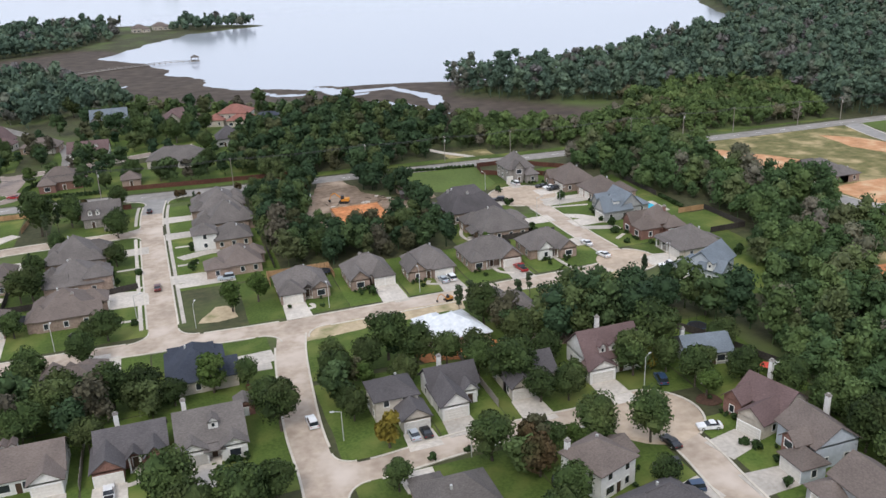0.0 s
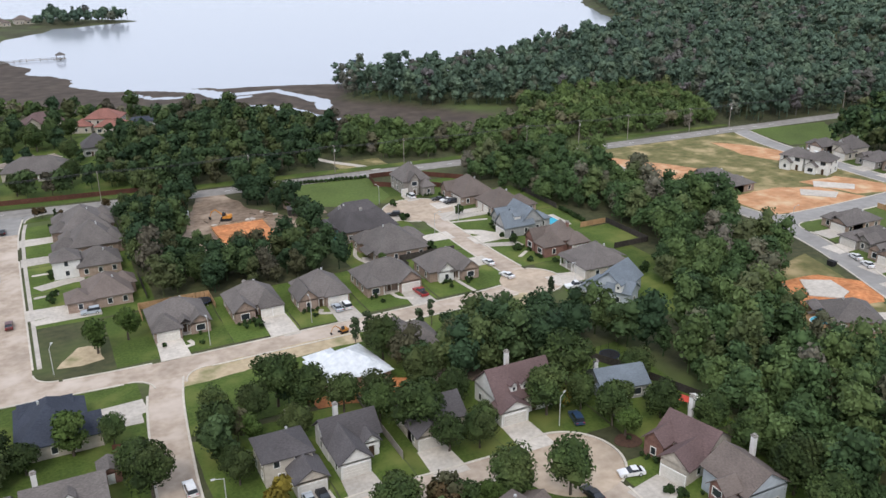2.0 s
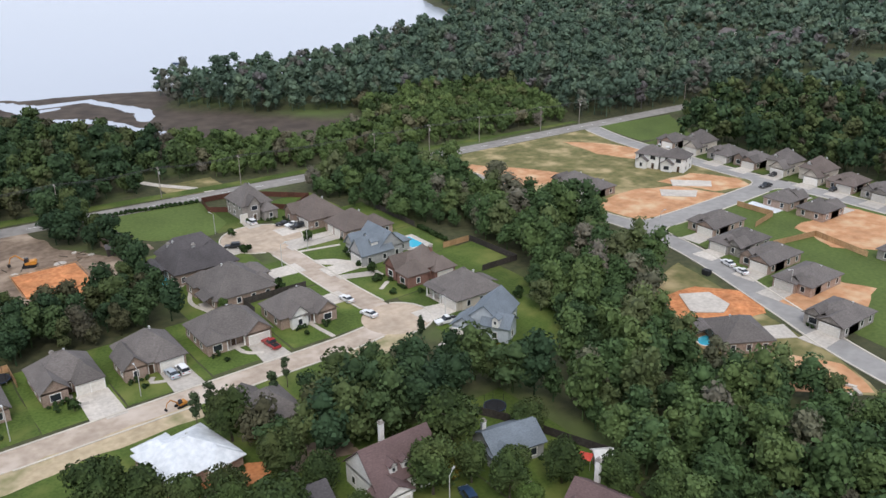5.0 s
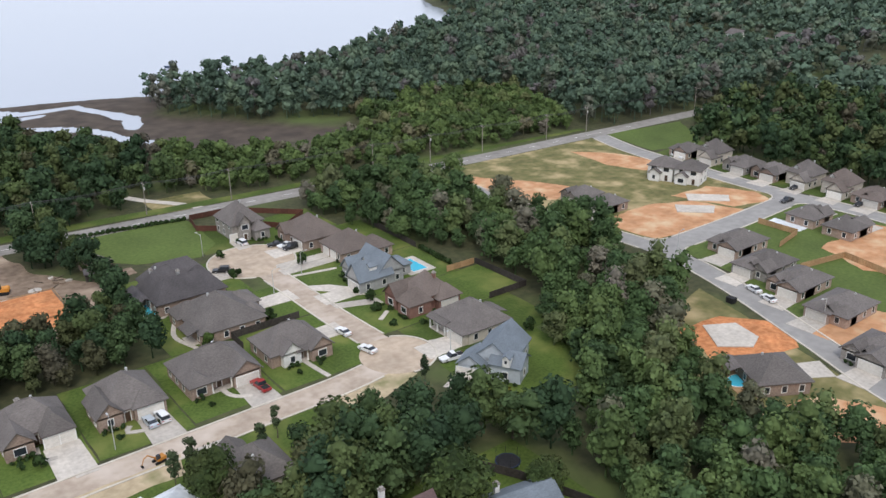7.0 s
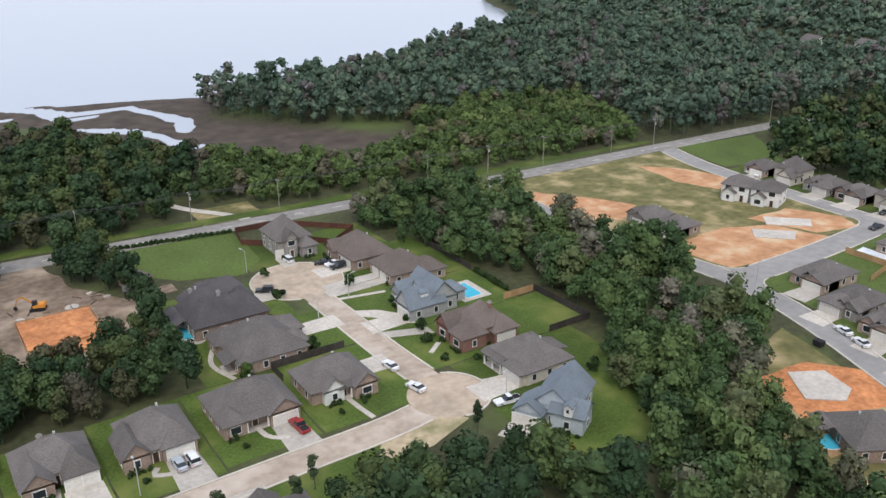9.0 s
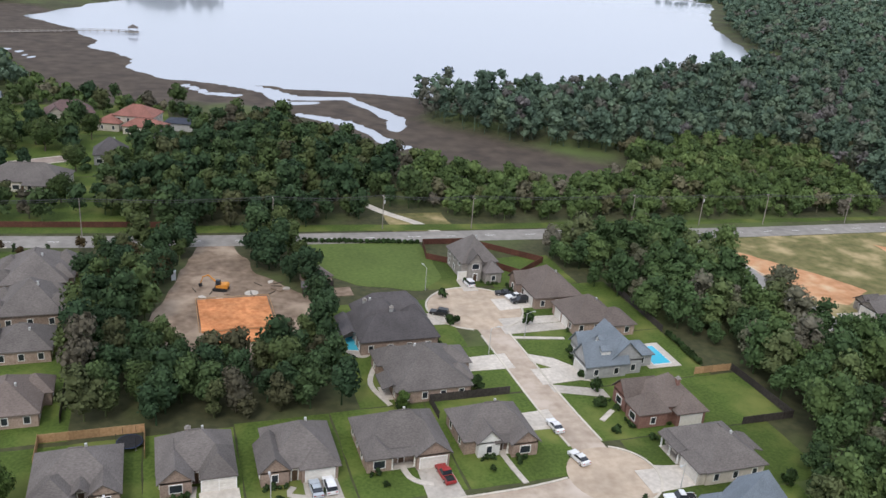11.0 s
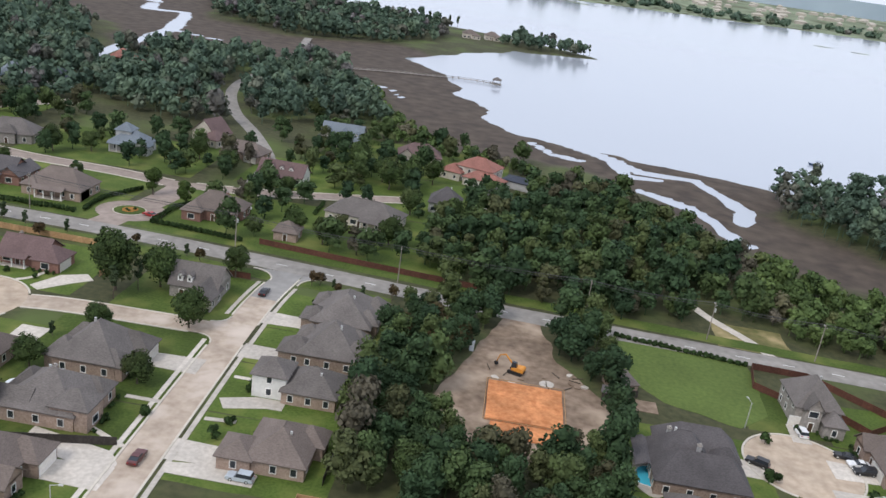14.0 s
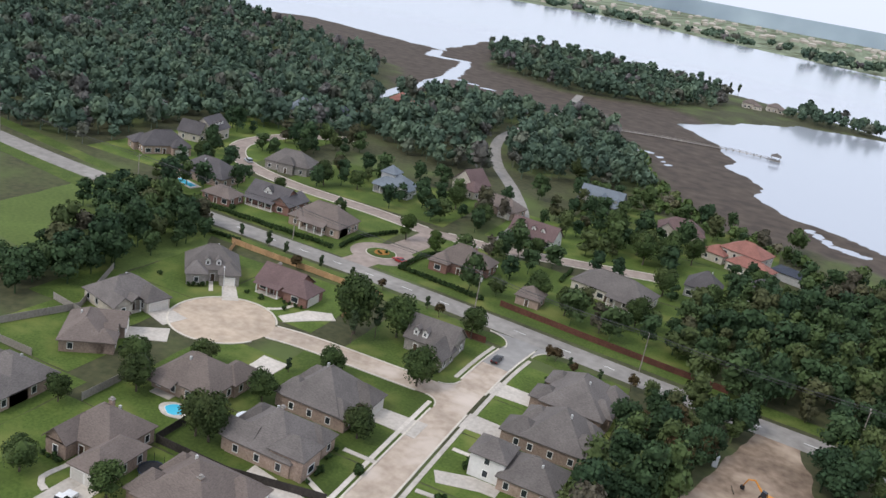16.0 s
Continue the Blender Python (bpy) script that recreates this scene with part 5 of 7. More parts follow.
house("brick house with grey roofs behind a hedge", -40, 361, 0, [(0, 0, 15, 11, 3.4, "h", 0.8), (-5, -5, 6, 6, 3.2, "h", 0.8), (5, 3, 8, 8, 3.2, "h", 0.7)], wall="red", roof="brown", door=(1, -5.5), chimneys=[(3, 2, 8.6)], group=EST_H)
# far houses
for i in range(9):
    t = i / 8
    house("far one-storey house with brown-grey roof in a row", 501 - 11 * t, 472 - 134 * t, 270, [(0, 0, 11, 13, 3.2, "h", 0.75)], roof="brown", wall="beige", door=(0, -6.5), group="far row of houses", windows=True)
for x, y in ((570, 500), (590, 440), (600, 405), (565, 395)):
    house("far pale house in a clearing", x, y, 250, [(0, 0, 16, 10, 3.4, "x", 0.6)], wall="white", roof="grey", door=(0, -5))
for x, y, rf in ((-8, 1000, "brown"), (14, 1012, "brown"), (-120, 1040, "grey"), (-78, 690, "grey")):
    house("waterside house on the marsh point", x, y, 10, [(0, 0, 15, 11, 4.6, "h", 0.6), (6, -5, 8, 7, 3.4, "h", 0.6)], wall="beige", roof=rf, door=(0, -5.5))

# ---------------------------------------------------------------- trees
ICO_V = np.array([(1, 0, 0), (0, 1, 0), (-1, 0, 0), (0, -1, 0), (0, 0, 1), (0, 0, -1)], float)
ICO_F = np.array([(0, 1, 4, 4), (1, 2, 4, 4), (2, 3, 4, 4), (3, 0, 4, 4), (1, 0, 5, 5), (2, 1, 5, 5), (3, 2, 5, 5), (0, 3, 5, 5)])


def crown(seed, lobes, rad, low, high, leaves, size, shape="round"):
    """Leaf clumps over a crown of uneven lobes. Returns corners and quads."""
    rng = np.random.RandomState(seed)
    mid, half = (low + high) / 2, (high - low) / 2
    cs, rs = [], []
    for i in range(lobes):
        a, u = rng.uniform(0, 6.283), rng.uniform(-0.75, 0.85)
        k = math.sqrt(max(0.05, 1 - u * u)) * (0.9 if shape == "round" else 1 - 0.5 * (u + 1) / 2)
        r = rad * rng.uniform(0.34, 0.52)
        dist = max(0, rad - r) * k * rng.uniform(0.55, 1.0)
        cs.append((dist * math.cos(a), dist * math.sin(a), mid + u * (half - r * 0.5)))
        rs.append(r)
    cs, rs = np.array(cs), np.array(rs)
    li = rng.randint(0, lobes, leaves)
    dv = rng.normal(size=(leaves, 3))
    dv[:, 2] += 0.35
    dv /= np.linalg.norm(dv, axis=1)[:, None]
    p = cs[li] + dv * (rs[li] * rng.uniform(0.85, 1.18, leaves))[:, None] * np.array([1, 1, 0.85])
    dist = np.linalg.norm(p[:, None] - cs[None], axis=2) / rs[None]
    dist[np.arange(leaves), li] = 2
    keep = dist.min(1) > 0.72
    p, dv = p[keep], dv[keep]
    n = dv + rng.normal(size=p.shape) * 0.5
    n /= np.linalg.norm(n, axis=1)[:, None]
    t = np.cross(n, rng.normal(size=p.shape))
    t /= np.linalg.norm(t, axis=1)[:, None]
    b = np.cross(n, t)
    m = len(p)
    s = size * rng.uniform(0.55, 1.25, (m, 1))
    quad = []
    for su, sv in ((-1, -0.6), (0.6, -1), (1, 0.6), (-0.6, 1)):
        quad.append(p + t * s * su * rng.uniform(0.6, 1.2, (m, 1)) + b * s * sv * rng.uniform(0.6, 1.2, (m, 1)) + n * s * rng.uniform(-0.35, 0.1, (m, 1)))
    v = np.stack(quad, 1).reshape(-1, 3)
    q = np.arange(4 * m).reshape(-1, 4)
    for c, r in zip(cs, rs):
        q = np.vstack([q, ICO_F + len(v)])
        v = np.vstack([v, ICO_V * r * np.array([0.92, 0.92, 0.79]) * rng.uniform(0.85, 1.1, (6, 1)) + c])
    return v, q


def crown_mesh(name, mat, *args, **kw):
    v, q = crown(*args, **kw)
    tri = q[:, 2] == q[:, 3]
    me = bpy.data.meshes.new(name)
    me.from_pydata(v.tolist(), [], [tuple(f[:3]) if t else tuple(f) for f, t in zip(q.tolist(), tri)])
    me.materials.append(mat)
    return me


def trunk_mesh(seed, h, r, limbs, spread, top):
    g, rr = Geo(), random.Random(seed)
    pts = [(0, 0, -0.3)]
    for k in range(1, 5):
        pts.append((rr.uniform(-0.15, 0.15) * k, rr.uniform(-0.15, 0.15) * k, top * k / 4))
    for k in range(4):
        g.tube(pts[k], pts[k + 1], r * (1 - 0.2 * k), r * (0.8 - 0.2 * k), 7)
    for i in range(limbs):
        a, z = rr.uniform(0, 6.28), top * rr.uniform(0.4, 0.85)
        e = (spread * math.cos(a), spread * math.sin(a), z + spread * rr.uniform(0.4, 0.9))
        g.tube((0, 0, z), e, r * 0.42, r * 0.12, 5)
    return g.mesh("trunk", BARK)


KINDS = {}


def kind_of_tree(key, label, mat, seeds, lobes, rad, low, high, leaves, size, limbs=5, shape="round", r=0.3):
    KINDS[key] = [(label, trunk_mesh(s, high, r, limbs, rad * 0.6, low + (high - low) * 0.6), crown_mesh("crown", mat, s, lobes, rad, low, high, leaves, size, shape)) for s in seeds]


kind_of_tree("oak", "broad dark green oak with a rounded crown", LEAF, (1, 2, 3, 4), 19, 5.3, 1.8, 10.4, 3000, 0.27)
kind_of_tree("light", "light green young broadleaf tree", LEAF_LIGHT, (11, 12), 13, 3.5, 1.4, 8.2, 1700, 0.25)
kind_of_tree("yellow", "tree with yellowing leaves", LEAF_YELLOW, (21,), 9, 3.2, 1.4, 7.0, 600, 0.45)
kind_of_tree("brown", "tree with browning leaves", LEAF_BROWN, (31, 32), 11, 4.2, 1.8, 8.6, 1500, 0.34)
kind_of_tree("pine", "tall pine with a bare trunk and flat tufted crown", LEAF_PINE, (41, 42, 43), 17, 2.7, 5.0, 17.0, 700, 0.36, 4, "round", 0.26)
kind_of_tree("cypress", "slender dark clipped evergreen", LEAF_PINE, (51,), 8, 1.0, 0.3, 4.4, 260, 0.3, 2, "cone", 0.1)
kind_of_tree("shrub", "rounded dark green garden shrub", HEDGE, (61, 62), 6, 1.1, 0.0, 1.8, 170, 0.26, 2, "round", 0.06)
kind_of_tree("bed", "small rounded green shrub in a front bed", HEDGE, (81, 82), 3, 0.8, 0.0, 1.25, 80, 0.22, 2, "round", 0.05)
kind_of_tree("crape", "small multi-stemmed tree with thin reddish crown", LEAF_BROWN, (71,), 7, 2.2, 1.6, 4.6, 260, 0.32, 6, "round", 0.12)
COUNT = {}


def tree(key, x, y, s=1.0, sz=None, group=""):
    k = KINDS[key]
    COUNT[key] = COUNT.get(key, 0) + 1
    label, trunk, crn = k[COUNT[key] % len(k)]
    rr = random.Random(int(x * 31 + y * 17))
    root = base("shrub" if key in ("shrub", "bed") else "tree", pose(x, y, 0, 0, 0, rr.uniform(0, 360)) @ Matrix.Diagonal((s, s, sz or s * rr.uniform(0.9, 1.12), 1)), label, "shrub" if key in ("shrub", "bed") else "tree", group)
    part("trunk", trunk, None, root)
    part("crown", crn, None, root)
    return root


for key, spots in (
        ("oak", ((-33, 303, 1.1), (-39, 238, 0.9), (-19, 204, 0.85), (14, 148, 0.95), (12.5, 157, 0.8), (27, 158, 0.9), (29, 170, 0.7), (41, 168, 1.15), (46.5, 165, 1.0), (35, 163, 0.8), (28, 146, 0.65), (48, 123.5, 1.0), (68, 122, 0.95), (77, 118, 0.95),
                 (70, 137, 0.7), (87, 141, 1.0), (97, 149, 1.3), (96, 132, 0.8), (67, 176, 1.0), (61, 145.5, 1.25), (64.5, 138.5, 0.8), (-33, 160, 1.0), (-26, 174, 0.9), (-17, 170, 1.0), (-10.5, 170, 0.9), (-21, 154, 0.8), (-7, 131, 1.1), (4, 124, 1.1), (10, 126, 0.8), (-4, 123, 1.0), (-35, 176, 1.0),
                 (-28, 166, 1.0), (58, 157, 0.9), (52, 160, 0.8), (69, 160, 0.9), (-42, 297, 1.35), (-18, 284, 0.95), (-67, 249, 0.75), (-61, 243, 0.8), (-69, 231, 0.6), (-18, 257, 0.75), (-42, 238, 0.8), (-57, 212, 0.7), (-18, 316, 0.8), (6, 419, 1.0), (13, 424, 1.0),
                 (-13, 356, 0.8), (-3, 351, 0.8), (16, 360, 0.9), (-9, 436, 1.1), (45, 424, 0.9), (21, 435, 0.9), (-45, 514, 1.2), (-68, 420, 0.9), (-52, 407, 0.9), (-2, 355, 0.8), (2, 428, 0.9), (18, 393, 1.0), (33, 388, 1.0), (-93, 375, 0.5), (-160, 384, 0.9),
                 (-121, 379, 0.55), (-116, 401, 0.9), (-105, 408, 0.8), (-75, 409, 0.7), (-26, 393, 0.7), (-40, 256, 0.7), (100, 135, 0.7), (109, 133, 0.6), (118, 160, 0.9), (27, 152, 0.5), (41, 238, 0.9))),
        ("light", ((3, 168.5, 1.15), (33, 157.5, 0.8), (11, 209, 1.0), (18, 213, 1.0), (27, 162, 0.9), (-52, 367, 1.0), (-65, 371, 1.0), (96, 128, 0.9), (88, 227.5, 0.5), (63, 121, 0.7), (-10, 446, 1.1), (12, 446, 1.0))),
        ("yellow", ((32, 134.5, 0.95), (122, 166, 0.9), (92, 142, 0.6))),
        ("brown", ((54, 116, 0.95), (55, 122, 0.8), (40, 287, 1.0), (43, 296, 1.05), (36, 280, 0.9), (38, 302, 0.9), (31, 296, 0.9))),
        ("pine", ((84, 187, 0.45), (116, 184.5, 0.42), (79, 183, 0.5), (67, 185, 0.55), (63, 182, 0.5), (-40, 292, 0.55), (-37, 299, 0.5))),
        ("crape", ((4, 320, 0.9), (2, 319, 0.8), (-18, 321, 0.9), (-30, 322, 0.8), (24, 318, 0.9), (-75, 321, 1.0), (-50, 327, 0.8), (10, 316, 0.7))),
        ("cypress", ((16, 318, 0.8), (-60, 327, 1.0), (-84, 329, 1.0), (-91, 330, 1.2), (-71, 328, 1.0), (-35, 325, 0.9), (-102, 331, 1.1), (-43, 270, 0.8), (8, 319, 0.7))),
        ("shrub", ((3, 243, 1.4), (4, 249, 1.2), (4, 262, 1.2), (-12, 247, 1.3), (115, 181, 0.9), (88, 228, 1.6), (105, 231.5, 1.8), (110, 262, 1.8), (128, 258.5, 1.6), (128, 221, 1.6), (130, 226.5, 1.5), (127, 212, 1.2), (47, 204.5, 1.4), (69, 205.5, 0.9), (112, 276, 1.4),
                   (-13, 211, 1.2), (90, 204, 0.6), (79, 205, 0.7), (98.5, 205, 0.7), (104, 206, 0.6), (44, 206, 0.8), (61, 205, 0.8), (25, 205, 0.7), (33, 203, 0.7), (121, 284, 0.8), (-98, 291, 0.8), (-70, 297, 0.9), (-75, 298, 0.8), (-62, 296, 0.8), (45, 128, 0.9), (38, 127.5, 0.9),
                   (92, 111, 1.1), (91, 98, 1.1), (130, 233, 1.3), (132, 243, 1.2), (133, 208, 1.0), (150, 190, 1.6), (-3.5, 140, 0.6), (5, 140.5, 0.7), (-9, 143, 0.9), (75, 145, 1.0), (93.5, 109, 1.2), (143, 245, 1.0), (-43, 259, 1.0), (-102, 370, 1.6), (-120, 350, 1.2), (-44, 371, 1.2)))):
    for x, y, s in spots:
        tree(key, x, y, s)
for x, y, s in BEDS:
    tree("bed", x, y, s, group="shrubs along house fronts")
for x, y, s in ((57, 153.5, 0.8), (72, 152, 0.8), (73.5, 142, 0.6), (91, 159, 0.9), (111, 144, 0.8), (110, 121, 0.9), (112, 112, 1.0), (110, 101, 1.0), (109, 93, 1.0), (94, 139.5, 0.7), (41, 155, 0.7), (58.5, 121, 0.7), (72, 105, 0.6), (55, 106, 0.8), (50, 100, 0.8), (30, 121, 0.6), (106, 130, 0.8),
                (-24, 197 - 6, 0.8), (-34, 188, 0.8), (-40, 166, 0.9), (-5, 166, 0.7), (10, 168, 0.6), (-24, 206, 0.5), (-41, 215, 0.7), (-58, 260, 0.7), (-35, 275, 0.7)):
    tree("oak", x, y, s)
# tall pines that stand out along the bay shore and on the point
rs = random.Random(5)
for x, y in ((232, 508), (240, 506), (262, 512), (270, 516), (284, 522), (296, 524), (301, 529), (313, 533), (322, 538), (330, 545), (338, 548), (346, 556), (357, 560), (372, 572), (250, 503), (226, 500), (305, 520), (384, 580),
             (-70, 1100), (-62, 1096), (-50, 1092), (-38, 1086), (-28, 1078), (-80, 1106), (96, 1012), (106, 1006), (114, 998), (64, 1030)):
    tree("pine", x, y, rs.uniform(0.66, 0.88), group="tall pines along the shore")

# ---------------------------------------------------------------- woods
TALLY = []
SITE = [(40, 268), (47, 290), (54, 322), (64, 322), (69, 298), (81, 280), (77, 260), (62, 251), (48, 255)]


def scatter(poly, spacing, seed, without=(), keep=1.0):
    rng = np.random.RandomState(seed)
    xs, ys = [p[0] for p in poly], [p[1] for p in poly]
    X, Y = np.meshgrid(np.arange(min(xs), max(xs), spacing), np.arange(min(ys), max(ys), spacing * 0.87))
    X = X + (np.arange(X.shape[0]) % 2)[:, None] * spacing / 2
    X = (X + rng.uniform(-0.36, 0.36, X.shape) * spacing).ravel()
    Y = (Y + rng.uniform(-0.36, 0.36, Y.shape) * spacing).ravel()
    ok = inside(X, Y, poly) & (rng.rand(len(X)) < keep)
    for w in without:
        ok &= ~inside(X, Y, w)
    for x0, y0, x1, y1 in FOOT:
        ok &= ~((X > x0 - 2.4) & (X < x1 + 2.4) & (Y > y0 - 2.4) & (Y < y1 + 2.4))
    for pts, w in STREETS:
        bx = [p[0] for p in pts]
        by = [p[1] for p in pts]
        near = ok & (X > min(bx) - 20) & (X < max(bx) + 20) & (Y > min(by) - 20) & (Y < max(by) + 20)
        if near.any():
            d = line_distance(X[near], Y[near], pts)
            ok[np.where(near)[0][d < w + 3.0]] = False
    return X[ok], Y[ok]


def woods(name, label, poly, spacing, seed, mat, lobes, leaves, size, height, rad, without=(), keep=1.0, low=0.12, pines=0.0):
    """A wood that nobody could count: many crowns over trunks in one mesh."""
    X, Y = scatter(poly, spacing, seed, without, keep)
    rng = np.random.RandomState(seed + 99)
    protos = [crown(seed * 10 + i, lobes, rad, height * low, height, leaves, size) for i in range(6)]
    tall = [crown(seed * 10 + 7 + i, max(4, lobes - 3), rad * 0.8, height * 0.25, height * 1.15, leaves, size) for i in range(2)]
    vs, qs, n, tint = [], [], 0, []
    for x, y in zip(X, Y):
        v, q = tall[rng.randint(2)] if rng.rand() < pines else protos[rng.randint(6)]
        a, s = rng.uniform(0, 6.283), rng.uniform(0.6, 1.3)
        c, sn = math.cos(a) * s, math.sin(a) * s
        w = np.empty_like(v)
        w[:, 0], w[:, 1], w[:, 2] = v[:, 0] * c - v[:, 1] * sn + x, v[:, 0] * sn + v[:, 1] * c + y, v[:, 2] * s * rng.uniform(0.85, 1.2)
        vs.append(w)
        qs.append(q + n)
        n += len(v)
        tr = np.array([(-0.2, -0.2, -0.3), (0.2, -0.2, -0.3), (0, 0.25, -0.3), (0, 0, height * 0.6 * s)]) + np.array([x, y, 0])
        vs.append(tr)
        tint.append(np.full(len(v) + 4, rng.rand()))
        qs.append(np.array([(0, 1, 3, 3), (1, 2, 3, 3), (2, 0, 3, 3)]) + n)
        n += 4
    if not vs:
        return
    v, q = np.vstack(vs), np.vstack(qs)
    tri = q[:, 2] == q[:, 3]
    me = bpy.data.meshes.new(name)
    me.vertices.add(len(v))
    me.vertices.foreach_set("co", v.astype(np.float32).ravel())
    loops = np.concatenate([q[~tri].ravel(), q[tri][:, :3].ravel()]).astype(np.int32)
    starts = np.concatenate([np.arange((~tri).sum()) * 4, (~tri).sum() * 4 + np.arange(tri.sum()) * 3]).astype(np.int32)
    me.loops.add(len(loops))
    me.loops.foreach_set("vertex_index", loops)
    me.polygons.add(len(starts))
    me.polygons.foreach_set("loop_start", starts)
    me.update(calc_edges=True)
    me.materials.append(mat)
    me.attributes.new("tint", "FLOAT", "POINT").data.foreach_set("value", np.concatenate(tint).astype(np.float32))
    TALLY.append((label, len(X), len(q)))
    tagged(new(name, me), label, "woodland", kind="stuff")


YARD = [[(103, 148), (112, 162), (120, 150), (116, 128), (104, 120)]]
woods("woodland", "dense dark green grove round a building site", [(26, 230), (80, 230), (79, 262), (83, 284), (78, 322), (26, 324), (26, 256)], 5.6, 1, WOODS, 9, 880, 0.33, 10.5, 4.0, [SITE])
woods("woodland", "dark green trees south of the main street", [(70, 162), (68, 178), (82, 182), (96, 178), (110, 175), (118, 168), (126, 150), (112, 160), (96, 156), (84, 160)], 5.8, 2, WOODS, 10, 950, 0.33, 11.0, 4.6)
woods("woodland", "dense mixed green wood between two housing estates", [(113, 60), (114, 108), (118, 126), (122, 150), (142, 163), (148, 185), (162, 196), (169, 208), (169, 234), (161, 252), (154, 282), (148, 306), (201, 304), (203, 240), (205, 215), (198, 196), (186, 174), (173, 170), (163, 152), (156, 136), (166, 116), (168, 90), (160, 60)],
      5.8, 3, WOODS_MIX, 9, 860, 0.33, 10.0, 4.1, YARD)
woods("woodland", "dark trees behind the west turning circle", [(-130, 258), (-112, 258), (-107, 272), (-107, 318), (-112, 333), (-152, 336), (-152, 314), (-130, 300)], 6.0, 4, WOODS, 9, 560, 0.42, 10, 4.2)
woods("woodland", "rank young trees and scrub north of the through road", [(140, 330), (300, 320), (330, 400), (240, 420), (228, 380), (209, 366), (177, 364), (144, 388), (131, 390), (128, 345)], 5.6, 5, WOODS_BRIGHT, 7, 320, 0.45, 7.5, 3.8)
woods("woodland", "dark green wood between the estate and the marsh", [(28, 334), (100, 330), (110, 344), (128, 345), (130, 390), (118, 418), (104, 440), (91, 458), (75, 448), (58, 462), (62, 430), (42, 400), (28, 380)], 6.4, 6, WOODS, 8, 430, 0.47, 10.5, 4.3)
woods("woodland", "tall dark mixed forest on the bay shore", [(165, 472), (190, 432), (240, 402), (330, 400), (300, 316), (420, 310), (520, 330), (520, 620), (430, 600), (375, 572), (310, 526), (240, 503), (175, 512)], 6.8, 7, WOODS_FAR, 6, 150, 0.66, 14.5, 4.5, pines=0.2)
woods("woodland", "forest behind the new estate", [(312, 275), (322, 262), (345, 298), (420, 302), (420, 60), (312, 60)], 6.6, 8, WOODS, 5, 130, 0.72, 11.5, 4.5, pines=0.1)
FIELDS = [[(525, 350), (610, 340), (610, 300), (530, 310)], [(560, 520), (600, 510), (590, 380), (560, 385)], [(492, 335), (520, 335), (535, 490), (505, 492)]]
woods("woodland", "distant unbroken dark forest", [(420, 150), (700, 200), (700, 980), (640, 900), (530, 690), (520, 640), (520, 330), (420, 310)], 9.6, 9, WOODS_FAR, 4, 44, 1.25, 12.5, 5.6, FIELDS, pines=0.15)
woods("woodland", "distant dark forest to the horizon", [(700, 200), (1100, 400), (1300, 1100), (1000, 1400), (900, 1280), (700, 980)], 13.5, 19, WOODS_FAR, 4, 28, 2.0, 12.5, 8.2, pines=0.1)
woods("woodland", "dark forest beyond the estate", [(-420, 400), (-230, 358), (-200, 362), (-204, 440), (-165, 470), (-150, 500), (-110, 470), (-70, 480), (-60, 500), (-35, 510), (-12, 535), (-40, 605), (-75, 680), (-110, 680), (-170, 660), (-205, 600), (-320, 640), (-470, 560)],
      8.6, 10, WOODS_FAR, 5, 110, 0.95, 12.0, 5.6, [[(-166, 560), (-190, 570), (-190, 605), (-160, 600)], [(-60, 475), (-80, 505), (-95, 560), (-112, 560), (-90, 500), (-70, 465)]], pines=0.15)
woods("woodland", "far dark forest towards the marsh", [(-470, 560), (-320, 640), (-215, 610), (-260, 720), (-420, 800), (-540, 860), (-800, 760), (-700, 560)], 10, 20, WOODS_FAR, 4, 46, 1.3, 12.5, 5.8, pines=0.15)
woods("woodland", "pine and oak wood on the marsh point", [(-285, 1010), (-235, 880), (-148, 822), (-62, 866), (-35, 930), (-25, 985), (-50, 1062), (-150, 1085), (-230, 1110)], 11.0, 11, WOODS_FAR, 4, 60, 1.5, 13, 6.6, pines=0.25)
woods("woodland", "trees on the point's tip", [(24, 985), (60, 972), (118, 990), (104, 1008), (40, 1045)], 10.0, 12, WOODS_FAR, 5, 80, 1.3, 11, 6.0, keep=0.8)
woods("woodland", "trees scattered between estate houses", [(-150, 342), (-62, 386), (-40, 344), (50, 340), (62, 440), (56, 500), (-30, 505), (-55, 455), (-100, 445), (-150, 470), (-200, 440)], 8.6, 13, WOODS, 8, 420, 0.46, 9.0, 3.9, keep=0.58)
woods("woodland", "scrub along the marsh edge", [(-10, 500), (60, 466), (62, 480), (20, 505), (-12, 550), (-40, 630), (-50, 620)], 6.5, 14, WOODS_BRIGHT, 6, 100, 0.7, 4.2, 3.2, keep=0.8)
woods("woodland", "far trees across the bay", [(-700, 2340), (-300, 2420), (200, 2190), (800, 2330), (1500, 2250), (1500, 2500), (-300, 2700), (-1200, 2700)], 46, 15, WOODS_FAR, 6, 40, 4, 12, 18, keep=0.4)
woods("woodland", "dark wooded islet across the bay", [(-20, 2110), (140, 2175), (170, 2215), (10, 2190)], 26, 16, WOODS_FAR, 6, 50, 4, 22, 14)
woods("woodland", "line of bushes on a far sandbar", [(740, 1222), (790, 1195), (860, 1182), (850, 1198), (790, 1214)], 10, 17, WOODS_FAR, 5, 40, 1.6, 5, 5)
woods("woodland", "dark trees between back gardens", [(-46, 157), (-9, 157), (-9, 166), (-15, 175), (-46, 174)], 6.2, 21, WOODS, 9, 700, 0.36, 9.5, 4.2)
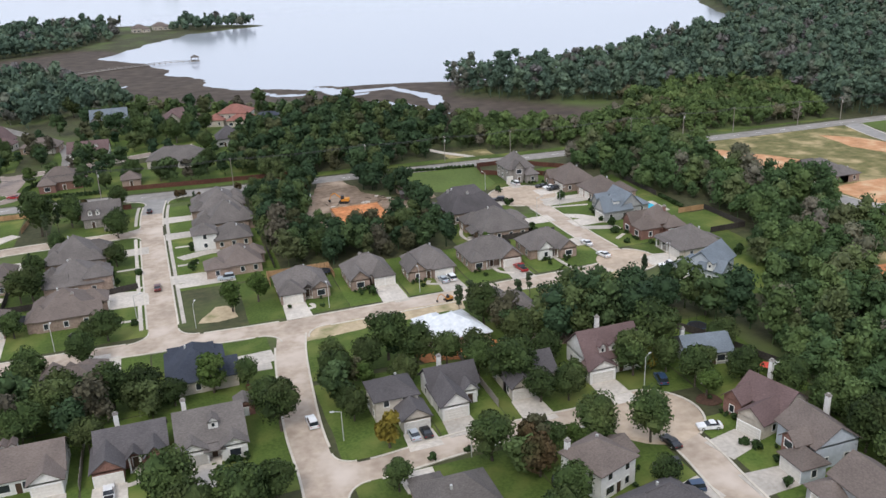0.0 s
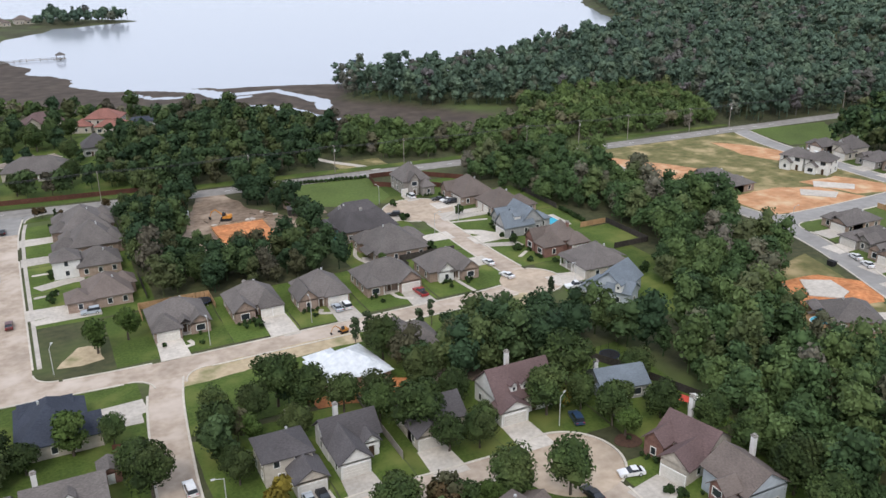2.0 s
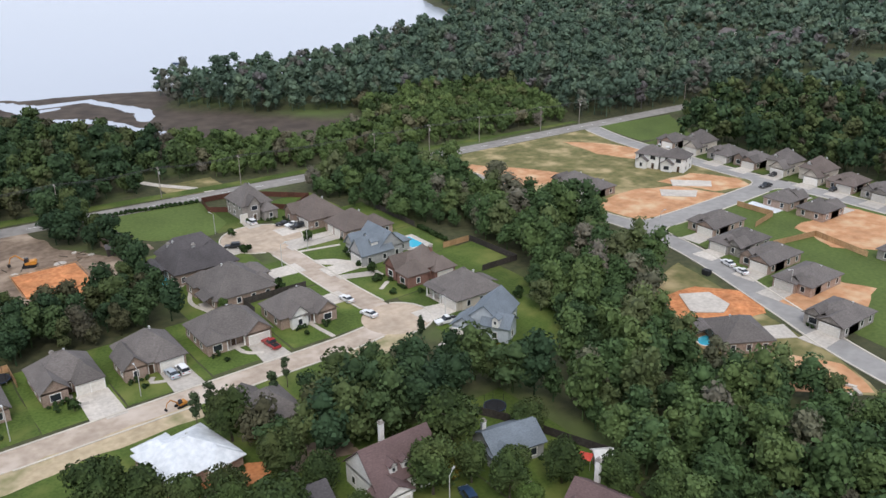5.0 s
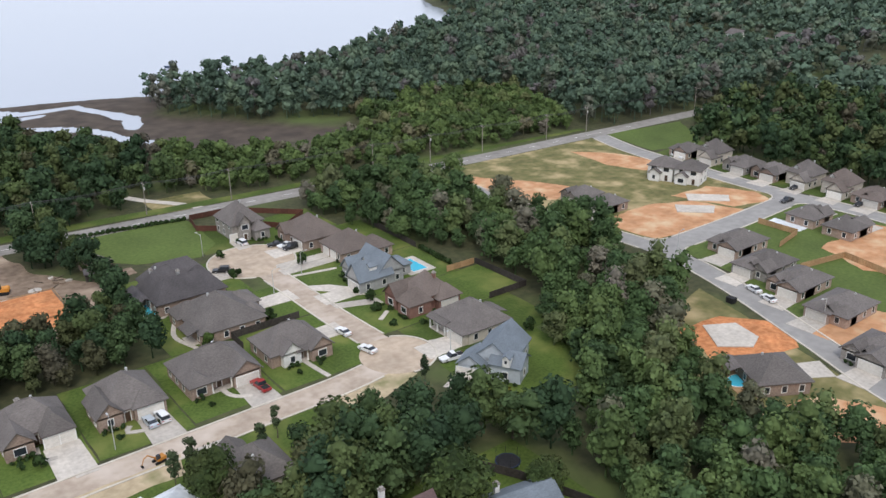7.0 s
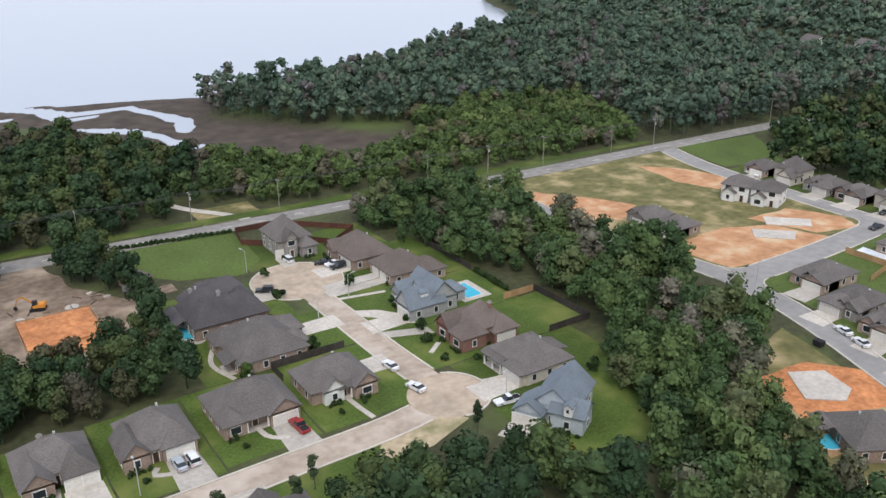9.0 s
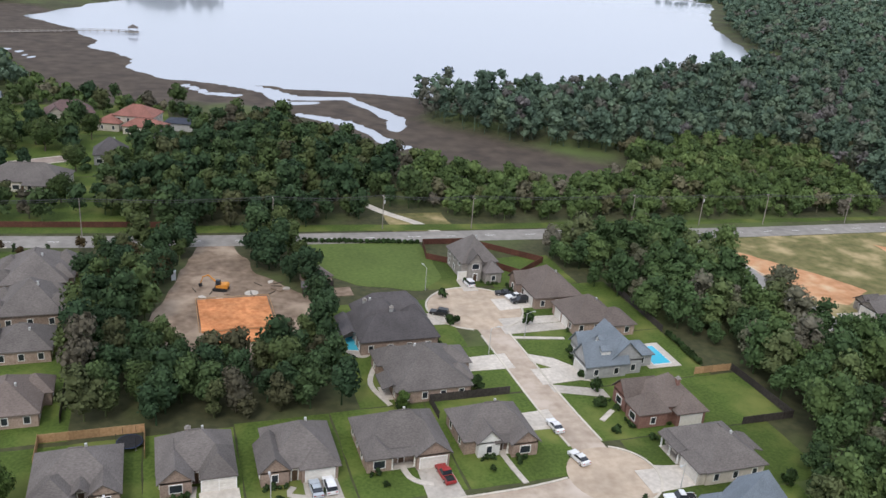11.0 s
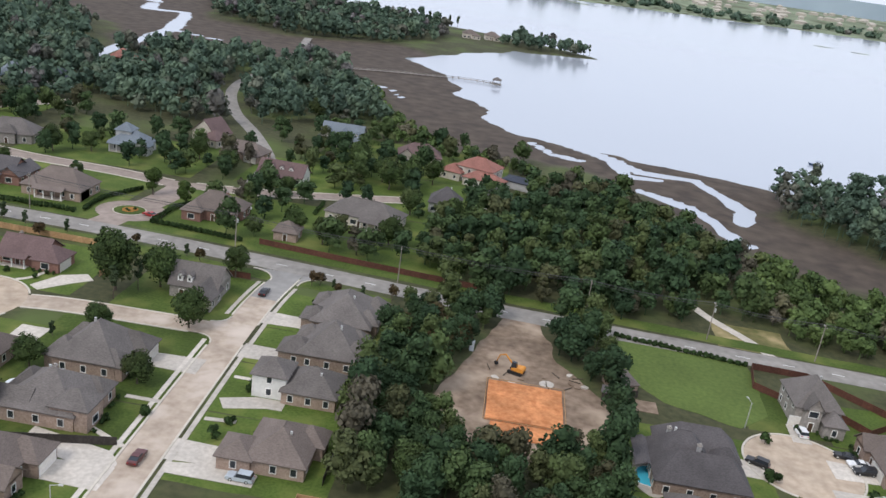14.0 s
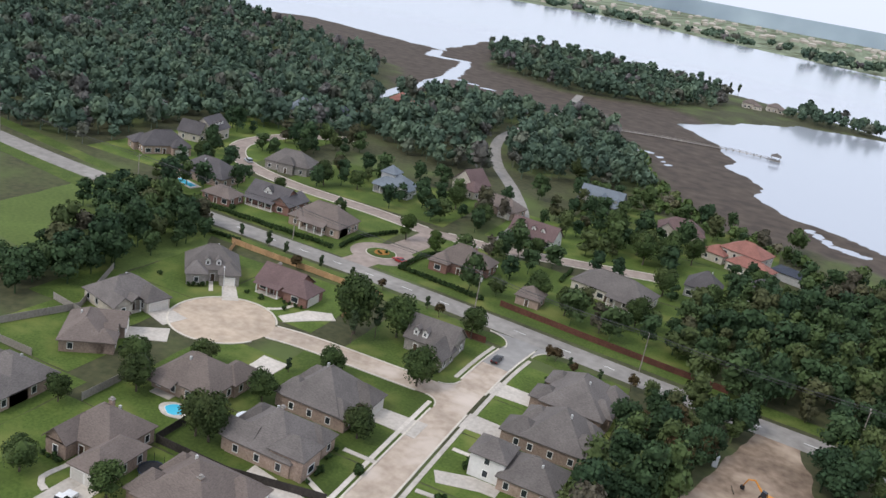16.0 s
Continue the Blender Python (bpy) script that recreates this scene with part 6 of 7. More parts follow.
woods("woodland", "dark trees beside a house and the street", [(24.5, 148), (31, 150), (32, 164), (50, 164), (52, 171), (34, 174), (25, 170)], 6.0, 22, WOODS, 9, 700, 0.36, 8.5, 4.0, keep=0.75)
woods("woodland", "trees round the lower gardens", [(44, 116), (56, 114), (58, 122), (56, 127), (46, 127)], 6.0, 23, WOODS, 9, 700, 0.36, 8.0, 3.6)
woods("woodland", "trees south of the houses", [(-60, 90), (110, 60), (110, 84), (12, 94), (-60, 112)], 8.5, 18, WOODS, 7, 160, 0.8, 9.5, 4.2)
# far town across the bay, and the distance behind it
rs = random.Random(8)
g = Geo()
for i in range(260):
    x, y = rs.uniform(-1500, 1500), rs.uniform(2500, 4300)
    w, d, h = rs.uniform(10, 34), rs.uniform(10, 22), rs.uniform(4, 9)
    g.box(x - w / 2, y - d / 2, 0, x + w / 2, y + d / 2, h)
    g.add([(x - w / 2 - 1, y - d / 2 - 1, h), (x + w / 2 + 1, y - d / 2 - 1, h), (x + w / 2 + 1, y + d / 2 + 1, h), (x - w / 2 - 1, y + d / 2 + 1, h), (x - w / 4, y, h + 4), (x + w / 4, y, h + 4)],
          [(0, 1, 5, 4), (1, 2, 5), (2, 3, 4, 5), (3, 0, 4), (3, 2, 1, 0)])
tagged(new("far_town", g.mesh("far_town", WALLS["beige"])), "pale roofs of a far town beyond the bay", "town", kind="stuff")
# horizon strip whose pale blue colour has the air's haze painted in
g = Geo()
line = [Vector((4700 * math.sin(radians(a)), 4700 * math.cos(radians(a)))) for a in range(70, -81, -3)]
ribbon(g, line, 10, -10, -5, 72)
setting("backdrop", g, material("far_haze", (0.34, 0.42, 0.50), (0.42, 0.50, 0.56), 0.004, 1.0, 0.002, 0.2), "low hills on the far horizon, painted pale blue-green with haze", "distance")

# ---------------------------------------------------------------- vehicles
def car_paint(name, c):
    return material(name, c, tuple(min(1, q * 1.12) for q in c), 1.0, 0.3, 0.5, 0.05, spec=0.6)


PAINTS = {"white": car_paint("white_car_paint", (0.72, 0.72, 0.72)), "black": car_paint("black_car_paint", (0.012, 0.012, 0.014)), "red": car_paint("red_car_paint", (0.30, 0.02, 0.02)),
          "silver": car_paint("silver_car_paint", (0.42, 0.46, 0.50)), "blue": car_paint("dark_blue_car_paint", (0.03, 0.06, 0.12)), "maroon": car_paint("maroon_car_paint", (0.10, 0.03, 0.03))}
LAMPGLASS = material("lamp_glass", (0.6, 0.6, 0.6), (0.8, 0.8, 0.8), 2.0, 0.2)
TAIL = material("tail_lamp", (0.3, 0.01, 0.01), (0.4, 0.02, 0.02), 2.0, 0.3)


def profile(side, half, taper):
    """A body from a closed side outline (along y, z), narrower where taper says so."""
    g, n = Geo(), len(side)
    vs = [(-half * taper(z), y, z) for y, z in side] + [(half * taper(z), y, z) for y, z in side]
    return g.add(vs, [(i, n + i, n + (i + 1) % n, (i + 1) % n) for i in range(n)] + [tuple(range(n)), tuple(range(2 * n - 1, n - 1, -1))])


TYRE = Geo().tube((-0.11, 0, 0), (0.11, 0, 0), 0.34, 0.34, 14).mesh("tyre", BLACK)
RIM = Geo().tube((-0.12, 0, 0), (0.12, 0, 0), 0.2, 0.2, 10).mesh("rim", GALV)
CAR_MESH = {}


def car(kind, colour, x, y, turn, label):
    L, H, half = {"sedan": (4.7, 1.45, 0.9), "suv": (4.8, 1.75, 0.95), "pickup": (5.6, 1.8, 0.98)}[kind]
    if (kind, colour) not in CAR_MESH:
        a = L / 2
        low = [(-a, 0.35), (-a + 0.1, 0.28), (a - 0.1, 0.28), (a, 0.4), (a, 0.72), (a - 0.25, 0.86), (0.28 * a, 0.98), (-a + 0.3, 1.0), (-a, 0.88)]
        if kind == "pickup":
            top = [(0.34 * a, 0.97), (0.12 * a, H - 0.12), (-0.24 * a, H - 0.12), (-0.34 * a, 0.97)]
        elif kind == "suv":
            top = [(0.36 * a, 0.97), (0.12 * a, H - 0.1), (-0.86 * a, H - 0.1), (-0.95 * a, 0.97)]
        else:
            top = [(0.34 * a, 0.96), (0.04 * a, H - 0.1), (-0.45 * a, H - 0.1), (-0.78 * a, 0.97)]
        body = profile(low, half, lambda z: 1 if z < 0.75 else 0.95).mesh("body", PAINTS[colour])
        glass = profile(top, half * 0.93, lambda z: 1 if z < 1.1 else 0.84).mesh("windows", PANE)
        t1, t2 = top[1], top[2]
        rf = Geo().prism([(-half * 0.78, t2[0] + 0.02), (half * 0.78, t2[0] + 0.02), (half * 0.75, t1[0] - 0.02), (-half * 0.75, t1[0] - 0.02)], H - 0.1, H - 0.02).mesh("roof_panel", PAINTS[colour])
        bed = Geo().box(-half * 0.8, -a + 0.15, 0.9, half * 0.8, -0.4 * a, 1.012).mesh("cargo_bed", BLACK) if kind == "pickup" else None
        lamp = Geo().box(-0.2, -0.04, -0.08, 0.2, 0.06, 0.08)
        CAR_MESH[(kind, colour)] = (body, glass, rf, bed, lamp.mesh("headlight", LAMPGLASS), lamp.mesh("tail_light", TAIL))
    body, glass, rf, bed, hl, tl = CAR_MESH[(kind, colour)]
    root = base("pickup_truck" if kind == "pickup" else "car", pose(x, y, 0.095, 0, 0, turn), label, "truck" if kind == "pickup" else "car")
    bo = part("body", body, None, root)
    part("windows", glass, None, root, "dark window glass")
    part("roof_panel", rf, None, root)
    if bed:
        part("cargo_bed", bed, None, root)
    for sx in (-1, 1):
        part("headlight", hl, None, bo).location = (sx * half * 0.68, L / 2 - 0.02, 0.66)
        part("tail_light", tl, None, bo).location = (sx * half * 0.72, -L / 2, 0.8)
        for sy in (-1, 1):
            w = part("wheel", TYRE, None, root, "black tyre")
            w.location = (sx * (half - 0.1), sy * L * 0.3, 0.34)
            part("rim", RIM, None, w)


WORDS = {"white": "white", "black": "black", "red": "red", "silver": "silver-blue", "blue": "dark blue", "maroon": "maroon"}
for kind, colour, x, y, turn, where in (
        ("sedan", "white", 115.3, 215.4, 3, "parked along the street"), ("sedan", "white", 115.2, 204.8, 12, "parked at the street corner"), ("pickup", "red", 89.6, 205.4, 4, "parked on a driveway"),
        ("suv", "black", 108.2, 267, 62, "parked in the turning circle"), ("suv", "white", 121.5, 283, 5, "parked before a stone house"), ("sedan", "silver", 67, 206.2, 2, "parked on a driveway"),
        ("suv", "white", 69.4, 206.6, 2, "parked on a driveway"), ("suv", "black", 131, 270.4, 95, "parked beside a brick house"), ("sedan", "white", 130.6, 273, 95, "parked beside a brick house"),
        ("sedan", "black", 128.6, 275.4, 75, "parked beside a brick house"), ("pickup", "white", 127.5, 190.3, 80, "parked on a pale drive"), ("sedan", "maroon", -7, 233, 0, "parked on the street"),
        ("suv", "silver", 11.5, 232.6, 88, "parked on a wide drive"), ("sedan", "red", -57, 351, 70, "at the planted entrance island"), ("sedan", "black", -8, 309, 0, "on the street"),
        ("suv", "white", 20, 148, 2, "parked on the street"), ("sedan", "black", 39.6, 136.4, 0, "parked before a garage"), ("sedan", "silver", 37.2, 136.4, 0, "parked before a garage"),
        ("suv", "blue", 91, 136.6, -15, "parked on a drive"), ("sedan", "white", 89.5, 117.8, 75, "parked on a drive"), ("sedan", "black", 80, 116, 5, "parked by the kerb"),
        ("suv", "black", 75.5, 110, 78, "parked on a drive"), ("suv", "blue", 75.5, 103, 78, "parked on a drive"), ("pickup", "white", -17.2, 138.5, 2, "parked on a driveway"),
        ("pickup", "black", 279, 205, 90, "standing on the new street"), ("suv", "white", 297, 264, 80, "before a new house"), ("sedan", "white", 296, 259.4, 80, "before a new house"),
        ("sedan", "black", 293.5, 211, 90, "on a new driveway"), ("sedan", "white", 209.2, 170.6, -18, "parked on the new street"), ("sedan", "white", 207.2, 165, -20, "parked on the new street"),
        ("pickup", "white", -45.4, 210, 4, "parked on a long drive"), ("sedan", "black", -26, 209, 60, "beside a brick house"), ("sedan", "black", 293.5, 188, 90, "on a new driveway"),
        ("suv", "silver", -152, 402, 60, "on the estate street"), ("sedan", "white", -34, 371, 80, "beside a brown-roofed house")):
    car(kind, colour, x, y, turn, f"{WORDS[colour]} {'pickup truck' if kind == 'pickup' else 'family car' if kind == 'sedan' else 'tall family car'} {where}")

# ---------------------------------------------------------------- lamps, poles and wires
def street_lamp(x, y, turn):
    root = base("street_lamp", pose(x, y, 0, 0, 0, turn), "slim pale street lamp with a short arm", "lamp", "street lamps")
    part("pole", Geo().tube((0, 0, -0.2), (0, 0, 6.4), 0.11, 0.07, 8), GALV, root)
    part("arm", Geo().tube((0, 0, 6.3), (0, -1.5, 6.7), 0.06, 0.05, 6), GALV, root)
    part("luminaire", Geo().prism([(-0.16, -2.1), (0.16, -2.1), (0.2, -1.4), (-0.2, -1.4)], 6.62, 6.78), GALV, root)


for x, y, turn in ((109, 281.5, 200), (113.2, 246, 90), (128.5, 192, 300), (59, 202, 180), (1.4, 203, 160), (-31, 203.2, 180), (87, 136.5, 120), (34.5, 201.4, 180), (-79, 293, 220), (-12.5, 215, 90), (24.5, 140, 270), (124.5, 252, 90), (215, 199, 90), (206, 150, 270), (45, 126, 0)):
    street_lamp(x, y, turn)

POLES = [(-300, 354), (-230, 352), (-155, 344), (-90, 341.5), (-25, 336), (23.5, 331), (76, 328.5), (109, 327), (137, 324), (192, 320.5), (217, 318.5), (242, 317), (275, 314.5), (298, 313.5), (370, 311)]
for i, (x, y) in enumerate(POLES):
    root = base("utility_pole", pose(x, y, 0, 0, 0, 4), "tall weathered wooden utility pole with crossarm", "pole", "poles along the through road")
    part("pole", Geo().tube((0, 0, -0.4), (0, 0, 11), 0.17, 0.11, 8), POLEWOOD, root)
    part("crossarm", Geo().box(-0.06, -1.2, 10.2, 0.06, 1.2, 10.36), POLEWOOD, root)
    for oy in (-1.05, 0.6, 1.05):
        part("insulator", Geo().tube((0, oy, 10.364), (0, oy, 10.6), 0.06, 0.04, 6), LAMPGLASS, root)
    if i % 3 == 1:
        part("transformer", Geo().tube((0.34, 0, 8.2), (0.34, 0, 9.2), 0.26, 0.26, 10), GALV, root, "grey transformer can")
WIRE = material("wire", (0.05, 0.05, 0.05), (0.08, 0.08, 0.08), 1.0, 0.7)
for oy in (-1.05, 0.6, 1.05):
    pts = []
    for (x0, y0), (x1, y1) in zip(POLES, POLES[1:]):
        pts += [(x0 + (x1 - x0) * k / 8, y0 + (y1 - y0) * k / 8 + oy, 10.6 - 3.2 * k / 8 * (1 - k / 8)) for k in range(8)]
    pts.append((POLES[-1][0], POLES[-1][1] + oy, 10.6))
    g, r = Geo(), 0.035
    g.add([(x, y + a, z + b) for x, y, z in pts for a, b in ((-r, -r), (r, -r), (r, r), (-r, r))], [(4 * k + i, 4 * k + (i + 1) % 4, 4 * k + 4 + (i + 1) % 4, 4 * k + 4 + i) for k in range(len(pts) - 1) for i in range(4)])
    tagged(new("power_line", g.mesh("power_line", WIRE)), "dark power line sagging between wooden poles", "cable", "power lines")

# ---------------------------------------------------------------- fences and hedges
PANEL = {}


def fence(pts, mat, label, h=1.8):
    root = base("fence", pose(pts[0][0], pts[0][1], 0), label, "fence")
    o = Vector(pts[0])
    for a, b in zip(pts, pts[1:]):
        a, b = Vector(a), Vector(b)
        n = max(1, round((b - a).length / 2.4))
        step = (b - a).length / n
        ang = math.degrees(math.atan2((b - a).y, (b - a).x))
        for k in range(n):
            key = (round(step, 2), mat.name, h)
            if key not in PANEL:
                g = Geo()
                w = step - 0.12
                m = max(4, int(w / 0.28))
                vs = []
                for j in range(m + 1):
                    xx, off = 0.06 + w * j / m, 0.02 * (j % 2)
                    vs += [(xx, -0.03 + off, 0.05), (xx, -0.03 + off, h), (xx, 0.03 + off, h), (xx, 0.03 + off, 0.05)]
                fs = []
                for j in range(m):
                    p, q = 4 * j, 4 * j + 4
                    fs += [(p, q, q + 1, p + 1), (p + 1, q + 1, q + 2, p + 2), (p + 2, q + 2, q + 3, p + 3), (p + 3, q + 3, q, p)]
                fs += [(0, 1, 2, 3), (4 * m + 3, 4 * m + 2, 4 * m + 1, 4 * m)]
                PANEL[key] = g.add(vs, fs).mesh("panel", mat), Geo().box(-0.055, -0.055, -0.3, 0.055, 0.055, h + 0.1).mesh("post", mat)
            q = a + (b - a) * (k / n) - o
            for nm, me in zip(("panel", "post"), PANEL[key]):
                part(nm, me, None, root).matrix_local = pose(q.x, q.y, 0, 0, 0, ang)


for pts, mat, label in (
        ([(122, 297), (115.5, 302), (117.5, 312.5)], REDFENCE, "dark red-brown board fence beside a stone house"), ([(131.5, 295), (138, 287), (148.5, 295), (131, 312), (117.5, 312.8)], REDFENCE, "dark red-brown board fence behind a stone house"),
        ([(94, 223), (94, 229.2), (111.5, 229.2)], DARKFENCE, "dark board fence behind a corner house"), ([(156, 229), (165.5, 229)], TANFENCE, "tan cedar fence between two back gardens"),
        ([(165.8, 229), (166.5, 209), (154, 209)], DARKFENCE, "dark fence round a back lawn"), ([(160, 249), (160.5, 272)], DARKFENCE, "dark fence along the wood"),
        ([(22.4, 222), (22.4, 229.4), (40, 229.4), (40, 221)], TANFENCE, "tan cedar fence round a small back garden"),
        ([(-100, 324), (-80, 323), (-57, 322), (-48, 321.5)], TANFENCE, "tan cedar fence along the through road"), ([(-92, 309), (-98, 323)], TANFENCE, "tan cedar fence between gardens"), ([(-49, 303), (-47, 321)], TANFENCE, "tan cedar fence between gardens"),
        ([(-32, 309), (-30, 316.5), (-14, 316.5)], REDFENCE, "red-brown fence behind a corner house"), ([(-20, 343), (10, 339), (46, 335)], REDFENCE, "low red-brown fence along the verge"),
        ([(254, 199), (254, 186), (241, 183.5)], TANFENCE, "tan cedar fence behind new houses"), ([(231, 171), (248, 168), (244, 150)], TANFENCE, "tan cedar fence behind new houses"), ([(165, 152), (171, 152), (177, 149)], TANFENCE, "tan fence behind a pool house"),
        ([(103, 165), (111, 150), (119.5, 127)], DARKFENCE, "weathered dark fence along the wood"), ([(9.5, 166), (15.5, 165)], REDFENCE, "red-brown fence behind a house"), ([(-46.2, 262), (-46.2, 240), (-46.2, 232)], DARKFENCE, "dark fence between back gardens"),
        ([(-46, 232), (-30, 232), (-12, 236)], DARKFENCE, "dark fence between houses"), ([(-104, 262), (-92, 260)], GREYWOOD, "weathered fence between gardens"), ([(-108, 285), (-96, 262), (-104, 240), (-86, 240)], GREYWOOD, "weathered fence behind gardens"),
        ([(25.4, 252), (25.4, 235), (10, 252)][:2], DARKFENCE, "dark fence by the grove"), ([(41, 163.5), (42, 140)], GREYWOOD, "weathered fence between two houses"), ([(56, 163.5), (56, 140)], GREYWOOD, "weathered fence between two houses"),
        ([(-22.2, 164), (-22.2, 142)], GREYWOOD, "weathered fence between two houses"), ([(-66, 234), (-66, 250), (-46.4, 250)][:2], GREYWOOD, "weathered fence round a pool garden"), ([(79.6, 277), (79.6, 286), (86, 287)], DARKFENCE, "dark fence beside the field")):
    fence(pts, mat, label)


def hedge(pts, label, r=0.9, mat=HEDGE, seed=0):
    root = base("hedge", pose(pts[0][0], pts[0][1], 0), label, "hedge")
    v, q = crown(900 + seed, 5, 1.15 * r, 0.0, 1.5 * r, 150, 0.26)
    me = crown_mesh("bush", mat, 900 + seed, 5, 1.15 * r, 0.0, 1.5 * r, 150, 0.26)
    line = smooth_line(pts, 1.5 * r)
    for k, p in enumerate(line):
        part("bush", me, None, root).matrix_local = pose(p.x - pts[0][0], p.y - pts[0][1], 0, 0, 0, 47 * k)


for i, (pts, label, r) in enumerate((([(84, 319), (100, 316.5), (116, 314)], "dark clipped hedge between field and through road", 1.0), ([(-148, 346), (-110, 345), (-78, 344.5)], "dark clipped hedge along the through road", 1.0),
                                     ([(-76, 347), (-76, 360), (-70, 374)], "hedge round a garden corner", 0.9), ([(-54, 346), (-40, 344.5), (-26, 342.5)], "dark clipped hedge along the verge", 1.0), ([(-54, 348), (-53, 362), (-47, 372)], "curved clipped hedge by the entrance road", 1.0),
                                     ([(-98, 367), (-82, 366)], "dark hedge behind a house", 0.8), ([(-112, 326), (-100, 327)], "dark hedge by the verge", 0.9), ([(160, 233), (160.5, 247)], "dark hedge at the end of a lawn", 0.9), ([(-12, 377), (-12, 390)], "hedge beside a drive", 0.8))):
    hedge(pts, label, r, seed=i)

# ---------------------------------------------------------------- pools and garden things
def pool(outline, deck, label, turn_z=0.0, deck_mat=None):
    COVER[0] += 1
    root = base("swimming_pool", pose(0, 0, 0), label, "pool")
    part("deck", Geo().prism(deck, -0.2, 0.14 + 0.002 * (COVER[0] % 5)), deck_mat or CONCRETE, root, "pale paved pool deck")
    n = len(outline)
    cx, cy = sum(p[0] for p in outline) / n, sum(p[1] for p in outline) / n
    rim = [(cx + (x - cx) * 1.08, cy + (y - cy) * 1.08) for x, y in outline]
    part("coping", Geo().prism(rim, -0.1, 0.2), TRIM, root)
    part("water_surface", Geo().prism(outline, 0.1, 0.225), POOL, root, "clear turquoise water")


pool(disc(84.6, 255.6, 2.9, 28, 0.1, 3, 0.8, 1.3), disc(85.2, 255.4, 4.6, 30, 0.05, 4, 0.8, 1.4), "kidney-shaped turquoise swimming pool with pale deck")
pool([(149, 234.5), (153.4, 234.5), (153.4, 242.5), (149, 242.5)], [(147, 233), (155.4, 233), (155.4, 244), (147, 244)], "rectangular turquoise swimming pool with pale deck")
pool(disc(168.2, 146.4, 2.5, 28, 0.0, 0, 1.15, 0.85), [(163.6, 143.5), (166.5, 150.4), (173, 149.4), (170, 142.6)], "oval blue swimming pool in a wooden deck", deck_mat=TANFENCE)
pool(disc(-50.6, 242.6, 2.0, 26, 0.12, 6, 1.2, 0.85), disc(-50.4, 242.4, 3.0, 26, 0.05, 7, 1.25, 0.85), "small turquoise swimming pool behind a house")
pool([(-152, 359.4), (-143, 356.6), (-142.4, 359.4), (-151.6, 362)], [(-154, 359), (-142, 355.4), (-141, 360), (-152.5, 363.6)], "long turquoise swimming pool behind a hedge")


def trampoline(x, y, r=2.1, netted=True):
    root = base("trampoline", pose(x, y, 0), "round dark trampoline with safety net on grass", "trampoline")
    g = Geo()
    n = 24
    ring = []
    for rr_, z in ((r, 0.82), (r + 0.18, 0.86), (r + 0.18, 0.94), (r, 0.94)):
        ring += [(rr_ * math.cos(2 * math.pi * i / n), rr_ * math.sin(2 * math.pi * i / n), z) for i in range(n)]
    part("rim", Geo().add(ring, [(a * n + i, a * n + (i + 1) % n, ((a + 1) % 4) * n + (i + 1) % n, ((a + 1) % 4) * n + i) for a in range(4) for i in range(n)]), NET, root)
    part("mat", Geo().prism(disc(0, 0, r, n), 0.86, 0.9), BLACK, root)
    for i in range(6):
        a = math.pi * i / 3
        part("leg", Geo().tube((r * math.cos(a), r * math.sin(a), -0.05), (r * math.cos(a), r * math.sin(a), 0.86), 0.04, 0.04, 6), GALV, root)
        if netted:
            part("net_pole", Geo().tube(((r + 0.1) * math.cos(a), (r + 0.1) * math.sin(a), 0.944), ((r + 0.1) * math.cos(a), (r + 0.1) * math.sin(a), 2.7), 0.04, 0.04, 6), BLACK, root)


for x, y in ((112, 154.5), (-40.4, 224.6), (37.5, 225.6)):
    trampoline(x, y)
root = base("round_pool", pose(57, 112.6, 0), "round black above-ground pool with dark water", "pool")
part("wall", Geo().prism(disc(0, 0, 2.3, 26), -0.05, 1.1), BLACK, root)
part("water_surface", Geo().prism(disc(0, 0, 2.1, 26), 1.05, 1.13), PANE, root)
root = base("parasol", pose(-37, 246.5, 0), "round pale blue and white garden parasol", "parasol")
part("pole", Geo().tube((0, 0, -0.1), (0, 0, 2.5), 0.04, 0.03, 6), GALV, root)
g = Geo()
g.add([(0, 0, 2.8)] + [(2.0 * math.cos(i * math.pi / 6), 2.0 * math.sin(i * math.pi / 6), 2.25) for i in range(12)] + [(0, 0, 2.7)], [(0, 1 + i, 1 + (i + 1) % 12) for i in range(12)] + [(13, 1 + (i + 1) % 12, 1 + i) for i in range(12)])
part("canopy", g, ROOFS["white"], root)


def shed(x, y, turn, w, d, h, wall, roof, label, kind="y"):
    root = base("shed", pose(x, y, 0, 0, 0, turn), label, "shed")
    g = Geo()
    wall_geo(g, 0, 0, w, d, h, kind, 0.5)
    part("wall", g, wall, root)
    part("roof", roof_geo(0, 0, w, d, h, kind, 0.5, 0.35), roof, root)
    part("door", Geo().box(-0.6, -d / 2 - 0.06, 0, 0.6, -d / 2 + 0.05, 2), TRIM, root)


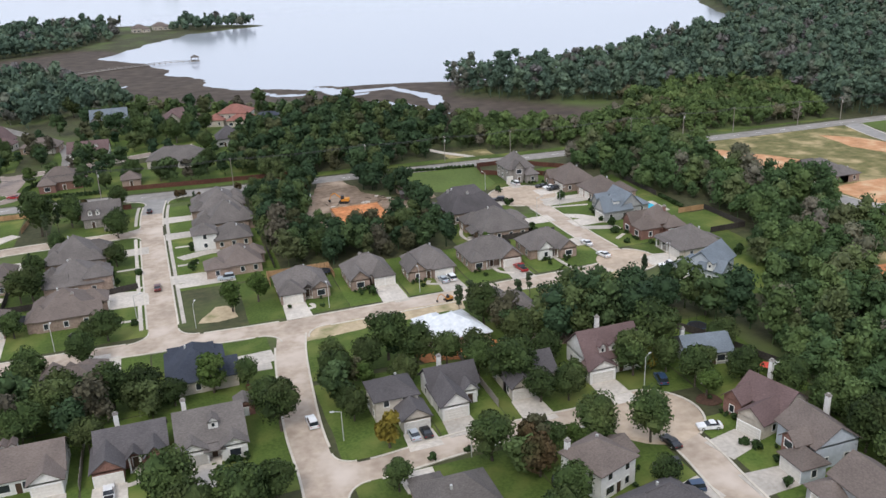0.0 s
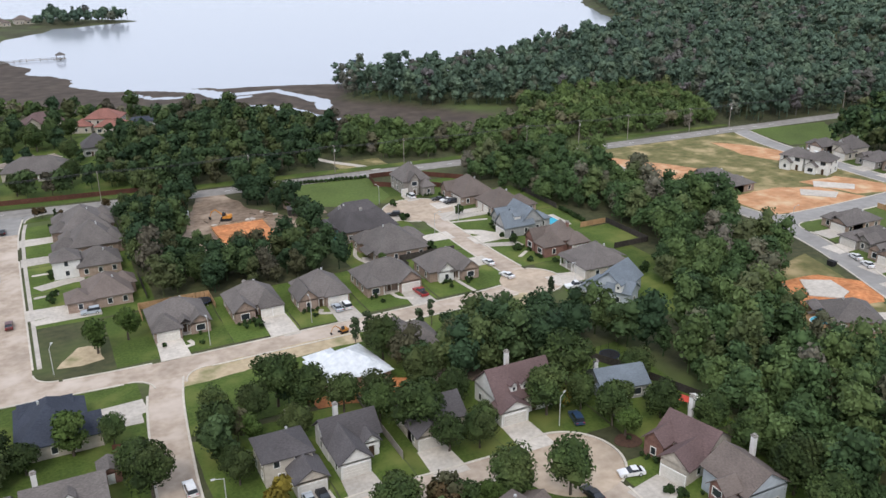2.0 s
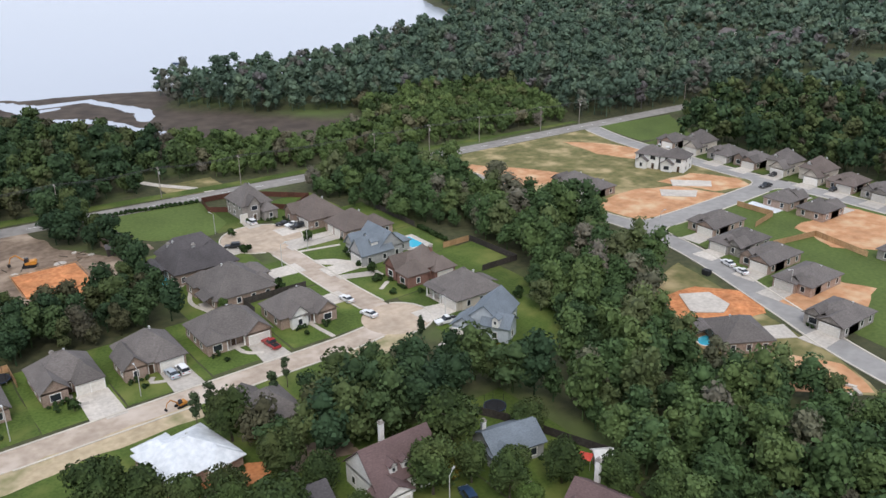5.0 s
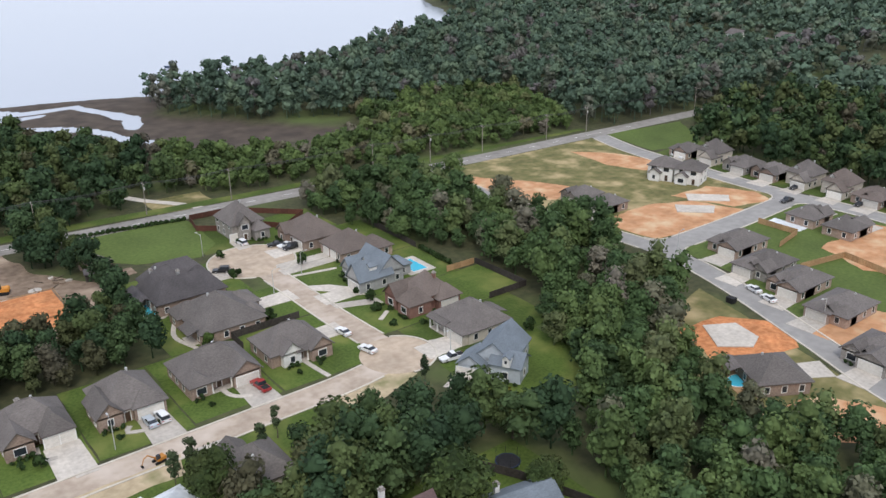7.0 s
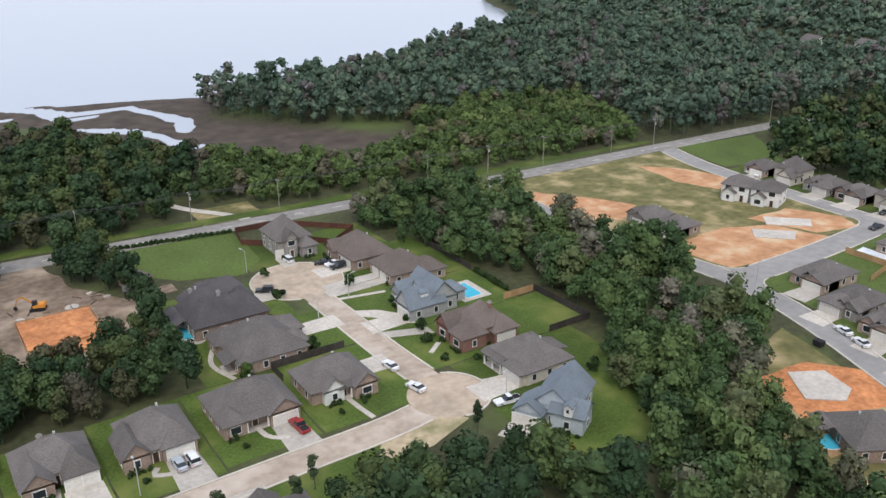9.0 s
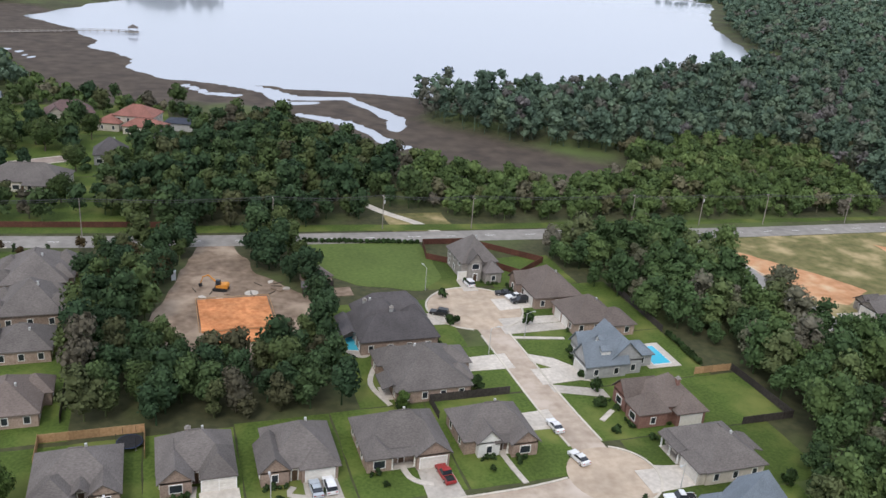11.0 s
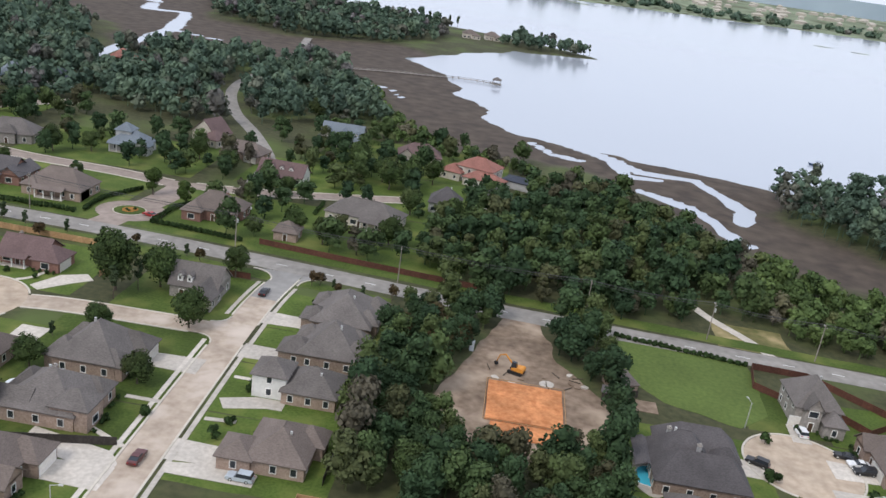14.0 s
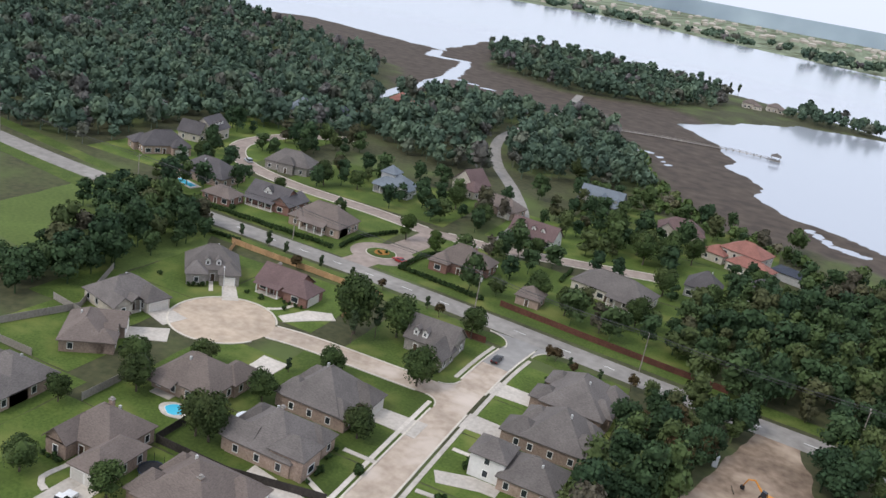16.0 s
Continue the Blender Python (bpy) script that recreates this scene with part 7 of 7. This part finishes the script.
shed(82, 290.5, 20, 5.5, 7, 2.7, WALLS["brick"], ROOFS["brown"], "small brick outbuilding with brown hipped roof", "h")
shed(115.5, 129.5, 60, 2.6, 3.2, 2.1, WALLS["white"], WALLS["white"], "small white garden shed by the fence")
shed(8.3, 158.4, 0, 3.6, 4, 2.4, WALLS["red"], ROOFS["grey"], "small red-brown garden shed with grey roof")
shed(80, 284, 80, 3, 5, 2.3, DARKFENCE, ROOFS["dark"], "dark timber garden shed beside the field")
root = base("canopy", pose(112.6, 131, 0, 0, 0, 30), "bright red canvas canopy on thin posts", "canopy")
g = Geo()
g.add([(-1.2, -1.2, 2.0), (1.2, -1.2, 2.0), (1.2, 1.2, 2.0), (-1.2, 1.2, 2.0), (0, 0, 2.7), (0, 0, 2.6)], [(0, 1, 4), (1, 2, 4), (2, 3, 4), (3, 0, 4), (1, 0, 5), (2, 1, 5), (3, 2, 5), (0, 3, 5)])
part("roof_cloth", g, REDCLOTH, root)
for a, b in ((-1.1, -1.1), (1.1, -1.1), (1.1, 1.1), (-1.1, 1.1)):
    part("post", Geo().tube((a, b, -0.1), (a, b, 2.05), 0.04, 0.04, 6), GALV, root)

# planted island at the estate's entrance
setting("island_kerb", Geo().prism(disc(-64.5, 353, 4.6, 32, sx=1.1), -0.1, 0.22), KERB, "round kerb of a planted traffic island", "kerb")
setting("island_lawn", Geo().prism(disc(-64.5, 353, 4.3, 32, sx=1.1), -0.1, 0.26), LAWN, "green grass on a traffic island", "lawn")
setting("flower_bed", Geo().prism(disc(-64.5, 353.4, 2.4, 26, 0.05, 2), -0.1, 0.34), FLOWER, "flower bed of yellow and red blooms", "flower bed")
for x, y in ((-65.5, 353), (-63.2, 354), (-64.3, 352)):
    tree("shrub", x, y, 0.6)
# round planting bed on a front lawn
setting("planting_bed", Geo().prism(disc(95.5, 126.5, 2.2, 26, 0.06, 5, 1.2), -0.1, 0.16), MULCH, "mulched planting bed edged with brick", "flower bed")
tree("shrub", 95.8, 126.5, 0.6)


# ---------------------------------------------------------------- building site
def excavator(x, y, turn, label, s=1.0):
    root = base("excavator", pose(x, y, 0.06, 0, 0, turn) @ Matrix.Diagonal((s, s, s, 1)), label, "excavator")
    for sx in (-1, 1):
        part("track", profile([(-1.8, 0.2), (-1.5, 0), (1.5, 0), (1.8, 0.2), (1.8, 0.6), (1.5, 0.8), (-1.5, 0.8), (-1.8, 0.6)], 0.25, lambda z: 1), BLACK, root).location = (sx * 1.0, 0, 0)
    part("body", profile([(-1.9, 0.9), (1.0, 0.9), (1.0, 1.5), (0.2, 1.7), (-1.6, 1.9), (-1.9, 1.6)], 1.1, lambda z: 1), YELLOW, root)
    part("cab", profile([(-0.2, 1.7), (1.1, 1.5), (1.0, 2.9), (0.0, 2.9)], 0.45, lambda z: 1 if z < 2 else 0.9), PANE, root).location = (-0.55, 0, 0)
    part("boom", Geo().tube((0.4, 0.8, 1.5), (0.4, 3.2, 3.6), 0.22, 0.18, 6).tube((0.4, 3.2, 3.6), (0.4, 4.6, 3.0), 0.18, 0.14, 6), YELLOW, root)
    part("arm", Geo().tube((0.4, 4.5, 3.1), (0.4, 5.2, 1.2), 0.14, 0.1, 6), YELLOW, root)
    part("bucket", profile([(4.8, 0.5), (5.4, 0.4), (5.7, 1.0), (5.1, 1.3)], 0.4, lambda z: 1), BLACK, root).location = (0.4, 0, 0)


excavator(58, 289, 70, "orange-yellow excavator on a building site")
excavator(64, 201.4 - 8, 100, "small yellow-green machine beside the new house", 0.6)
rs = random.Random(3)
for i in range(16):
    x, y = rs.uniform(50, 74), rs.uniform(283, 292)
    if i % 2:
        # a low heap of site rubble, filed under boulder
        g = Geo().prism(disc(0, 0, rs.uniform(0.4, 0.9), 9, 0.2, i), -0.05, rs.uniform(0.2, 0.5))
        tagged(new("boulder", g.mesh("boulder", DIRT if i % 4 == 1 else CONCRETE)), "pale rubble heap lying on bare dirt", "boulder", "boulders on the building site").location = (x, y, 0.06)
    else:
        g = Geo().tube((-1.4, 0, 0.14), (1.4, 0, 0.2), 0.16, 0.1, 6)
        ob = tagged(new("log", g.mesh("log", BARK)), "felled log lying on bare dirt", "log", "logs on the building site")
        ob.matrix_world = pose(x, y, 0.06, 0, 0, rs.uniform(0, 180))
for a, b in (((51.6, 266), (51.6, 283.6)), ((51.6, 283.6), (69, 283.6)), ((69, 283.6), (69, 260)), ((51.6, 266), (69, 266)), ((61, 260), (61, 266))):
    tagged(new("form_board", Geo().tube((*a, 0.6), (*b, 0.6), 0.09, 0.09, 4).mesh("form_board", TANFENCE)), "pale timber form board round a clay pad", "board", "form boards")
tagged(new("concrete_disc", Geo().prism(disc(0, 0, 1.7, 20, 0.04, 2), 0.0, 0.22).mesh("concrete_disc", CONCRETE)), "flat round pale concrete heap beside the clay pad", "concrete").location = (65.1, 285.6, 0.06)
tagged(new("portable_toilet", Geo().box(-0.55, -0.55, 0, 0.55, 0.55, 2.3).prism(disc(0, 0, 0.6, 10), 2.304, 2.5).mesh("portable_toilet", ROOFS["white"])), "white portable toilet on the site", "toilet").location = (47, 297, 0.05)
tagged(new("refuse_bin", profile([(-0.9, 0.02), (0.9, 0.02), (1.1, 1.4), (-1.1, 1.4)], 0.8, lambda z: 1).mesh("refuse_bin", BLACK)), "dark green metal waste bin by the new street", "bin").location = (199, 170, 0.06)
for i in range(10):
    x, y = 172 + rs.uniform(-5, 5), 120 + rs.uniform(-6, 6)
    ob = tagged(new("timber_stack", Geo().box(-1.2, -0.4, 0, 1.2, 0.4, rs.uniform(0.2, 0.5)).mesh("timber_stack", CONCRETE)), "pale stack of building boards", "boards", "stacks of building boards")
    ob.matrix_world = pose(x, y, 0.06, 0, 0, rs.uniform(0, 180))

# ---------------------------------------------------------------- walks
def footpath(pts, width=1.1, label="narrow pale concrete front path"):
    COVER[0] += 1
    setting("footpath", ribbon(Geo(), smooth_line(pts, 1.5), width / 2, -width / 2, -0.1, 0.1415 + 0.0013 * (COVER[0] % 9)), CONCRETE, label, "path")


for pts in ([(83, 210), (83.4, 206.6), (85, 204.6), (87, 203.8)], [(102, 210), (102.4, 205), (103, 200.6)], [(63.6, 208), (62.6, 206), (66, 204.6)], [(30.5, 206), (31, 203.5), (27, 203)], [(47.6, 211.5), (47.4, 207), (50, 206)],
            [(87, 246), (84, 238), (86, 229.5)], [(133, 199), (130, 199.4), (128, 200)], [(-61.5, 301), (-63, 296), (-65.5, 293.6)], [(-52, 220), (-53, 213), (-50, 211)], [(-11, 252), (-18, 252)], [(-11, 236), (-19, 240)], [(-1, 249), (5, 249.6)], [(-1, 266), (4, 266)],
            [(-11, 213.5), (-17, 214)], [(1.4, 143.6), (1.6, 141), (-1, 140.6)], [(-12.4, 146), (-12, 141.4), (-15.5, 140.6)], [(76, 253), (79, 251)], [(122, 252.4), (134, 250)], [(-86, 297), (-82, 292)], [(126, 216), (130, 219)]):
    footpath(pts)
for off in (5.1, -5.1):
    run = [q for q in WEST if 206 < q.y < 318 and not (off > 0 and 280 < q.y < 291)]
    if off > 0:
        for part_run in ([q for q in run if q.y < 285], [q for q in run if q.y > 285]):
            setting("footpath", ribbon(Geo(), part_run, off + 0.5, off - 0.5, -0.1, 0.1335), CONCRETE, "pale concrete footpath along the street", "path")
    else:
        setting("footpath", ribbon(Geo(), run, off + 0.5, off - 0.5, -0.1, 0.1335), CONCRETE, "pale concrete footpath along the street", "path")
slab("driveway", [(121.6, 244.5), (127, 241.5), (131, 236), (131, 230.5), (128, 232), (124.5, 238), (121.4, 241)], CONCRETE, "pale concrete drive curving to a side garage", 0.1, "driveway")
slab("driveway", [(121, 227.8), (132, 223.6), (132, 227), (121, 231)], CONCRETE, "pale concrete drive to a brick house", 0.1, "driveway")
slab("driveway", [(9, 183), (17, 183.5), (17.4, 178), (9, 176)], CONCRETE, "wide pale concrete drive", 0.12, "driveway")
slab("driveway", [(-24, 184), (-22, 194.5), (-16, 194.5), (-16, 186)], CONCRETE, "pale concrete drive", 0.1, "driveway")

# ---------------------------------------------------------------- bay: boat and piers
root = base("boat", pose(222, 603, WATER_Z - 0.1, 0, 0, 70), "small dark motor boat with canopy anchored on the bay", "boat")
g = Geo()
g.add([(-1.2, -3.8, 0), (1.2, -3.8, 0), (1.2, 1.5, 0), (0, 3.6, 0.1), (-1.2, 1.5, 0), (-1.5, -4, 1.1), (1.5, -4, 1.1), (1.5, 1.8, 1.2), (0, 4.6, 1.5), (-1.5, 1.8, 1.2)],
      [(4, 3, 2, 1, 0), (5, 6, 7, 8, 9), (0, 1, 6, 5), (1, 2, 7, 6), (2, 3, 8, 7), (3, 4, 9, 8), (4, 0, 5, 9)])
part("hull", g, PAINTS["blue"], root)
part("cabin", profile([(-1.6, 1.15), (1.2, 1.15), (0.8, 2.2), (-1.4, 2.2)], 1.0, lambda z: 1 if z < 1.5 else 0.85), PAINTS["silver"], root)
part("canopy", Geo().box(-1.1, -2.6, 2.9, 1.1, 0.6, 3.02), PAINTS["blue"], root)
for a, b in ((-1, -2.5), (1, -2.5), (-0.9, 0.5), (0.9, 0.5)):
    part("post", Geo().tube((a, b, 1.1), (a, b, 2.9), 0.04, 0.04, 5), GALV, root)


def pier(pts, width, label, z=0.9, roofed=True):
    root = base("pier", pose(pts[0][0], pts[0][1], WATER_Z), label, "pier")
    o = Vector(pts[0])
    line = smooth_line(pts, 4)
    rel = [q - o for q in line]
    part("deck", ribbon(Geo(), rel, width / 2, -width / 2, z, z + 0.2), GREYWOOD, root)
    post = Geo().tube((0, 0, -1.4), (0, 0, z + 1.0), 0.14, 0.14, 6).mesh("post", GREYWOOD)
    n = len(rel)
    for i, q in enumerate(rel):
        d = (rel[min(i + 1, n - 1)] - rel[max(i - 1, 0)]).normalized()
        for s in (-1, 1):
            part("post", post, None, root).location = (q.x - d.y * s * width / 2, q.y + d.x * s * width / 2, 0)
    for s in (-1, 1):
        part("rail", ribbon(Geo(), rel, s * width / 2 + 0.05, s * width / 2 - 0.05, z + 0.95, z + 1.05), GREYWOOD, root)
    if roofed:
        q = rel[-1]
        part("platform", Geo().box(q.x - 3.5, q.y - 3.5, z - 0.05, q.x + 3.5, q.y + 3.5, z + 0.25), GREYWOOD, root)
        for a in (-2.6, 2.6):
            for b in (-2.6, 2.6):
                part("roof_post", Geo().tube((q.x + a, q.y + b, z + 0.2), (q.x + a, q.y + b, z + 3), 0.12, 0.12, 6), GREYWOOD, root)
        part("shelter_roof", roof_geo(q.x, q.y, 5.6, 5.6, z + 3, "h", 0.6), ROOFS["grey"], root)


pier([(-72, 690), (-40, 706), (-12, 716), (10, 724), (33, 722)], 2.0, "long weathered timber pier with a roofed end over the marsh")
pier([(196, 510), (193, 522), (188, 540)], 1.6, "short weathered timber pier in the bay", roofed=False)
